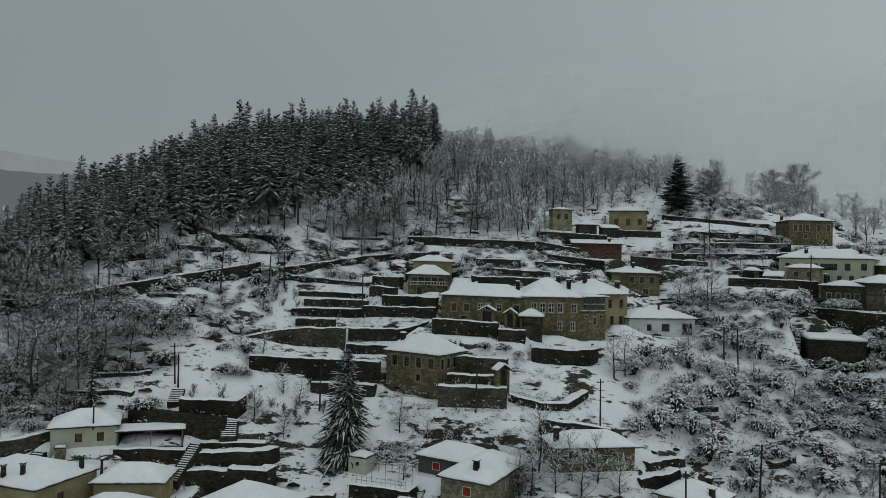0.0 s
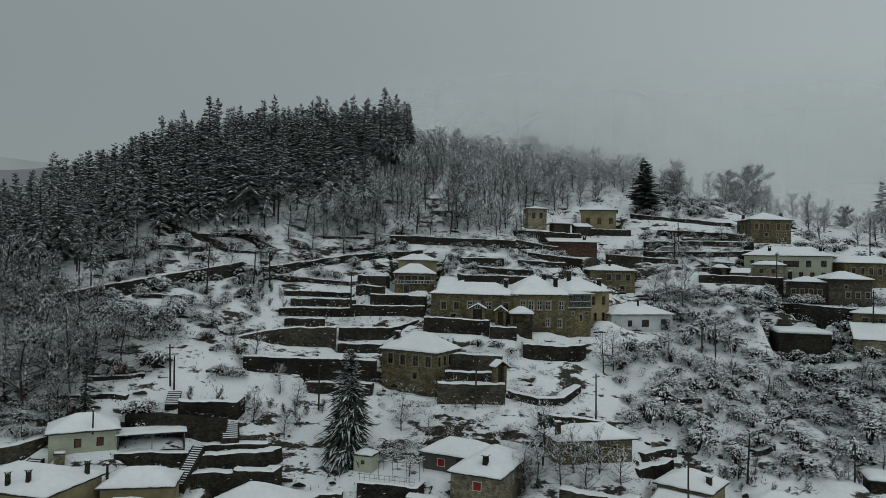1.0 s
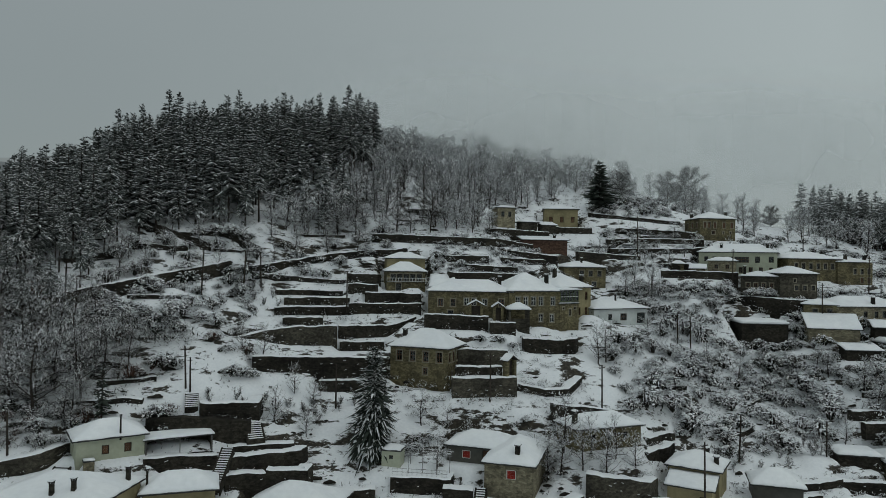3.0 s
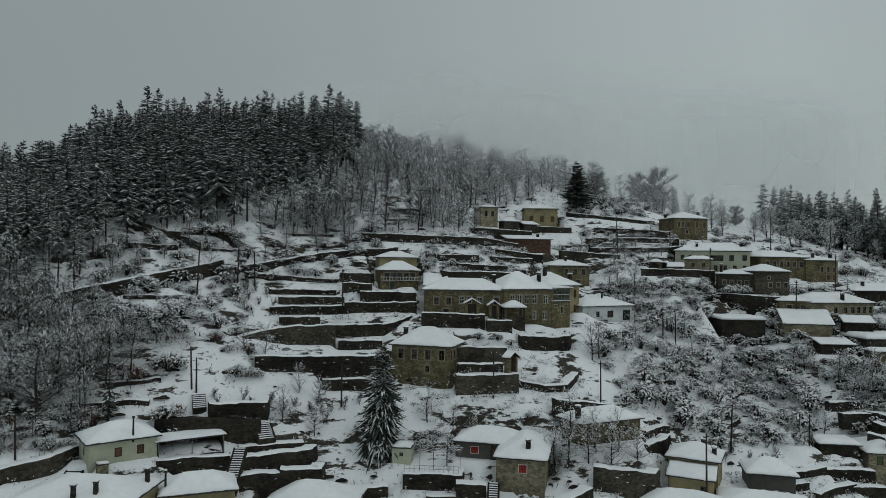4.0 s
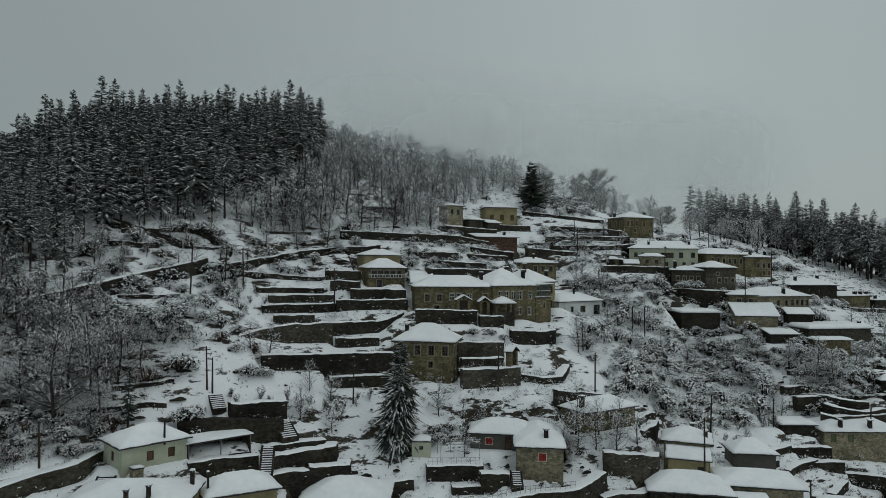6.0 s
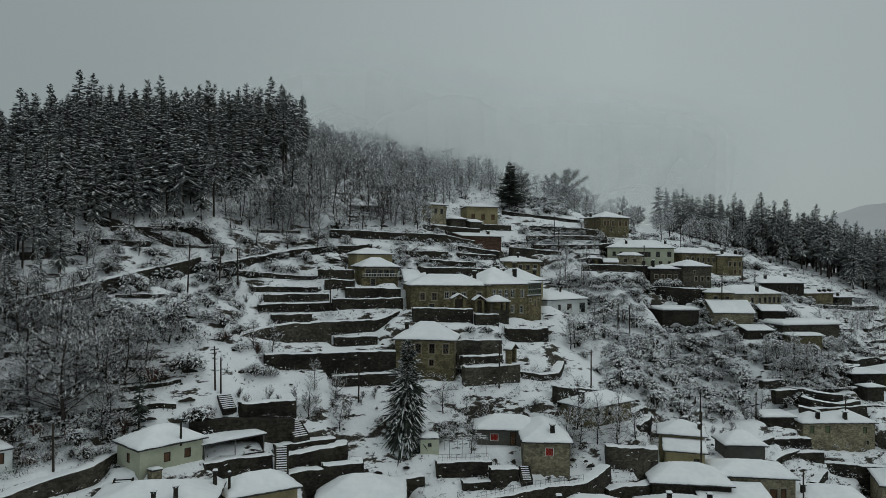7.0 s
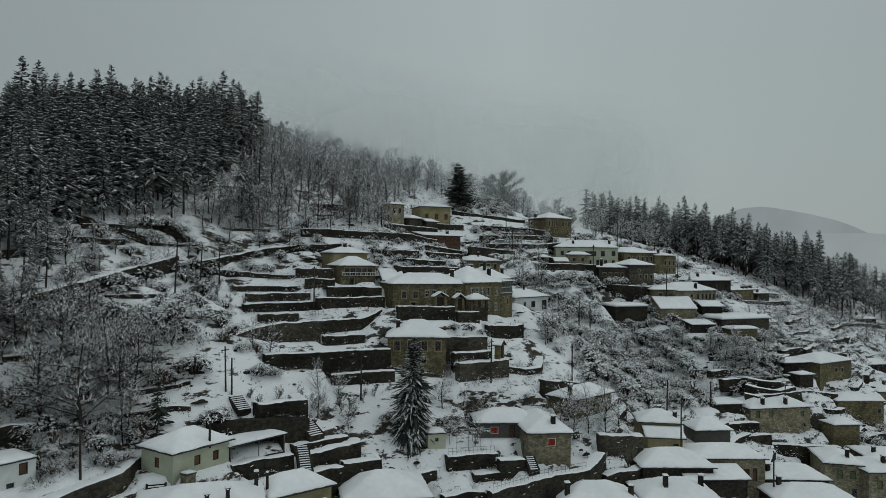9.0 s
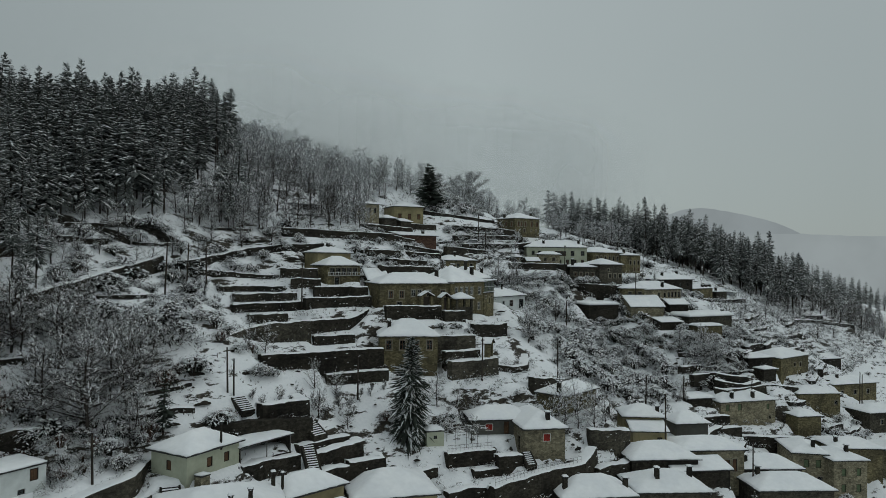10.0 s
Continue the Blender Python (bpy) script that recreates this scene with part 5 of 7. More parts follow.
# low field terraces that follow the slope
rw = random.Random(91)
for x, y, ln in [(66, 87.6, 14), (69, 89.4, 12), (68, 96.6, 14), (72, 99.6, 9), (78, 95.6, 13), (84, 92.8, 9), (92, 94.6, 12), (96, 91.8, 9), (98, 98.0, 12), (104, 95.4, 14), (108, 101, 14), (112, 90, 12), (104, 84.4, 10), (82, 79.6, 7),
                 (86, 69, 9), (96, 68, 8), (92, 72.5, 9), (104, 80, 10), (110, 88, 12), (124, 90, 12), (100, 104, 10), (134, 114, 12), (96, 64, 8), (82, 75.5, 7),
                 (116, 106, 16), (128, 101, 18), (142, 107, 16), (120, 96, 14), (118, 86, 14),
                 (-52, 97, 8), (-46, 94, 7), (-49, 91, 9), (-60, 90.6, 9), (-58, 99, 8), (-46, 109.5, 9), (-43, 118, 8), (-46, 130.4, 8), (-40, 132.2, 9), (-36, 129.4, 7), (-48, 126.4, 8), (-24, 130.6, 8), (-20, 138.6, 8),
                 (40, 103, 5), (46, 97, 6), (52, 102, 5), (36, 99, 4), (48, 108, 6), (58, 105, 5), (44, 93, 5),
                 (6, 128.2, 8), (22, 129.6, 8), (14, 136.2, 9), (34, 137.6, 9), (26, 146.0, 8), (40, 145.4, 9), (44, 152.6, 8), (60, 154.4, 9), (58, 141.6, 9), (54, 131.2, 6), (46, 124.6, 6)]:
    field_wall(x, y, ln, rw.uniform(0.45, 0.9), rw)
# yard walls among the nearest houses
for x, y, ln, h in [(-10, 72.4, 10, 1.4), (9.6, 73.4, 8, 1.6), (30, 71.6, 6, 1.2), (40, 77.8, 10, 1.2), (44, 72.4, 8, 1.3), (46, 68.4, 9, 1.2), (49, 79.6, 8, 1.1), (46, 83.2, 8, 1.0), (70, 70.4, 8, 1.4), (82, 68.8, 9, 1.3), (86, 73.8, 8, 1.2), (40, 58.6, 10, 1.2), (-16, 82.6, 4, 1.2), (-8, 79.6, 5, 1.0), (24, 83.4, 7, 1.4), (26, 86.8, 6, 1.0),
                    (-56, 77.2, 7, 1.4), (-60, 74.0, 9, 1.3), (-29, 71.8, 4, 1.4), (76, 66.0, 8, 1.2), (54, 75.8, 6, 1.3), (-14, 77.6, 6, 1.5)]:
    field_wall(x, y, ln, h, rw)

# ---- other built things ----
stairs((-30.9, 80.6, 14.0), (-29.7, 80.3, 14.0), None, 17, "narrow stone stair between terrace walls", 0.19, 0.27)
stairs((-34.9, 90.2, 20.9), (-33.3, 90.4, 20.9), None, 8, "broad snowy steps climbing past a wall", 0.17, 0.32, None, False)
stairs((-27.0, 87.2, 17.4), (-25.2, 87.6, 17.4), None, 8, "snowy stone steps beside a wall", 0.18, 0.3)
stairs((-1.4, 76.2, 12.0), (-0.4, 75.8, 12.0), None, 7, "snowy steps by the red-shuttered house", 0.18, 0.28)
stairs((-47.4, 79.4, 15.4), (-45.9, 79.0, 15.4), None, 8, "outdoor steps beside the cottage", 0.17, 0.3)
stairs((22.9, 73.6, 8.6), (24.4, 72.8, 8.6), None, 9, "long shallow snowy steps in the lane", 0.17, 0.6)


def open_shed():
    ang, w = frame_of((-38.2, 83.4), (-30.9, 85.6))
    root = thing("open_shed", Matrix.Translation((-38.2, 83.4, 16.7)) @ Matrix.Rotation(ang, 4, "Z"), "dark open-fronted shed with a flat snowy roof", "shed")
    g = Geo()
    g.box(0.1, w - 0.1, 3.2, 3.4, -0.8, 2.0)
    part("back_wall", g, STONE_DARK, root)
    for x in (0.1, w - 0.3):
        g = Geo()
        g.box(x, x + 0.2, 0.1, 3.2, -0.8, 2.0)
        part("side_wall", g, STONE_DARK, root)
    for x in (0.15, w * 0.5, w - 0.25):
        g = Geo()
        g.box(x, x + 0.1, 0.02, 0.1, -0.5, 2.0)
        part("post", g, METAL, root)
    g = Geo()
    g.box(-0.1, w + 0.1, -0.15, 3.6, 2.0, 2.12)
    part("roof", g, SLATE, root)
    # dark slab laid over the snow to darken the shed's inside
    g = Geo()
    g.box(0.1, w - 0.1, 0.0, 3.2, -0.3, 0.08)
    part("floor", g, STONE_DARK, root, "bare dark earth floor")
    part("snow", sheet("flat", w + 0.2, 3.75, 0.08, 0.13, 0.02, 0.4, 9, 0.03, -0.02), SNOW, root, "", Matrix.Translation((-0.1, -0.15, 2.12)), smooth=True)
    g = Geo()
    g.box(2.9, 3.6, 3.12, 3.18, 0.7, 1.5)
    part("board", g, PAINT_W, root)


open_shed()


def pergola():
    root = thing("pergola", Matrix.Translation((-7.8, 83.6, 13.7)) @ Matrix.Rotation(radians(-14), 4, "Z"), "thin metal pergola with snowy vine stems", "pergola")
    for x in (0, 1.7, 3.4, 5.0):
        for y in (0, 2.6):
            g = Geo()
            g.rod((x, y, -0.2), (x, y, 2.1), 0.03, 0.03, 6)
            part("post", g, METAL, root)
    for y in (0, 0.65, 1.3, 1.95, 2.6):
        g = Geo()
        g.rod((-0.3, y, 2.12), (5.3, y, 2.12), 0.03, 0.03, 5)
        part("beam", g, METAL, root)
    for x in (0, 1.7, 3.4, 5.0):
        g = Geo()
        g.rod((x, -0.2, 2.17), (x, 2.8, 2.17), 0.025, 0.025, 5)
        part("rafter", g, METAL, root)
    rng = random.Random(4)
    s, v = Geo(), Geo()
    for _ in range(34):
        p = V((rng.uniform(-0.2, 5.2), rng.uniform(-0.1, 2.7), 2.2 + rng.uniform(-0.03, 0.08)))
        q = p + V((rng.uniform(-0.9, 0.9), rng.uniform(-0.5, 0.5), rng.uniform(-0.08, 0.1)))
        v.rod(p, q, 0.02, 0.012, 4)
        s.rod(p + V((0, 0, 0.03)), q + V((0, 0, 0.03)), 0.03, 0.02, 4)
    part("vine", v, TWIG, root, kind="stuff")
    part("snow", s, SNOW, root, kind="stuff")


pergola()


def railing(pts, h=0.75):
    root = thing("railing", Matrix.Translation(pts[0]), "thin grey metal railing on the terrace edge", "railing", "railings")
    o = V(pts[0])
    for a, b in zip(pts[:-1], pts[1:]):
        a, b = V(a) - o, V(b) - o
        n = max(1, round((b - a).length / 0.6))
        for k in (0.45, 1.0):
            g = Geo()
            g.rod(a + V((0, 0, h * k)), b + V((0, 0, h * k)), 0.02, 0.02, 5)
            part("rail", g, METAL, root)
        for i in range(n + 1):
            p = a.lerp(b, i / n)
            g = Geo()
            g.rod(p - V((0, 0, 0.1)), p + V((0, 0, h)), 0.018, 0.018, 5)
            part("baluster", g, METAL, root)


railing([(-10.0, 82.5, 13.95), (-3.6, 80.9, 13.75)])
railing([(-8.6, 75.0, 11.2), (-1.4, 74.5, 11.75), (5.3, 72.9, 12.15)])

for p in [(-16.1, 94.8, 20.4, 5.0), (20.8, 90.6, 19.0, 6.4), (4.8, 92.0, 20.3, 6.7), (26.0, 73.4, 12.2, 6.6), (-36.1, 114.3, 34.6, 6.6), (-35.3, 93.7, 22.6, 5.6), (-34.7, 93.3, 22.2, 4.6),
          (-30.2, 122.2, 36.0, 5.0), (-27.4, 121.6, 35.6, 5.0), (-13.2, 116.6, 31.6, 6.0), (47.0, 111.0, 25.0, 5.5), (45.4, 112.6, 25.6, 5.0), (57.0, 150.0, 43.6, 7.0), (53.4, 143.4, 41.0, 6.0), (55.4, 88.2, 10.6, 6.0),
          (39.4, 86.0, 13.2, 5.4), (77.0, 114.6, 30.0, 6.5), (68.0, 129.6, 36.0, 7.0), (104.0, 153.0, 44.0, 8.0), (72.4, 83.0, 9.0, 6.0), (33.6, 63.4, 6.4, 6.0), (110.0, 76.0, 6.0, 8.0), (-52.4, 84.0, 18.2, 4.2), (117.0, 78.0, 6.0, 6.5), (101.0, 129.0, 34.0, 8.0)]:
    pole(*p, lean=random.Random(int(p[0] * 10)).uniform(-2.5, 2.5), arm=p[3] > 5.5, lamp=p[3] <= 5.5 and p[3] > 5.2)


def car(x, y, z, ang):
    root = thing("parked_car", Matrix.Translation((x, y, z)) @ Matrix.Rotation(radians(ang), 4, "Z"), "grey parked car under a blanket of snow", "car", "parked cars")
    g = Geo()
    g.box(-2.0, 2.0, -0.82, 0.82, 0.28, 0.82, 0.06)
    g.box(-1.3, 1.1, -0.74, 0.74, 0.82, 1.36, 0.22)
    part("body", g, CAR_PAINT, root)
    g = Geo()
    g.box(-1.18, 0.98, -0.76, 0.76, 0.92, 1.24, 0.13)
    part("windows", g, GLASS, root)
    for sx in (-1.25, 1.25):
        for sy in (-0.8, 0.8):
            w = Geo()
            w.rod((sx, sy - 0.1, 0.31), (sx, sy + 0.1, 0.31), 0.31, 0.31, 12)
            wh = part("wheel", w, RUBBER, root)
            r = Geo()
            r.rod((sx, sy - 0.11, 0.31), (sx, sy + 0.11, 0.31), 0.17, 0.17, 10)
            part("rim", r, METAL, wh)
    s = sheet("flat", 2.0, 1.2, 0.05, 0.16, 0.02, 0.25, 3, 0.03, 0.02)
    part("snow", s, SNOW, root, "", Matrix.Translation((-1.05, -0.6, 1.36)), smooth=True)
    s = sheet("flat", 0.9, 1.4, 0.04, 0.1, 0.02, 0.25, 4, 0.02, 0.02)
    part("bonnet_snow", s, SNOW, root, "", Matrix.Translation((1.05, -0.7, 0.82)), smooth=True)


build_ground()
build_backdrop()
car(53.8, 148.6, ground(53.8, 148.6) + 0.05, 4)
car(146.0, 127.0, ground(146.0, 127.0) + 0.05, 8)


# ---- trees ----
def spray(needles, snow, p, d, ln, wid, droop, rng, snowy, load=(0.22, 0.62), n=3):
    """A drooping conifer bough: a jagged ridge-shaped blade, with snow lying along part of it."""
    side = V((-d.y, d.x, 0)).normalized()
    st = []
    shape = (0.5, 1.2, 0.75, 0.05) if n == 3 else (0.6, 1.1, 0.06)
    for i in range(n + 1):
        s = i / n
        c = p + d * (ln * s) + V((rng.uniform(-0.05, 0.05), rng.uniform(-0.05, 0.05), -droop * ln * s * s + rng.uniform(-0.05, 0.05)))
        w = wid * shape[i] * rng.uniform(0.7, 1.3)
        st.append((c, w))
    for (a, wa), (b, wb) in zip(st[:-1], st[1:]):
        for sg in (1, -1):
            k = rng.uniform(0.4, 0.9)
            la, lb = a + side * (wa * sg) - V((0, 0, wa * k)), b + side * (wb * sg) - V((0, 0, wb * k))
            if sg > 0:
                needles.face(a, b, lb, la)
            else:
                needles.face(b, a, la, lb)
    if snowy:
        f = rng.uniform(*load)
        for (a, wa), (b, wb) in list(zip(st[:-1], st[1:]))[n - 2:]:
            if rng.random() < 0.85:
                up = V((0, 0, 0.05))
                t = b.lerp(a, rng.uniform(0.0, 0.4))
                for sg in (1, -1):
                    q = f * rng.uniform(0.5, 1.3)
                    la = a + side * (wa * sg * q) - V((0, 0, wa * 0.45 * q - 0.04))
                    lb = t + side * (wb * sg * q * 0.8) - V((0, 0, wb * 0.45 * q - 0.04))
                    if sg > 0:
                        snow.face(a + up, t + up, lb, la)
                    else:
                        snow.face(t + up, a + up, la, lb)


def conifer(name, seed, h, r, bare, boughs, per, snowy, droop, label, stems=1, mat=None):
    rng = random.Random(seed)
    root = thing(name, Matrix(), label, "tree", "conifers")
    trunk, needles, snow = Geo(), Geo(), Geo()
    for k in range(stems):
        bx = V((0, 0, 0)) if stems == 1 else V((rng.uniform(-0.3, 0.3) + (k - 0.5) * 1.5, rng.uniform(-0.4, 0.4), 0))
        hh = h * (1 - 0.06 * k)
        bend = V((rng.uniform(-0.3, 0.3), rng.uniform(-0.3, 0.3), 0))
        for i in range(5):
            a, b = i / 5, (i + 1) / 5
            trunk.rod(bx + bend * a * a + V((0, 0, hh * a - 0.6 * (i == 0))), bx + bend * b * b + V((0, 0, hh * b)), 0.014 * hh * (1 - a) + 0.02, 0.014 * hh * (1 - b) + 0.02, 6, cap=False)
        lop = rng.uniform(0, 6.28)
        for i in range(boughs):
            s = 1 - (1 - i / boughs) ** 0.8
            s = min(max(s + rng.uniform(-0.03, 0.03), 0), 0.99)
            z = hh * (bare + (1 - bare) * s)
            a = i * 2.39996 + rng.uniform(-0.5, 0.5)
            rr = r * ((1 - s) ** 0.68 * 0.95 + 0.06) * (0.7 + 0.3 * min(1, s * 5)) * (1 + 0.16 * math.cos(a - lop) + 0.1 * math.sin(7 * s + seed))
            lift = 0.42 * s - 0.08 + rng.uniform(-0.16, 0.14)
            d = V((math.cos(a), math.sin(a), lift))
            ln = rr * rng.choice((rng.uniform(0.7, 1.0), rng.uniform(0.45, 1.3)))
            p = bx + bend * (z / hh) ** 2 + V((0, 0, z))
            spray(needles, snow, p + d * ln * 0.08, d, ln, 0.15 * r * (0.55 + 0.45 * (1 - s)) * rng.uniform(0.8, 1.25), droop, rng, rng.random() < snowy)
        needles.rod(bx + bend + V((0, 0, hh * 0.96)), bx + bend + V((0, 0, hh * 1.015)), 0.05, 0.012, 4)
    part("trunk", trunk, BARK, root)
    part("crown", needles, mat or NEEDLE, root)
    part("snow", snow, TREE_SNOW, root, kind="stuff")
    return root


def pine(name, seed, h, r, bare, label, snowy=0.85, whorls=23, per=8, load=(0.3, 0.9), mat=None, sag=0.30, leaf=1.0):
    """A forest pine: tall stem, dead stubs below, then many short tufted boughs, the upper ones reaching up."""
    rng = random.Random(seed)
    root = thing(name, Matrix(), label, "tree", "conifers")
    trunk, needles, snow = Geo(), Geo(), Geo()
    bend = V((rng.uniform(-0.5, 0.5), rng.uniform(-0.5, 0.5), 0))

    def stem(a):
        return bend * (a * a) + V((0.12 * math.sin(5 * a + seed), 0.12 * math.cos(4 * a + seed), h * a))

    for i in range(7):
        a, b = i / 7, (i + 1) / 7
        trunk.rod(stem(a) - V((0, 0, 0.8 * (i == 0))), stem(b), 0.0125 * h * (1 - a) + 0.02, 0.0125 * h * (1 - b) + 0.02, 6, cap=False)
    for _ in range(16):
        a = rng.uniform(0.3 * bare, bare)
        p, g = stem(a), rng.uniform(0, 6.283)
        trunk.rod(p, p + V((math.cos(g), math.sin(g), rng.uniform(-0.3, 0.2))) * rng.uniform(0.4, 1.3), 0.03, 0.012, 3, cap=False)
    gaps = [rng.uniform(0.75, 1.15) for _ in range(whorls)]
    lop = rng.uniform(0, 6.283)
    for w in range(whorls):
        for k in range(per):
            s = min(max((w + rng.uniform(-0.6, 0.6)) / whorls, 0), 0.995)
            g = rng.uniform(0, 6.283)
            fat = (1 - s) ** 0.66 * (0.62 + 0.38 * min(1, s * 3.5)) + 0.04
            ln = r * fat * gaps[w] * rng.uniform(0.5, 1.12) * (1 + 0.2 * math.cos(g - lop))
            d = V((math.cos(g), math.sin(g), -0.25 + 0.8 * s * s + rng.uniform(-0.3, 0.3)))
            p = stem(bare + (1 - bare) * s)
            wide = leaf * (0.13 + 0.09 * r * (1 - s))
            white = rng.random() < snowy
            spray(needles, snow, p + d * ln * 0.15, d, ln * 0.88, wide * rng.uniform(0.6, 1.0), sag * (1 - s) + 0.06, rng, white, load, 2)
            for sg in (-1, 1):
                if ln > 0.8 and rng.random() < 0.45:
                    e = g + sg * rng.uniform(0.4, 0.8)
                    dd = V((math.cos(e), math.sin(e), d.z + rng.uniform(-0.1, 0.25)))
                    spray(needles, snow, p + d * ln * rng.uniform(0.4, 0.65), dd, ln * rng.uniform(0.3, 0.5), wide * rng.uniform(0.5, 0.85), 0.2, rng, white and rng.random() < 0.8, load, 2)
    part("trunk", trunk, BARK, root)
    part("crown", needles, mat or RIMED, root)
    part("snow", snow, TREE_SNOW, root, kind="stuff")
    return root


def rime_tree(name, seed, h, w, label, twigs=700, bare=0.22, snowy=0.5, thin=0.022, mat=None, group="bare trees", upright=0.6, reach=1.0):
    """A leafless tree with a full crown: limbs fan out of the stem and end in a haze of fine rimed twigs."""
    rng = random.Random(seed)
    root = thing(name, Matrix(), label, "tree", group)
    wood, fine, snow = Geo(), Geo(), Geo()
    bend = V((rng.uniform(-0.06, 0.06), rng.uniform(-0.06, 0.06), 0)) * h
    ax = [rng.uniform(0.8, 1.2) for _ in range(8)]

    def stem(a):
        return bend * (a * a) + V((0.02 * h * math.sin(6 * a + seed), 0.02 * h * math.cos(5 * a + seed), h * a))

    def rim(a, g):
        k = (a - bare * 0.6) / (1.02 - bare * 0.6)
        return 0.5 * w * ax[int(g / 0.7854) % 8] * math.sqrt(max(0.02, 1 - (1.9 * k - 0.9) ** 2))

    for i in range(6):
        a, b = i * 0.15, (i + 1) * 0.15
        wood.rod(stem(a) - V((0, 0, 0.6 * (i == 0))), stem(b), 0.016 * h * (1 - a) + 0.015, 0.016 * h * (1 - b) + 0.015, 6, cap=False)
    tips = []
    for i in range(24):
        a = bare + (0.8 - bare) * ((i + rng.random()) / 24) ** 1.15
        g = i * 2.39996 + rng.uniform(-0.4, 0.4)
        out = V((math.cos(g), math.sin(g), 0))
        top = min(0.98, a + (0.06 + 0.45 * upright * rng.random()))
        p, e = stem(a), stem(top) + out * (rim(top, g % 6.283) * rng.uniform(0.75, 1.0))
        m = p.lerp(e, 0.5) + V((rng.uniform(-0.06, 0.06) * w, rng.uniform(-0.06, 0.06) * w, -0.02 * h * rng.random()))
        r0 = 0.0065 * h * (1.1 - a)
        wood.rod(p, m, r0, r0 * 0.65, 4, cap=False)
        wood.rod(m, e, r0 * 0.65, 0.015, 4, cap=False)
        up = V((0, 0, r0 + 0.01))
        if rng.random() < snowy * 1.3:
            snow.sliver(p.lerp(m, 0.3) + up, m + up, r0 * 1.1 + 0.02, 0.02)
            snow.sliver(m + up, e + up, r0 * 0.8 + 0.02, 0.02)
        tips.append((p, m, e))
    for _ in range(twigs):
        p, m, e = rng.choice(tips)
        u = rng.random() ** 0.8
        c = p.lerp(m, 2 * u) if u < 0.5 else m.lerp(e, 2 * u - 1)
        g = rng.uniform(0, 6.283)
        d = ((e - p).normalized() * 0.7 + V((math.cos(g), math.sin(g), rng.uniform(-0.5, 0.9)))).normalized()
        ln = reach * (0.06 * h + 0.10 * w) * rng.uniform(0.4, 1.0)
        q = c + d * ln
        fine.sliver(c, q, thin)
        q2 = q
        for _ in range(2):
            g = rng.uniform(0, 6.283)
            f = c.lerp(q, rng.uniform(0.35, 1.0))
            q2 = f + (d + V((math.cos(g), math.sin(g), rng.uniform(-0.5, 0.6)))).normalized() * ln * rng.uniform(0.35, 0.6)
            fine.sliver(f, q2, thin * 0.75)
            if rng.random() < snowy * 0.8:
                snow.sliver(f + V((0, 0, 0.02)), q2 + V((0, 0, 0.02)), thin * rng.uniform(1.5, 2.8), 0.02)
        if rng.random() < snowy:
            snow.sliver(c + V((0, 0, 0.02)), q + V((0, 0, 0.02)), thin * rng.uniform(1.6, 3.0), 0.022)
    part("trunk", wood, BARK, root)
    part("crown", fine, mat or TWIG, root)
    part("snow", snow, TREE_SNOW, root, kind="stuff")
    return root


def bare_tree(name, seed, h, spread, label, snowy=0.6, twigs=7, mat=None, trunk_r=None, thin=0.03):
    """A leafless tree: trunk, limbs, boughs and snow-laden twigs."""
    rng = random.Random(seed)
    root = thing(name, Matrix(), label, "tree", "bare trees")
    wood, fine, snow = Geo(), Geo(), Geo()
    tr = trunk_r or h * 0.018

    def twig(p, d, ln):
        e = p + d * ln
        fine.sliver(p, e, thin)
        if rng.random() < snowy * 0.75:
            snow.sliver(p.lerp(e, rng.uniform(0, 0.4)) + V((0, 0, 0.02)), e + V((0, 0, 0.02)), rng.uniform(1.3, 2.4) * thin, 0.02)
        return e

    def grow(p, d, ln, r, level):
        n = 3 if level < 2 else 2
        q = p
        for i in range(n):
            d2 = (d + V((rng.uniform(-0.28, 0.28), rng.uniform(-0.28, 0.28), rng.uniform(-0.05, 0.16)))).normalized()
            e = q + d2 * (ln / n)
            r1 = r * (1 - 0.28 * (i + 1) / n * 1.6)
            (wood if level < 2 else fine).rod(q, e, max(r, 0.018), max(r1, 0.013), 6 if level == 0 else 4 if level == 1 else 3, cap=False)
            if level >= 1 and rng.random() < snowy * 1.1:
                up = V((0, 0, max(r, 0.02) + 0.01))
                snow.sliver(q + up, e + up, max(r * 1.2, 0.045), 0.025)
            q, r, d = e, r1, d2
            if level < 2:
                m = 2 if i < n - 1 else 3
                for _ in range(m):
                    a = rng.uniform(0, 6.28)
                    out = V((math.cos(a), math.sin(a), 0)) * spread
                    k = (d2 * 0.75 + out * (0.75 if level else 0.9) * rng.uniform(0.6, 1.25) + V((0, 0, rng.uniform(-0.02, 0.3)))).normalized()
                    grow(q, k, ln * rng.uniform(0.5, 0.72), r * 0.6, level + 1)
            else:
                for _ in range(twigs if i else twigs - 3):
                    a = rng.uniform(0, 6.28)
                    k = (d2 * 0.55 + V((math.cos(a), math.sin(a), rng.uniform(-0.45, 0.65)))).normalized()
                    t = twig(q - d2 * (ln / n) * rng.random(), k, ln * rng.uniform(0.35, 0.8))
                    if rng.random() < 0.4:
                        a = rng.uniform(0, 6.28)
                        twig(t, (k + V((math.cos(a), math.sin(a), rng.uniform(-0.5, 0.3)))).normalized(), ln * rng.uniform(0.2, 0.4))

    grow(V((0, 0, -0.4)), V((rng.uniform(-0.08, 0.08), rng.uniform(-0.08, 0.08), 1)), h * 0.47, tr, 0)
    part("trunk", wood, BARK, root, kind="stuff" if h < 4 else "")
    part("crown", fine, mat or TWIG, root)
    part("snow", snow, TREE_SNOW, root, kind="stuff")
    return root


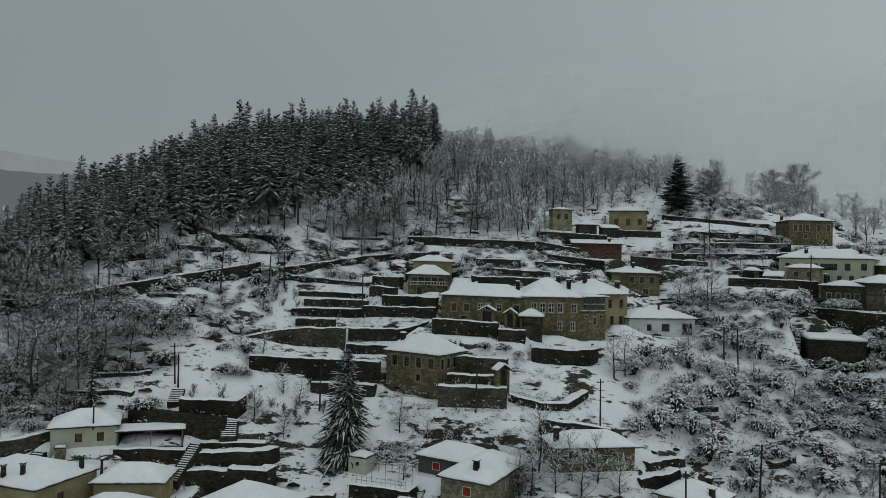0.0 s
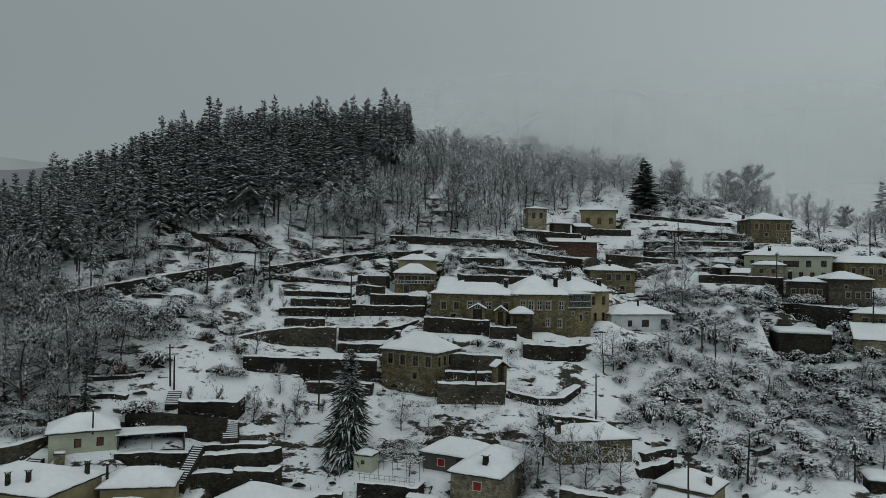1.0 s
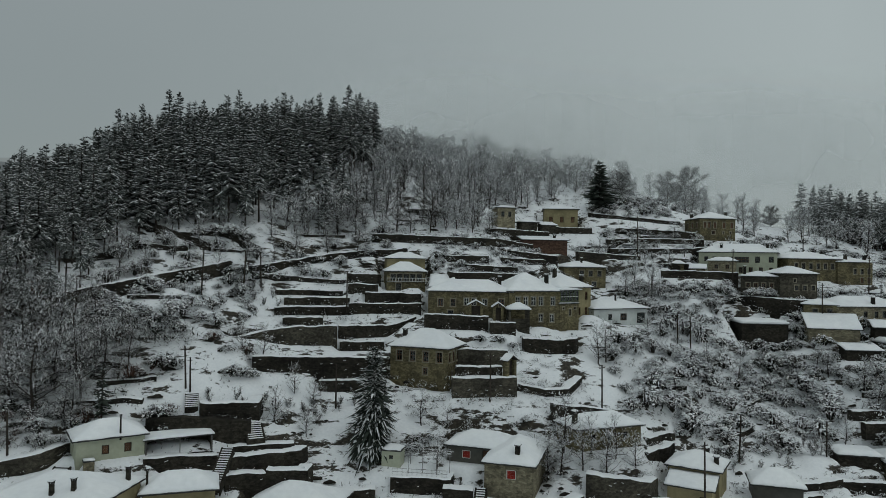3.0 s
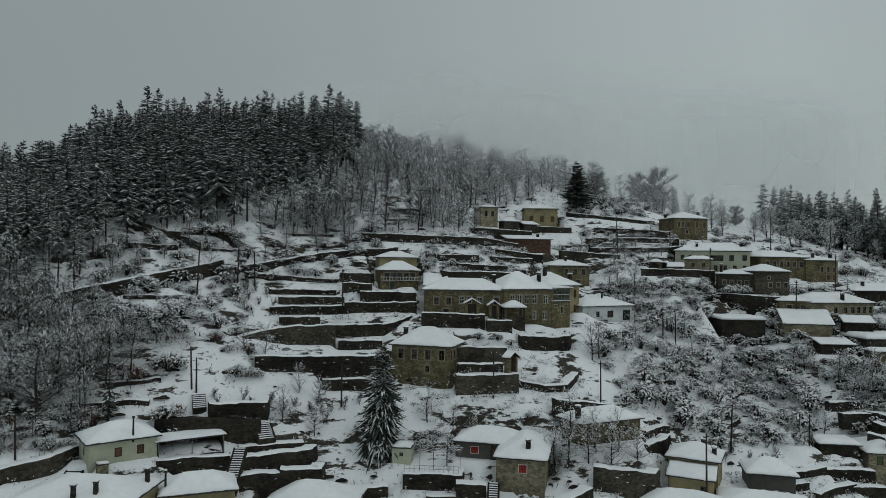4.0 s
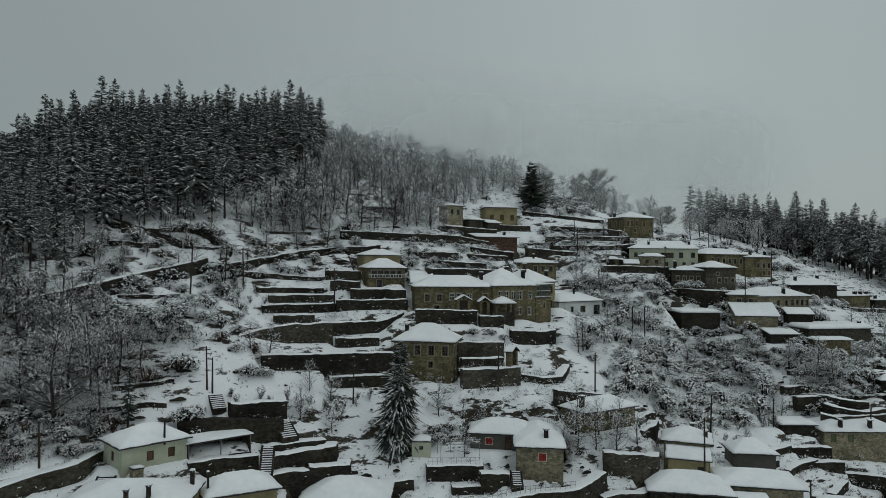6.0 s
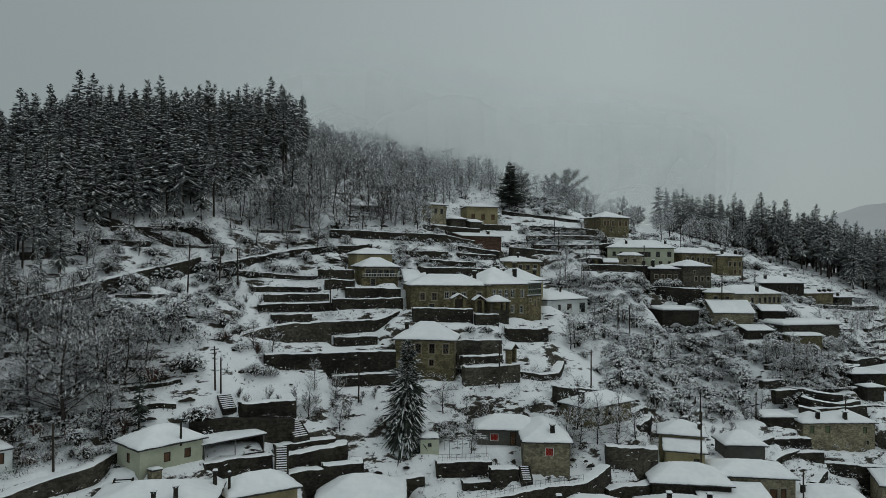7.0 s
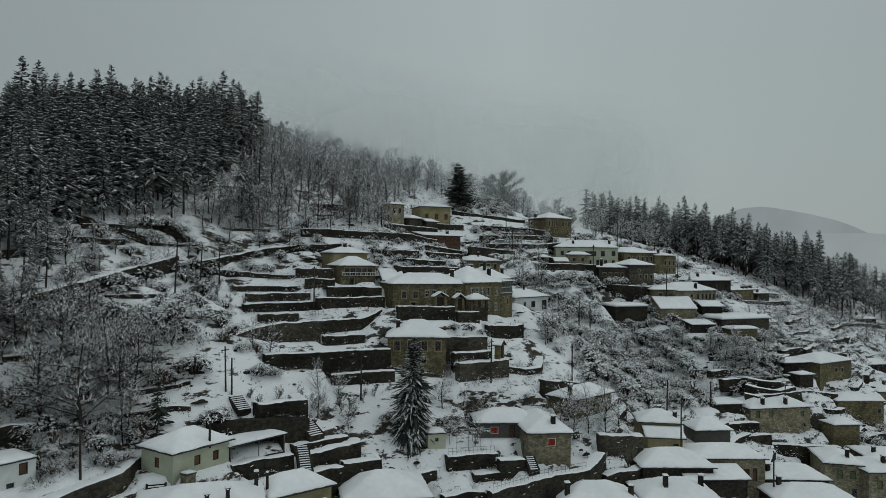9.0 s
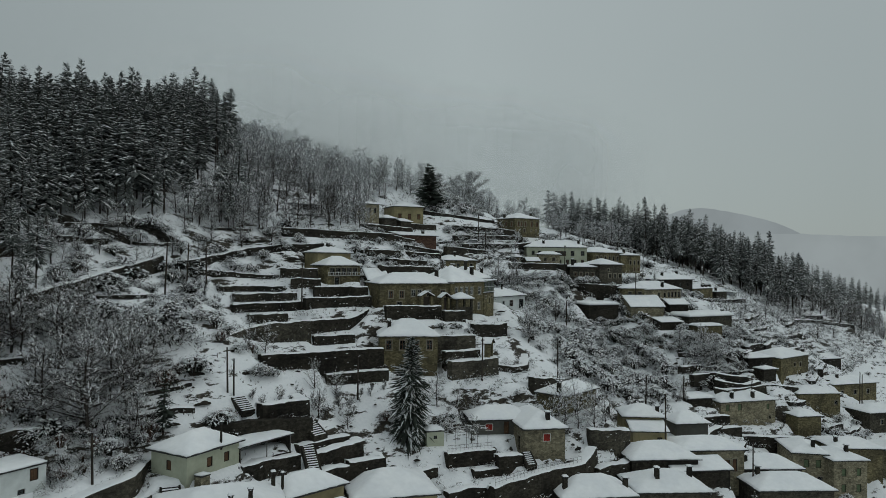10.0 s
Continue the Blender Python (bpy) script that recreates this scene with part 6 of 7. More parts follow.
def bush(name, seed, r, h, label, stems=26, snowy=0.7, mat=None, lumps=14, core=True):
    """Arching stems weighed down by snow: a shaggy dome of drooping twigs, its inner shade added as dark slivers."""
    rng = random.Random(seed)
    root = thing(name, Matrix(), label, "bush", "bushes")
    wood, snow = Geo(), Geo()
    humps = [(rng.uniform(0, 6.283), rng.uniform(0.75, 1.2)) for _ in range(5)]

    def dome(a, k):
        b = sum(s * max(0.0, math.cos(a - c)) ** 2 for c, s in humps) / 2.4 + 0.35
        return h * (1 - 0.62 * k * k) * (0.7 + 0.3 * min(b, 1.3)), r * (0.72 + 0.28 * min(b, 1.3))

    for _ in range(stems):
        a = rng.uniform(0, 6.283)
        k = rng.uniform(0.3, 0.95)
        hh, rr = dome(a, k)
        out = V((math.cos(a), math.sin(a), 0))
        p = out * (0.12 * r * rng.random()) - V((0, 0, 0.3))
        m = out * (rr * k * 0.5) + V((0, 0, hh * 0.85))
        e = out * (rr * k) + V((0, 0, hh * 0.8))
        wood.rod(p, m, 0.035, 0.022, 3, cap=False)
        wood.rod(m, e, 0.022, 0.012, 3, cap=False)
        snow.sliver(m + V((0, 0, 0.03)), e + V((0, 0, 0.03)), 0.05, 0.02)
    for _ in range(230):
        a, k = rng.uniform(0, 6.283), rng.random() ** 0.55
        hh, rr = dome(a, k)
        deep = rng.uniform(0.72, 1.0)
        out = V((math.cos(a), math.sin(a), 0))
        p = out * (rr * k * deep) + V((0, 0, hh * deep - 0.1))
        aa = a + rng.uniform(-1.1, 1.1)
        d = V((math.cos(aa) * (0.5 + k), math.sin(aa) * (0.5 + k), rng.uniform(-0.9, 0.5) * (0.4 + k) + 0.15)).normalized()
        q = p + d * r * rng.uniform(0.16, 0.36)
        wood.sliver(p, q, rng.uniform(0.012, 0.028))
        if rng.random() < snowy:
            snow.sliver(p + V((0, 0, 0.025)), q + V((0, 0, 0.02)), rng.uniform(0.04, 0.085) * (0.7 + 0.2 * r), 0.018)
    for _ in range(lumps):
        a, k = rng.uniform(0, 6.283), rng.random() ** 0.6 * 0.85
        hh, rr = dome(a, k)
        c = (math.cos(a) * rr * k, math.sin(a) * rr * k, hh * rng.uniform(0.88, 1.0))
        snow.lump(c, rng.uniform(0.06, 0.15) * r, rng.uniform(0.06, 0.15) * r, rng.uniform(0.04, 0.08), rng)
    part("brushwood", wood, mat or TWIG, root, kind="stuff")
    part("snow", snow, TREE_SNOW, root, kind="stuff")
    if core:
        # near-black slivers that paint the shade inside the bush
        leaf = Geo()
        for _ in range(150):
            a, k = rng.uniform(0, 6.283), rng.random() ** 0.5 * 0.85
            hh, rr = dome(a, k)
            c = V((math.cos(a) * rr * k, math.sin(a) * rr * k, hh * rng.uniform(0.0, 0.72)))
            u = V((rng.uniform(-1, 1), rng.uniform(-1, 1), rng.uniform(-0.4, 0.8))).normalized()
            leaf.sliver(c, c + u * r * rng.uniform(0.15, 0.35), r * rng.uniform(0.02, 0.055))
        part("heart", leaf, SHRUB_AND_SHADE, root, kind="stuff")
    return root


def scrub_mass(name, label, spots, seed, snowy=0.75, tone=None):
    """Thickets nobody could count: joined small bushes of thin arching twigs."""
    rng = random.Random(seed)
    zs = heights([p[0] for p in spots], [p[1] for p in spots])
    wood, snow, dark = Geo(), Geo(), Geo()
    for (x, y, s), z in zip(spots, zs):
        o = V((x, y, z - 0.1))
        for _ in range(34):
            a, k = rng.uniform(0, 6.283), rng.random() ** 0.6
            top = s * (1.15 - 0.7 * k * k) * rng.uniform(0.6, 1.0)
            out = V((math.cos(a), math.sin(a), 0))
            p = o + out * (s * k * 0.75) + V((0, 0, top))
            aa = a + rng.uniform(-1.2, 1.2)
            q = p + V((math.cos(aa) * 0.5, math.sin(aa) * 0.5, rng.uniform(-0.5, 0.3))) * s * rng.uniform(0.5, 0.9)
            wood.sliver(p, q, 0.026)
            if rng.random() < snowy:
                snow.sliver(p + V((0, 0, 0.03)), q + V((0, 0, 0.03)), rng.uniform(0.022, 0.055), 0.018)
        # near-black slivers low in each clump, put there as its inner shade
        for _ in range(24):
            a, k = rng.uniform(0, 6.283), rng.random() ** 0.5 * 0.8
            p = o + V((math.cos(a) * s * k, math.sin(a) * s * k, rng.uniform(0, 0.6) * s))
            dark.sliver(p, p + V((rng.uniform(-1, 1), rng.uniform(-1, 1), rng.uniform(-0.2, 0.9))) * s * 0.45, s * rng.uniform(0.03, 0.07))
    root = thing(name, Matrix(), label, "scrub", kind="stuff")
    part("brushwood", wood, tone or TWIG, root, kind="stuff")
    part("snow", snow, TREE_SNOW, root, kind="stuff")
    part("heart", dark, SHRUB_AND_SHADE, root, kind="stuff")


GROUPS = {}


def kinds(key, makers):
    GROUPS[key] = (makers, [])


USED = set()


def bush_mass(name, label, templates, spots, lo, hi, seed):
    """The joined rest of the bushes: turned and scaled repeats of a few, in one mesh for each kind of stuff."""
    rng = random.Random(seed)
    bins = collections.OrderedDict()
    forms = []
    for ob in templates:
        form = []
        for c in ob.children:
            me = c.data
            co = np.empty(len(me.vertices) * 3)
            me.vertices.foreach_get("co", co)
            form.append((c.name.split(".")[0] + me.materials[0].name, me.materials[0], c.name.split(".")[0], co.reshape(-1, 3), [tuple(p.vertices) for p in me.polygons]))
        forms.append(form)
    for (x, y), z in zip(spots, heights([p[0] for p in spots], [p[1] for p in spots])):
        a, k = rng.uniform(0, 6.283), rng.uniform(lo, hi)
        turn = np.array([[math.cos(a), math.sin(a), 0], [-math.sin(a), math.cos(a), 0], [0, 0, 1]]) * k
        for key, mat, kind, co, faces in rng.choice(forms):
            vs, fs, _, _ = bins.setdefault(key, ([], [], mat, kind))
            n = len(vs)
            vs.extend(map(tuple, co @ turn + np.array([x, y, z - 0.1])))
            fs.extend(tuple(i + n for i in f) for f in faces)
    root = thing(name, Matrix(), label, "bushes", kind="stuff")
    for vs, fs, mat, kind in bins.values():
        me = bpy.data.meshes.new(kind)
        me.from_pydata(vs, [], fs)
        me.materials.append(mat)
        part(kind, me, mat, root, kind="stuff")


def plant(root, x, y, s=1.0, sink=0.1, turn=None, rng=None, zs=1.0):
    """Stands a tree or bush on the ground; the first one is the made one itself, the others are its copies."""
    rng = rng or random.Random(int(x * 13 + y * 7))
    m = Matrix.Translation((x, y, ground(x, y) - sink)) @ Matrix.Rotation(rng.uniform(0, 6.28) if turn is None else turn, 4, "Z")
    if root.name in USED:
        ob = copy_thing(root, m)
    else:
        USED.add(root.name)
        ob = root
        ob.matrix_basis = m
    ob.scale = (s, s, s * zs)
    return ob


def inside(poly, x, y):
    hit = False
    for (x0, y0), (x1, y1) in zip(poly, poly[1:] + poly[:1]):
        if (y0 > y) != (y1 > y) and x < (x1 - x0) * (y - y0) / (y1 - y0) + x0:
            hit = not hit
    return hit


def free(x, y, gap):
    for cx, cy, ux, uy, hw, hd, _ in PLOTS:
        a = abs((x - cx) * ux + (y - cy) * uy) - hw
        b = abs(-(x - cx) * uy + (y - cy) * ux) - hd
        if math.hypot(max(a, 0), max(b, 0)) < gap:
            return False
    return True


def scatter(poly, n, gap, seed, clear=2.0):
    rng = random.Random(seed)
    xs, ys = [p[0] for p in poly], [p[1] for p in poly]
    out = []
    for _ in range(n * 30):
        if len(out) >= n:
            break
        x, y = rng.uniform(min(xs), max(xs)), rng.uniform(min(ys), max(ys))
        if inside(poly, x, y) and free(x, y, clear) and all((x - a) ** 2 + (y - b) ** 2 > gap * gap for a, b in out):
            out.append((x, y))
    return out


PINES = [pine("pine_tree", 100 + i, 13.4 + 0.9 * (i % 4), 2.6 + 0.3 * (i % 3), (0.16, 0.36, 0.24, 0.44, 0.2, 0.3)[i], "tall dark conifer dusted with snow on the wooded hill") for i in range(6)]
BARES = [rime_tree("bare_tree", 200 + i, 9 + i * 0.6, 6.5 + 0.8 * (i % 3), "leafless tree with snow on its branches", 400, 0.08, 0.65, 0.027, reach=0.85) for i in range(5)]
FROSTED = [rime_tree("frosted_tree", 240 + i, 8 + i * 0.5, (4.6, 6.0, 5.2, 6.6, 4.2)[i], "leafless tree white with rime on the hilltop", 330, 0.08, 0.9, 0.038, None, "bare trees", 0.8) for i in range(5)]
DENSE = [rime_tree("bare_tree", 290 + i, 9.0 + i * 0.7, 8.0 + 0.8 * i, "old leafless tree with clotted snow on dense twigs", 900, 0.1, 0.42, 0.025, reach=0.75) for i in range(3)]
DARK = [rime_tree("bare_tree", 280 + i, 8.5 + i, 6.0 + i, "dark leafless tree with little snow among rimed ones", 420, 0.1, 0.22, 0.036) for i in range(2)]
ROUND = [rime_tree("frosted_tree", 297 + i, 13.5 - i, 15.0 - 2 * i, "broad round-crowned leafless tree grey with rime", 3600, 0.06, 0.22, 0.05) for i in range(2)]
SAPLINGS = [bare_tree("sapling", 270 + i, 3.2, 0.5, "thin leafless sapling in the snow", 0.35, 4, None, 0.04) for i in range(2)]
BUSHES = [bush("bush", 300 + i, 1.5, 1.5 + 0.15 * i, "leafless bush bowed down by fresh snow", 24, 0.92, None, 20) for i in range(4)]
SHRUBS = [bush("shrub", 330 + i, 1.2, 1.0, "low dark evergreen shrub under snow", 14, 0.5, SHRUB_AND_SHADE, 12) for i in range(3)]
RED_BUSHES = [bush("bush", 350 + i, 1.5, 1.6, "leafless bush with reddish twigs", 30, 0.3, TWIG_RED, 3) for i in range(2)]


def wood_mass(name, label, spots, seed, size):
    """The joined rest of a wood: simpler conifers in one mesh."""
    rng = random.Random(seed)
    needles, snow, trunk = Geo(), Geo(), Geo()
    for x, y in spots:
        h = 14 * size * rng.uniform(0.8, 1.15)
        r = h * rng.uniform(0.19, 0.24)
        o = V((x, y, ground(x, y) - 0.2))
        trunk.rod(o, o + V((0, 0, h)), 0.016 * h, 0.02, 4, cap=False)
        bare = rng.uniform(0.15, 0.35)
        n = 90 if size > 0.9 else 48
        for i in range(n):
            s = min(max(1 - (1 - i / n) ** 0.8 + rng.uniform(-0.03, 0.03), 0), 0.99)
            rr = r * ((1 - s) ** 0.68 * 0.95 + 0.06)
            a = i * 2.39996 + rng.uniform(-0.5, 0.5)
            d = V((math.cos(a), math.sin(a), 0.95 * s * s - 0.2 + rng.uniform(-0.2, 0.2)))
            spray(needles, snow, o + V((0, 0, h * (bare + (1 - bare) * s))), d, rr * rng.uniform(0.55, 1.15), 0.13 * r * (1.15 - 0.5 * s), 0.25, rng, rng.random() < 0.8, (0.3, 0.9), 2)
    root = thing(name, Matrix(), label, "woodland", kind="stuff")
    part("trunk", trunk, BARK, root, kind="stuff")
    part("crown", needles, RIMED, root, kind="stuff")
    part("snow", snow, TREE_SNOW, root, kind="stuff")


# the pine wood on the hill
WOOD_EDGE = [(-68, 108), (-62, 117), (-55, 120), (-47, 130), (-41, 134), (-33, 137), (-25, 146), (-15, 157), (-7, 165), (-2, 172), (-3, 186), (-20, 192), (-60, 186), (-84, 165), (-84, 120), (-80, 104)]
rg = random.Random(21)
spots = sorted(scatter(WOOD_EDGE, 470, 2.4, 31), key=lambda p: p[1] - 0.35 * abs(p[0] + 40))
front, rest = spots[:85], spots[85:]
tops = [p for p in rest if p[1] > 168 or p[0] > -10][:80]
for x, y in front + tops:
    plant(rg.choice(PINES), x, y, rg.uniform(0.8, 1.18) * (1.07 if y > 165 else 0.95 if y < 128 else 1.05) * (0.8 if x < -70 else 1.0), rng=rg)
wood_mass("pine_wood", "dense dark pine wood dusted with snow", [p for p in rest if p not in tops], 5, 1.0)
# the pines on the far flank
flank = scatter([(143, 206), (146, 182), (144, 160), (150, 142), (166, 130), (192, 132), (205, 150), (190, 190), (165, 214)], 190, 2.8, 32)
flank.sort(key=lambda p: p[0] + p[1])
for x, y in flank[:62]:
    plant(rg.choice(PINES), x, y, rg.uniform(1.0, 1.4) * (0.8 if y > 178 else 1.0), rng=rg)
for x, y in scatter([(146, 146), (164, 123), (182, 119), (215, 126), (232, 138), (222, 160), (195, 152)], 36, 3.8, 35):
    plant(rg.choice(PINES), x, y, rg.uniform(0.9, 1.45), rng=rg)
far_spots = scatter([(292, 172), (300, 168), (322, 122), (334, 96), (346, 100), (334, 130), (314, 176)], 90, 2.6, 33) + scatter([(215, 130), (250, 122), (290, 130), (300, 160), (260, 190), (215, 165)], 150, 3.2, 34)
wood_mass("far_pine_wood", "dark pine wood on the far flank", flank[62:], 6, 1.18)
wood_mass("ridge_pine_wood", "dark pine wood on the next ridge", far_spots, 7, 0.75)

# single conifers
FIR = pine("spruce", 401, 13.6, 4.0, 0.03, "tall spruce with heavy snow on its drooping boughs", 0.8, 44, 22, (0.4, 1.0), NEEDLE, 0.5, 0.72)
plant(FIR, -11.6, 88.6, 1.0, turn=0.4)
CEDAR = conifer("dark_fir", 402, 13.5, 5.2, 0.1, 170, 8, 0.4, 0.12, "broad dark fir standing alone on the upper slope")
plant(CEDAR, 56.8, 171.2)
SMALL_FIR = conifer("young_fir", 403, 5.5, 1.3, 0.06, 90, 7, 0.7, 0.35, "young fir with snow on its boughs")
for x, y, s in [(-44.2, 89.4, 1.15), (90.5, 121, 1.1), (100, 124.6, 0.8), (104.5, 96.5, 0.9), (28.0, 60.5, 1.1), (-62, 92, 0.8)]:
    plant(SMALL_FIR, x, y, s)

# bare woods: hilltop, slope above the village, wood at the foot
for x, y in scatter([(-4, 162), (10, 158), (24, 166), (44, 178), (70, 190), (84, 202), (60, 226), (20, 232), (0, 200)], 170, 3.6, 41):
    plant(rg.choice(FROSTED + DARK), x, y, rg.uniform(0.55, 1.3) if x < 42 else rg.uniform(0.55, 1.1), rng=rg)
for x, y, s in [(36.9, 226, 1.35), (33.5, 224, 1.2), (40, 228, 1.2), (47.9, 207, 1.1), (61, 210, 0.8), (2, 170, 1.2), (6, 176, 1.35), (-1, 166, 1.0), (12, 205, 1.2)]:
    plant(rg.choice(FROSTED), x, y, s, rng=rg)
for x, y in scatter([(-24, 139), (-10, 140), (4, 139), (20, 145), (22, 152), (8, 160), (-4, 164), (-10, 158), (-16, 148)], 64, 2.6, 42):
    plant(rg.choice(FROSTED + BARES + DARK + DARK), x, y, rg.uniform(0.4, 1.0), rng=rg)
for x, y in scatter([(84, 186), (98, 172), (120, 158), (145, 150), (146, 190), (120, 216), (90, 210)], 42, 4.8, 43):
    plant(rg.choice(FROSTED), x, y, rg.uniform(0.6, 1.1), rng=rg)
for x, y in scatter([(-78, 84), (-56, 88), (-47, 87.5), (-44, 92), (-42, 97), (-47, 104), (-58, 107), (-85, 108)], 44, 2.8, 44):
    plant(rg.choice(DENSE), x, y, rg.uniform(0.5, 0.85), rng=rg)
plant(ROUND[0], 101.8, 204.1, 1.0, rng=rg)
plant(ROUND[1], 94.5, 203.0, 0.8, rng=rg)
plant(ROUND[1], 70.5, 186.0, 0.62, rng=rg)
plant(ROUND[0], 127.0, 196.0, 0.5, rng=rg)
for x, y in [(73, 94), (75.5, 95.6), (78, 94.6), (76, 92.8), (71.5, 95.4)]:
    plant(rg.choice(BARES), x, y, rg.uniform(0.5, 0.65), rng=rg)
for x, y, s in [(-51.8, 89.4, 1.15), (-45.3, 94.5, 0.95), (-47.3, 88.5, 0.7), (-55.1, 91.8, 0.95), (-48.5, 94.0, 1.0), (-56.9, 100.6, 0.9), (-51.2, 103.3, 0.8), (-46.6, 97.4, 0.8), (-52.8, 96.8, 1.0)]:
    plant(rg.choice(DENSE), x, y, s, rng=rg)
for x, y, s in [(-45.6, 106.1, 1.8), (-51.2, 103.3, 2.0), (-47.0, 105.2, 1.5), (-38.4, 96.8, 1.7), (-37.4, 97.4, 1.3), (-28.6, 97.8, 1.5), (-27.4, 98.3, 1.2), (-30.0, 97.4, 1.1), (-36.6, 89.0, 1.2), (-35.2, 88.2, 1.1), (-38.0, 89.6, 1.3), (-55.5, 104.5, 1.6), (-58, 101, 1.7)]:
    plant(rg.choice(BUSHES[:2] + SHRUBS), x, y, s, rng=rg)
for x, y, s in [(-64, 108, 1.1), (-70, 112, 1.2), (-60, 110, 0.8), (21, 81, 0.55), (15.5, 82.4, 0.6), (18.5, 81.6, 0.6), (12, 82.5, 0.65), (9.5, 81.8, 0.6), (8.6, 84.6, 0.6), (10.8, 80.4, 0.6), (13.4, 80.2, 0.6), (16.4, 79.4, 0.55), (-19, 95.7, 0.45), (-21.7, 97.1, 0.4), (25, 101.5, 0.75), (27, 103, 0.7), (47, 132, 0.7), (50, 130, 0.7), (44, 130, 0.6), (48, 127, 0.6),
                (-24, 91.5, 0.45), (-20, 91, 0.4), (40, 139, 0.5), (-4, 84.4, 0.35), (73, 100, 0.55), (79, 98, 0.6), (84, 94, 0.5), (70, 105, 0.5), (-26, 103, 0.45), (-29, 102, 0.4), (-1.5, 90.5, 0.4), (-5, 91, 0.45), (1.5, 90.0, 0.4)]:
    plant(rg.choice(BARES), x, y, s, rng=rg)

for x, y in scatter([(-80, 98), (-56, 103), (-50, 116), (-62, 118), (-84, 112)], 26, 2.6, 45):
    plant(rg.choice(PINES), x, y, rg.uniform(0.4, 0.75), rng=rg)
for x, y in scatter([(118, 112), (150, 112), (186, 126), (230, 120), (230, 92), (150, 88)], 40, 4.0, 46):
    plant(rg.choice(BARES + BUSHES), x, y, rg.uniform(0.35, 0.7), rng=rg)
for x, y in scatter([(-46, 132), (-30, 136), (-14, 140), (-8, 150), (-20, 143), (-34, 138)], 30, 2.4, 47):
    plant(rg.choice(PINES + FROSTED), x, y, rg.uniform(0.5, 1.0), rng=rg)

# bushes: the ravine, the terraces, the slopes
bush_mass("leafless_wood", "grey leafless wood on the far flank in the mist", DARK + SHRUBS, scatter([(160, 126), (190, 118), (206, 112), (240, 112), (282, 128), (276, 144), (236, 142), (206, 136), (176, 126)], 140, 3.0, 170, 0.6), 0.6, 1.1, 12)
bush_mass("foot_bushes", "dark shrubs under the bare trees at the foot of the hill", SHRUBS + SHRUBS + RED_BUSHES, scatter([(-82, 84), (-58, 87), (-46, 88), (-42, 96), (-48, 106), (-62, 112), (-84, 106)], 90, 2.0, 169, 0.6), 0.8, 1.9, 11)
for x, y in scatter([(56, 104), (74, 100), (94, 98), (98, 110), (84, 118), (66, 122), (58, 114)], 70, 1.6, 165, 0.5):
    plant(rg.choice(SHRUBS + SHRUBS + BUSHES), x, y, rg.uniform(0.8, 1.9), rng=rg)
bush_mass("house_bushes", "dark bushes round the upper houses", BUSHES + SHRUBS, scatter([(60, 126), (70, 132), (90, 128), (112, 130), (116, 118), (98, 116), (84, 120)], 50, 1.8, 166, 0.5), 0.7, 1.5, 84)
for x, y in scatter([(48, 60), (70, 70), (90, 76), (120, 76), (120, 62), (90, 54), (60, 54)], 46, 2.0, 167, 0.4) + scatter([(80, 88), (120, 86), (130, 100), (96, 102)], 40, 1.8, 168, 0.4):
    plant(rg.choice(SHRUBS + SHRUBS + BUSHES), x, y, rg.uniform(0.5, 1.3), rng=rg)
bush_mass("terrace_bushes", "snowy bushes between the upper terraces", BUSHES + SHRUBS + SHRUBS, scatter([(18, 146), (36, 150), (52, 158), (74, 160), (80, 152), (64, 140), (40, 138), (22, 140)], 80, 1.7, 161, 0.6), 0.5, 1.2, 98)
bush_mass("hilltop_bushes", "snowy bushes round the lone fir", BUSHES + SHRUBS, scatter([(46, 164), (70, 166), (92, 176), (110, 186), (92, 196), (64, 182)], 60, 2.2, 162, 0.6), 0.7, 1.8, 98)
bush_mass("shoulder_bushes", "snowy bushes on the shoulder of the hill", BUSHES + SHRUBS, scatter([(80, 140), (100, 142), (120, 140), (140, 150), (120, 170), (96, 172), (86, 160)], 60, 2.4, 163, 0.6), 0.7, 1.7, 105)
for x, y in scatter([(40, 138), (60, 140), (84, 150), (76, 156), (50, 152)], 14, 3.0, 164, 0.8):
    plant(rg.choice(BARES), x, y, rg.uniform(0.3, 0.55), rng=rg)
for x, y in scatter([(26, 92), (40, 88), (54, 92), (66, 98), (74, 106), (60, 113), (50, 122), (40, 114), (28, 106)], 84, 2.4, 51, 1.0):
    plant(rg.choice(BUSHES + BUSHES + SHRUBS), x, y, rg.uniform(0.9, 2.1), rng=rg)
for x, y in scatter([(26, 92), (40, 88), (54, 92), (66, 98), (74, 106), (60, 113), (50, 122), (40, 114), (28, 106)], 9, 5.0, 151, 1.5) + scatter([(36, 84), (56, 88), (78, 94), (104, 98), (120, 104), (112, 112), (84, 104), (64, 94)], 14, 3.5, 152, 1.5):
    plant(rg.choice(BARES), x, y, rg.uniform(0.28, 0.5), rng=rg)
for x, y in scatter([(40, 122), (56, 118), (66, 122), (60, 132), (44, 134)], 50, 1.5, 52, 1.0):
    plant(rg.choice(BUSHES + SHRUBS), x, y, rg.uniform(0.8, 1.7), rng=rg)
bush_mass("flank_bushes", "snow-laden bushes on the near flank", BUSHES, scatter([(66, 90), (90, 92), (104, 98), (100, 104), (76, 104)], 50, 1.8, 53, 1.0), 0.8, 1.6, 84)
for x, y in scatter([(-60, 108), (-46, 100), (-30, 104), (-28, 120), (-38, 118), (-48, 112)], 34, 2.2, 55, 1.0):
    plant(rg.choice(BUSHES + BUSHES + SHRUBS), x, y, rg.uniform(0.6, 1.5), rng=rg)
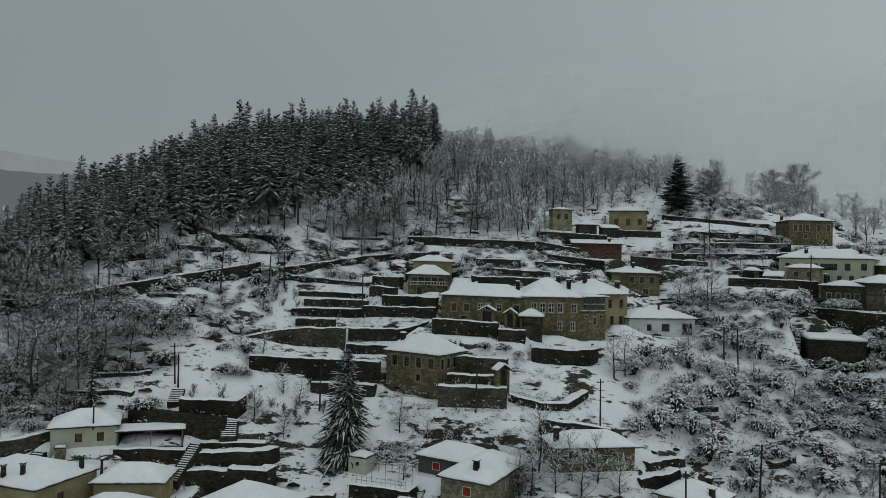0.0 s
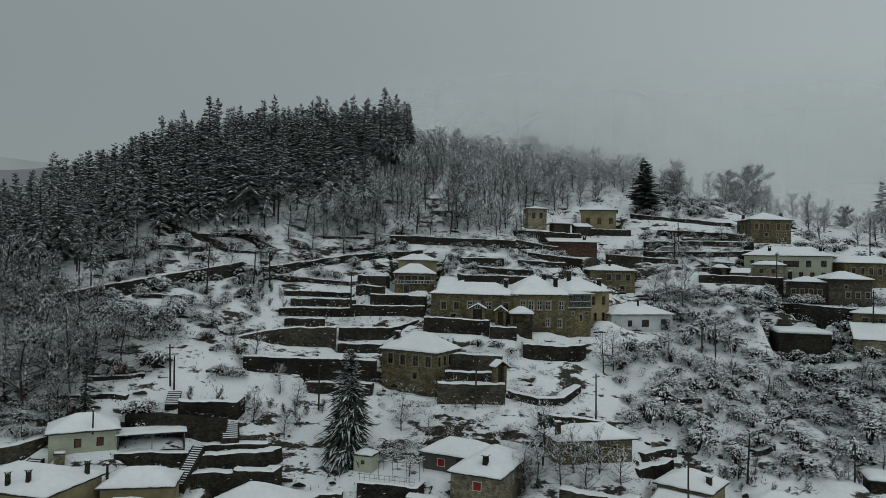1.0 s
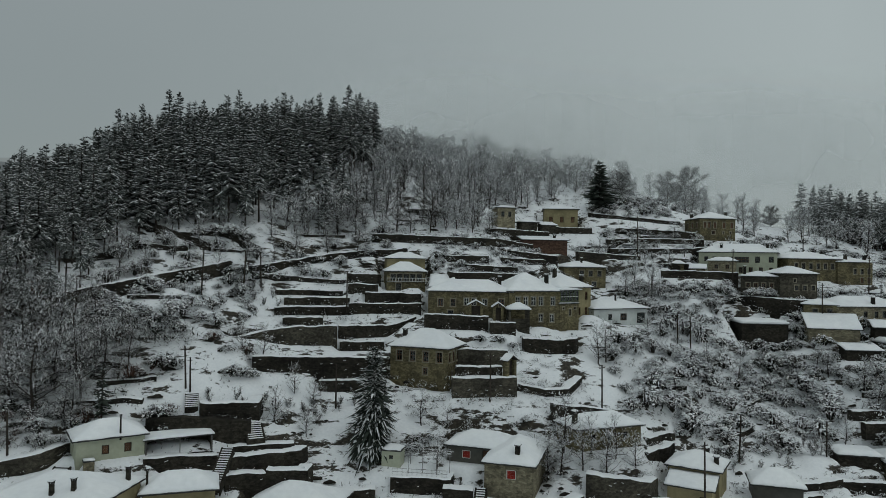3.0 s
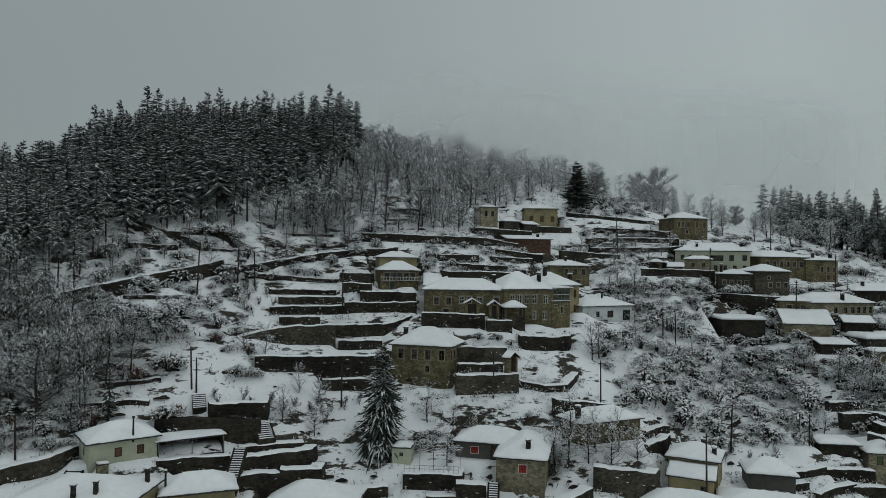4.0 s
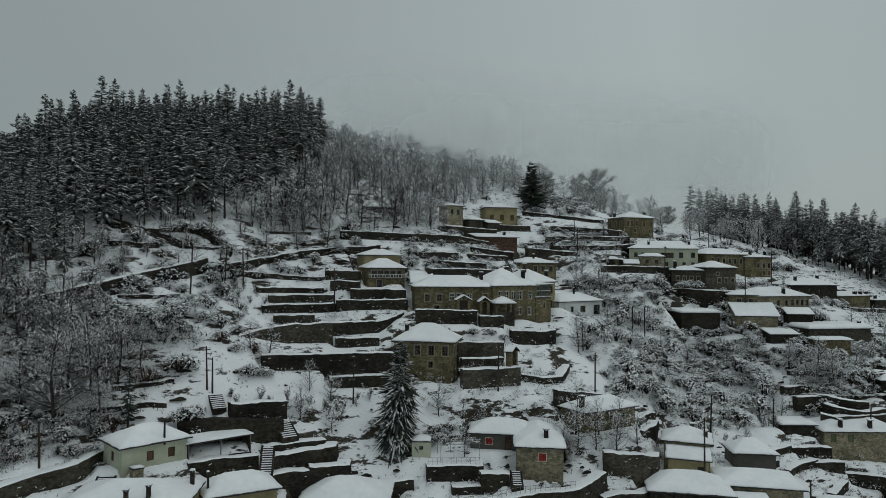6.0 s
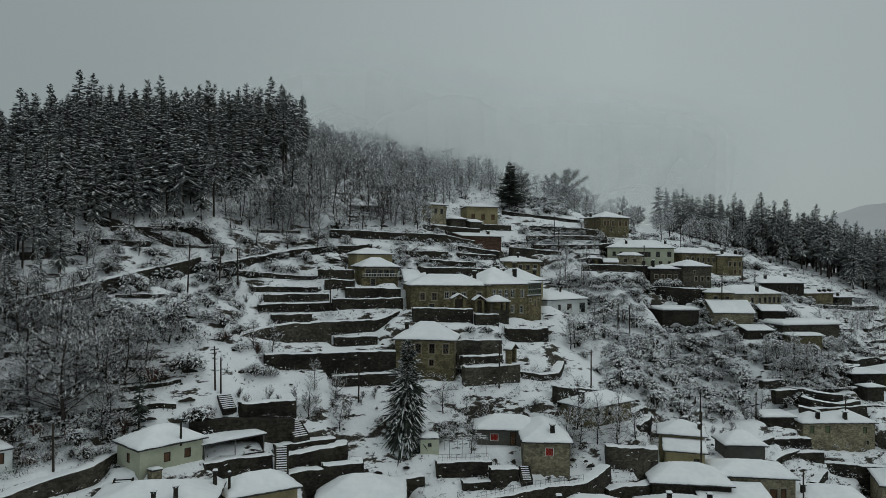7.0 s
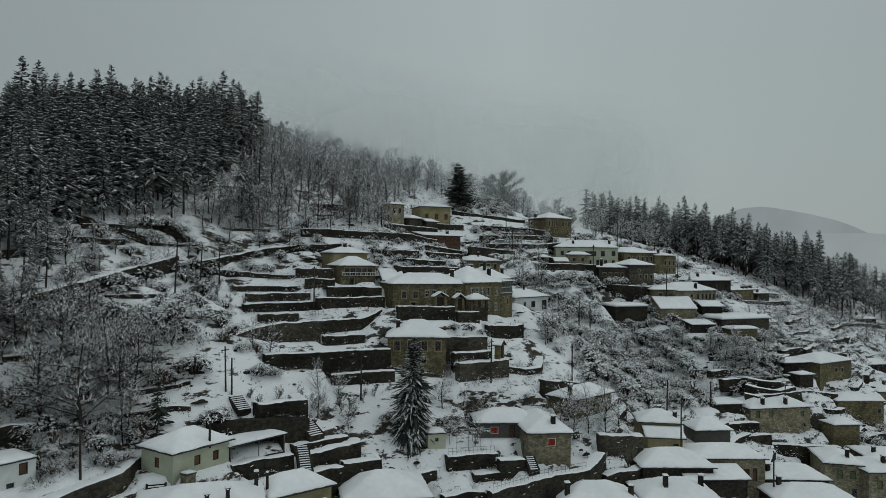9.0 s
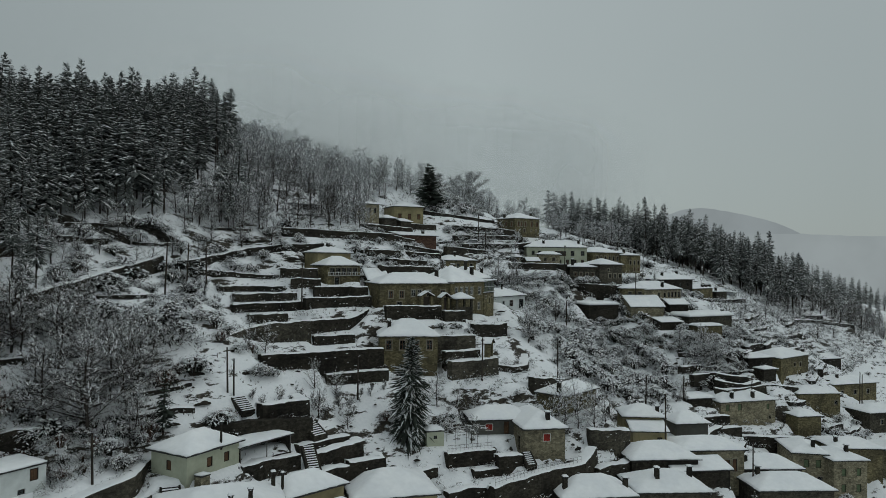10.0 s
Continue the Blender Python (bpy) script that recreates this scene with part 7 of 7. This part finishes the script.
bush_mass("bank_bushes", "low bushes along the banks above the long house", BUSHES + SHRUBS + SHRUBS, scatter([(2, 119), (24, 121), (34, 130), (30, 140), (8, 138), (3, 128)], 95, 1.35, 57, 0.8), 0.4, 0.95, 77)
for x, y in scatter([(-14, 88.5), (0, 89), (9, 88), (8, 84.5), (0, 88.2), (-8, 87)], 40, 1.0, 59, 0.6):
    plant(rg.choice(BUSHES + SHRUBS), x, y, rg.uniform(0.4, 0.8), rng=rg)
for x, y in scatter([(-62, 86), (-48, 85), (-47, 89), (-60, 94), (-80, 92)], 62, 1.3, 60, 0.8):
    plant(rg.choice(BUSHES + RED_BUSHES), x, y, rg.uniform(0.5, 1.1), rng=rg)
bush_mass("slope_bushes", "snow-laden bushes below the pine wood", BUSHES + SHRUBS, scatter([(-50, 112), (-36, 116), (-28, 121), (-14, 130), (-2, 133), (-4, 140), (-20, 136), (-40, 134), (-52, 122)], 48, 2.6, 156, 0.8), 0.7, 2.0, 84)
for x, y in scatter([(-50, 114), (-36, 124), (-20, 132), (-4, 136), (-8, 142), (-24, 138), (-44, 134), (-54, 122)], 26, 3.0, 157, 1.0):
    plant(rg.choice(BARES), x, y, rg.uniform(0.3, 0.6), rng=rg)
for x, y, s in [(-39.5, 104.5, 1.7), (-41.5, 103.5, 1.6), (-38, 102.5, 1.4), (-43, 105, 1.3)]:
    plant(BUSHES[1], x, y, s, rng=rg)
for x, y, s in [(-38.5, 89.8, 1.2), (-37.0, 90.4, 1.1), (-40, 97, 1.0), (-33, 102, 1.0), (-31, 101, 1.1), (-28.6, 102, 1.0), (3.5, 102.5, 0.9), (6.5, 104, 1.0), (9.5, 103.4, 1.1), (11.5, 102.6, 0.9), (-13.6, 91.5, 0.9)]:
    plant(rg.choice(RED_BUSHES + SHRUBS), x, y, s, rng=rg)
for x, y in scatter([(-34, 93), (-10, 96), (-18, 92.5), (-32, 91)], 16, 1.6, 61, 0.5) + scatter([(-32, 118), (-24, 117), (-26, 125), (-32, 124)], 14, 1.2, 62, 0.5) + scatter([(30, 84), (56, 88), (60, 94), (40, 90)], 24, 1.8, 63, 0.8):
    plant(rg.choice(SAPLINGS), x, y, rg.uniform(0.5, 1.0), rng=rg)


# ---- small growth, stones and drifts too small to tell apart ----
def undergrowth():
    rng = random.Random(77)
    spots = []
    for pts, h, reach in TERRACES:
        for (x0, y0, z0), (x1, y1, z1) in zip(pts[:-1], pts[1:]):
            ln = math.hypot(x1 - x0, y1 - y0)
            nx, ny = -(y1 - y0) / ln, (x1 - x0) / ln
            for _ in range(int(ln * 2.2)):
                s, d = rng.random(), rng.choice((rng.uniform(0.5, 1.6), rng.uniform(-1.4, -0.55)))
                spots.append((x0 + (x1 - x0) * s + nx * d, y0 + (y1 - y0) * s + ny * d, rng.uniform(0.4, 1.0)))
    for poly, n in (([(-60, 95), (-30, 92), (-12, 95), (-22, 125), (-50, 135), (-62, 118)], 260), ([(25, 90), (60, 88), (75, 105), (62, 124), (36, 110)], 380), ([(-40, 128), (0, 128), (30, 140), (60, 165), (20, 170), (-10, 160)], 420), ([(60, 85), (110, 80), (150, 105), (110, 118), (80, 100)], 300)):
        xs, ys = [p[0] for p in poly], [p[1] for p in poly]
        k = 0
        while k < n:
            x, y = rng.uniform(min(xs), max(xs)), rng.uniform(min(ys), max(ys))
            if inside(poly, x, y):
                spots.append((x, y, rng.uniform(0.4, 1.1)))
                k += 1
    spots = [p for p in spots if free(p[0], p[1], 0.4)]
    zs = heights([p[0] for p in spots], [p[1] for p in spots])
    wood, snow = Geo(), Geo()
    for (x, y, s), z in zip(spots, zs):
        o = V((x, y, z - 0.08))
        for _ in range(8):
            a = rng.uniform(0, 6.283)
            d = V((math.cos(a) * rng.uniform(0.2, 1), math.sin(a) * rng.uniform(0.2, 1), rng.uniform(0.3, 1.1))).normalized()
            m = o + d * s * rng.uniform(0.4, 0.7)
            e = m + (d + V((rng.uniform(-0.6, 0.6), rng.uniform(-0.6, 0.6), -0.3))) * s * 0.4
            wood.sliver(o, m, 0.03 * s)
            wood.sliver(m, e, 0.03 * s)
            if rng.random() < 0.5:
                snow.sliver(m + V((0, 0, 0.02)), e + V((0, 0, 0.02)), 0.045, 0.015)
    root = thing("undergrowth", Matrix(), "low dead twigs and brambles poking through the snow", "undergrowth", kind="stuff")
    part("brushwood", wood, TWIG, root, kind="stuff")
    part("snow", snow, TREE_SNOW, root, kind="stuff")


def tufts():
    rng = random.Random(78)
    n = 17000
    xs = [rng.uniform(-70, 150) for _ in range(n)]
    ys = [66 + 120 * rng.random() ** 1.1 for _ in range(n)]
    zs = heights(xs, ys)
    g, r = Geo(), Geo()
    for x, y, z in zip(xs, ys, zs):
        c = noise.noise(Vector((x * 0.09, y * 0.13, 2.0))) + 0.5 * noise.noise(Vector((x * 0.4, y * 0.5, 5.0)))
        if c < -0.08 or not free(x, y, 0.3):
            continue
        o = V((x, y, z - 0.05))
        if rng.random() < 0.16:
            k = rng.uniform(0.12, 0.38)
            if rng.random() < 0.4:
                r.lump((x, y, z - 0.05), rng.uniform(0.5, 1.5), rng.uniform(0.2, 0.35), rng.uniform(0.2, 0.4), rng)
            else:
                r.lump((x, y, z), k * rng.uniform(0.8, 1.6), k, k * rng.uniform(0.4, 0.8), rng)
            continue
        for _ in range(5):
            a = rng.uniform(0, 6.283)
            d = V((math.cos(a), math.sin(a), 0)) * rng.uniform(0.05, 0.3)
            w = V((-math.sin(a), math.cos(a), 0)) * 0.022
            t = rng.uniform(0.15, 0.5)
            g.face(o - w, o + w, o + d + V((0, 0, t)))
            g.face(o + w, o - w, o + d * 1.1 + V((0, 0, t * 0.8)))
    tagged(new("dry_grass", g.mesh("dry_grass", TWIG)), "dead grass blades standing out of the snow", "grass", kind="stuff")
    tagged(new("loose_stones", r.mesh("loose_stones", STONE_DARK, smooth=False)), "dark field stones half buried in snow", "stones", kind="stuff")


def thick(poly, n, gap, seed, lo, hi, clear=0.8):
    r = random.Random(seed)
    return [(x, y, r.uniform(lo, hi)) for x, y in scatter(poly, n, gap, seed, clear)]


scrub_mass("hill_scrub", "grey frosted scrub on the upper slope", thick([(-44, 132), (-14, 137), (0, 138), (22, 146), (30, 165), (60, 178), (90, 190), (80, 210), (10, 215), (-2, 165), (-20, 147)], 460, 1.9, 71, 0.7, 1.9), 81, 0.85)
scrub_mass("ravine_scrub", "snow-laden scrub filling the gully", thick([(26, 92), (40, 88), (54, 92), (70, 98), (76, 106), (60, 114), (58, 130), (44, 134), (36, 112), (28, 106)], 190, 1.5, 72, 0.4, 1.2), 82, 0.7)
scrub_mass("terrace_scrub", "brambles and bushes along the village terraces", thick([(2, 118), (24, 119), (34, 129), (56, 144), (74, 152), (60, 160), (26, 150), (4, 138), (-4, 128)], 460, 1.0, 73, 0.35, 1.0), 83, 0.7)
scrub_mass("flank_scrub", "snowy scrub on the far flank", thick([(64, 92), (100, 84), (150, 92), (210, 104), (200, 128), (150, 124), (112, 116), (90, 104)], 480, 1.8, 74, 0.5, 1.4), 84, 0.7)
scrub_mass("foot_scrub", "dark tangled undergrowth below the bare trees", thick([(-80, 82), (-58, 86), (-47, 85), (-43, 92), (-40, 98), (-48, 108), (-62, 116), (-84, 106)], 430, 1.2, 75, 0.6, 1.4), 85, 0.22)
scrub_mass("bank_scrub", "snowy bushes on the bank above the yards", thick([(-14, 88.6), (-2, 89.2), (10, 88.4), (14, 82), (24, 82.6), (23, 80), (9, 79), (7.5, 85), (0, 88), (-8, 87)], 130, 0.9, 76, 0.35, 0.9, 0.4), 86, 0.8)
scrub_mass("yard_scrub", "weeds and bushes between the yards", thick([(-30, 84), (-18, 80), (-8, 76), (20, 62), (50, 56), (90, 60), (110, 78), (80, 84), (56, 86), (40, 84), (28, 84), (10, 74), (-16, 84)], 420, 1.1, 77, 0.25, 0.8, 0.4), 87, 0.65)
scrub_mass("wood_edge_scrub", "bushes under the edge of the pine wood", thick([(-66, 112), (-50, 122), (-34, 130), (-12, 138), (-4, 148), (-20, 148), (-40, 140), (-60, 128)], 110, 2.0, 78, 0.4, 1.0), 88, 0.7)
scrub_mass("yard_brush", "snow-laden brushwood in the yard by the cottage", thick([(-57, 83.6), (-48, 85), (-46, 88.6), (-48, 91), (-60, 90), (-62, 86)], 70, 1.0, 95, 0.5, 1.2, 0.5), 96, 0.7)
scrub_mass("dark_thicket", "dark thicket roofed over with snow", thick([(-44, 101), (-40, 100), (-36, 100.4), (-35.6, 102.4), (-40, 103.6), (-44, 103.2)], 34, 0.7, 97, 1.1, 2.0, 0.5), 98, 0.8)
scrub_mass("gully_thicket", "dark thicket above the terraced fields", thick([(70, 93.4), (76, 91.6), (79.6, 93), (78.6, 96.6), (72, 97)], 30, 0.8, 99, 1.1, 2.0, 0.5), 100, 0.6)
scrub_mass("far_scrub", "grey snowy scrub below the far wood", thick([(118, 98), (150, 92), (210, 100), (235, 120), (200, 132), (150, 132), (120, 118)], 380, 2.0, 101, 0.9, 2.1), 102, 0.6)
scrub_mass("slope_scrub", "snowy scrub below the far pines", thick([(96, 126), (120, 128), (150, 132), (152, 148), (142, 162), (120, 158), (100, 146)], 150, 2.0, 79, 0.6, 1.5), 89, 0.7)
scrub_mass("middle_scrub", "snow-laden bushes on the bank below the long house", thick([(-8, 104), (4, 103.5), (14, 101), (20, 98), (22, 92), (10, 90), (-4, 90), (-8, 94)], 120, 1.1, 80, 0.4, 1.0, 0.6), 90, 0.8)
scrub_mass("upper_scrub", "bushes between the upper terraces", thick([(-30, 110), (-12, 112), (-8, 132), (-30, 134), (-34, 122)], 150, 1.3, 92, 0.3, 0.9, 0.6), 93, 0.7)
undergrowth()
tufts()


# ---- mist drifting along the ridge ----
def mist_material(name, most, seed):
    m = bpy.data.materials.new(name)
    m.use_nodes = True
    nt = m.node_tree
    nt.nodes.clear()
    L = nt.links.new
    out = nt.nodes.new("ShaderNodeOutputMaterial")
    tr = nt.nodes.new("ShaderNodeBsdfTransparent")
    df = nt.nodes.new("ShaderNodeBsdfDiffuse")
    tl = nt.nodes.new("ShaderNodeBsdfTranslucent")
    for n in (df, tl):
        n.inputs["Color"].default_value = (0.9, 0.92, 0.92, 1)
    half = nt.nodes.new("ShaderNodeMixShader")
    mix = nt.nodes.new("ShaderNodeMixShader")
    tc = nt.nodes.new("ShaderNodeTexCoord")
    sep = nt.nodes.new("ShaderNodeSeparateXYZ")
    L(tc.outputs["Generated"], sep.inputs[0])
    no = nt.nodes.new("ShaderNodeTexNoise")
    no.inputs["Scale"].default_value, no.inputs["Detail"].default_value = 0.025, 2
    geo = nt.nodes.new("ShaderNodeNewGeometry")
    mp = nt.nodes.new("ShaderNodeMapping")
    mp.inputs["Location"].default_value = (seed, seed * 2, 0)
    L(geo.outputs["Position"], mp.inputs["Vector"])
    L(mp.outputs["Vector"], no.inputs["Vector"])
    fac = None
    for sock, lo, hi in (("X", 0.0, 0.3), ("X", 1.0, 0.7), ("Z", 0.0, 0.55), ("Z", 1.0, 0.6)):
        r = nt.nodes.new("ShaderNodeMapRange")
        r.interpolation_type = "SMOOTHSTEP"
        r.inputs["From Min"].default_value, r.inputs["From Max"].default_value = lo, hi
        L(sep.outputs[sock], r.inputs["Value"])
        if fac is None:
            fac = r.outputs["Result"]
        else:
            mu = nt.nodes.new("ShaderNodeMath")
            mu.operation = "MULTIPLY"
            L(fac, mu.inputs[0])
            L(r.outputs["Result"], mu.inputs[1])
            fac = mu.outputs["Value"]
    r = nt.nodes.new("ShaderNodeMapRange")
    r.inputs["From Min"].default_value, r.inputs["From Max"].default_value = 0.3, 0.7
    r.inputs["To Min"].default_value, r.inputs["To Max"].default_value = most * 0.55, most
    L(no.outputs["Fac"], r.inputs["Value"])
    mu = nt.nodes.new("ShaderNodeMath")
    mu.operation = "MULTIPLY"
    L(fac, mu.inputs[0])
    L(r.outputs["Result"], mu.inputs[1])
    L(mu.outputs["Value"], mix.inputs["Fac"])
    L(df.outputs["BSDF"], half.inputs[1])
    L(tl.outputs["BSDF"], half.inputs[2])
    L(tr.outputs["BSDF"], mix.inputs[1])
    L(half.outputs["Shader"], mix.inputs[2])
    L(mix.outputs["Shader"], out.inputs["Surface"])
    return m


def mist_veil(x0, x1, y, z0, z1, most, seed):
    g = Geo()
    n = 40
    pts = []
    for i in range(n + 1):
        x = x0 + (x1 - x0) * i / n
        pts.append((x, y + 5 * math.sin(x * 0.05 + seed) + 3 * math.sin(x * 0.13 + seed * 2) - 0.0009 * (x - 40) ** 2))
    for (a, b), (c, d) in zip(pts[:-1], pts[1:]):
        g.face((a, b, z0), (c, d, z0), (c, d, z1), (a, b, z1))
    ob = new("mist", g.mesh("mist", mist_material("mist", most, seed), smooth=True))
    tagged(ob, "thin grey mist drifting along the wooded ridge", "mist", kind="stuff")


mist_veil(-14, 150, 182, 38, 100, 0.13, 4)
mist_veil(-20, 190, 198, 36, 104, 0.26, 1)
mist_veil(-30, 210, 214, 36, 110, 0.48, 2)
mist_veil(-40, 230, 234, 36, 116, 0.8, 3)
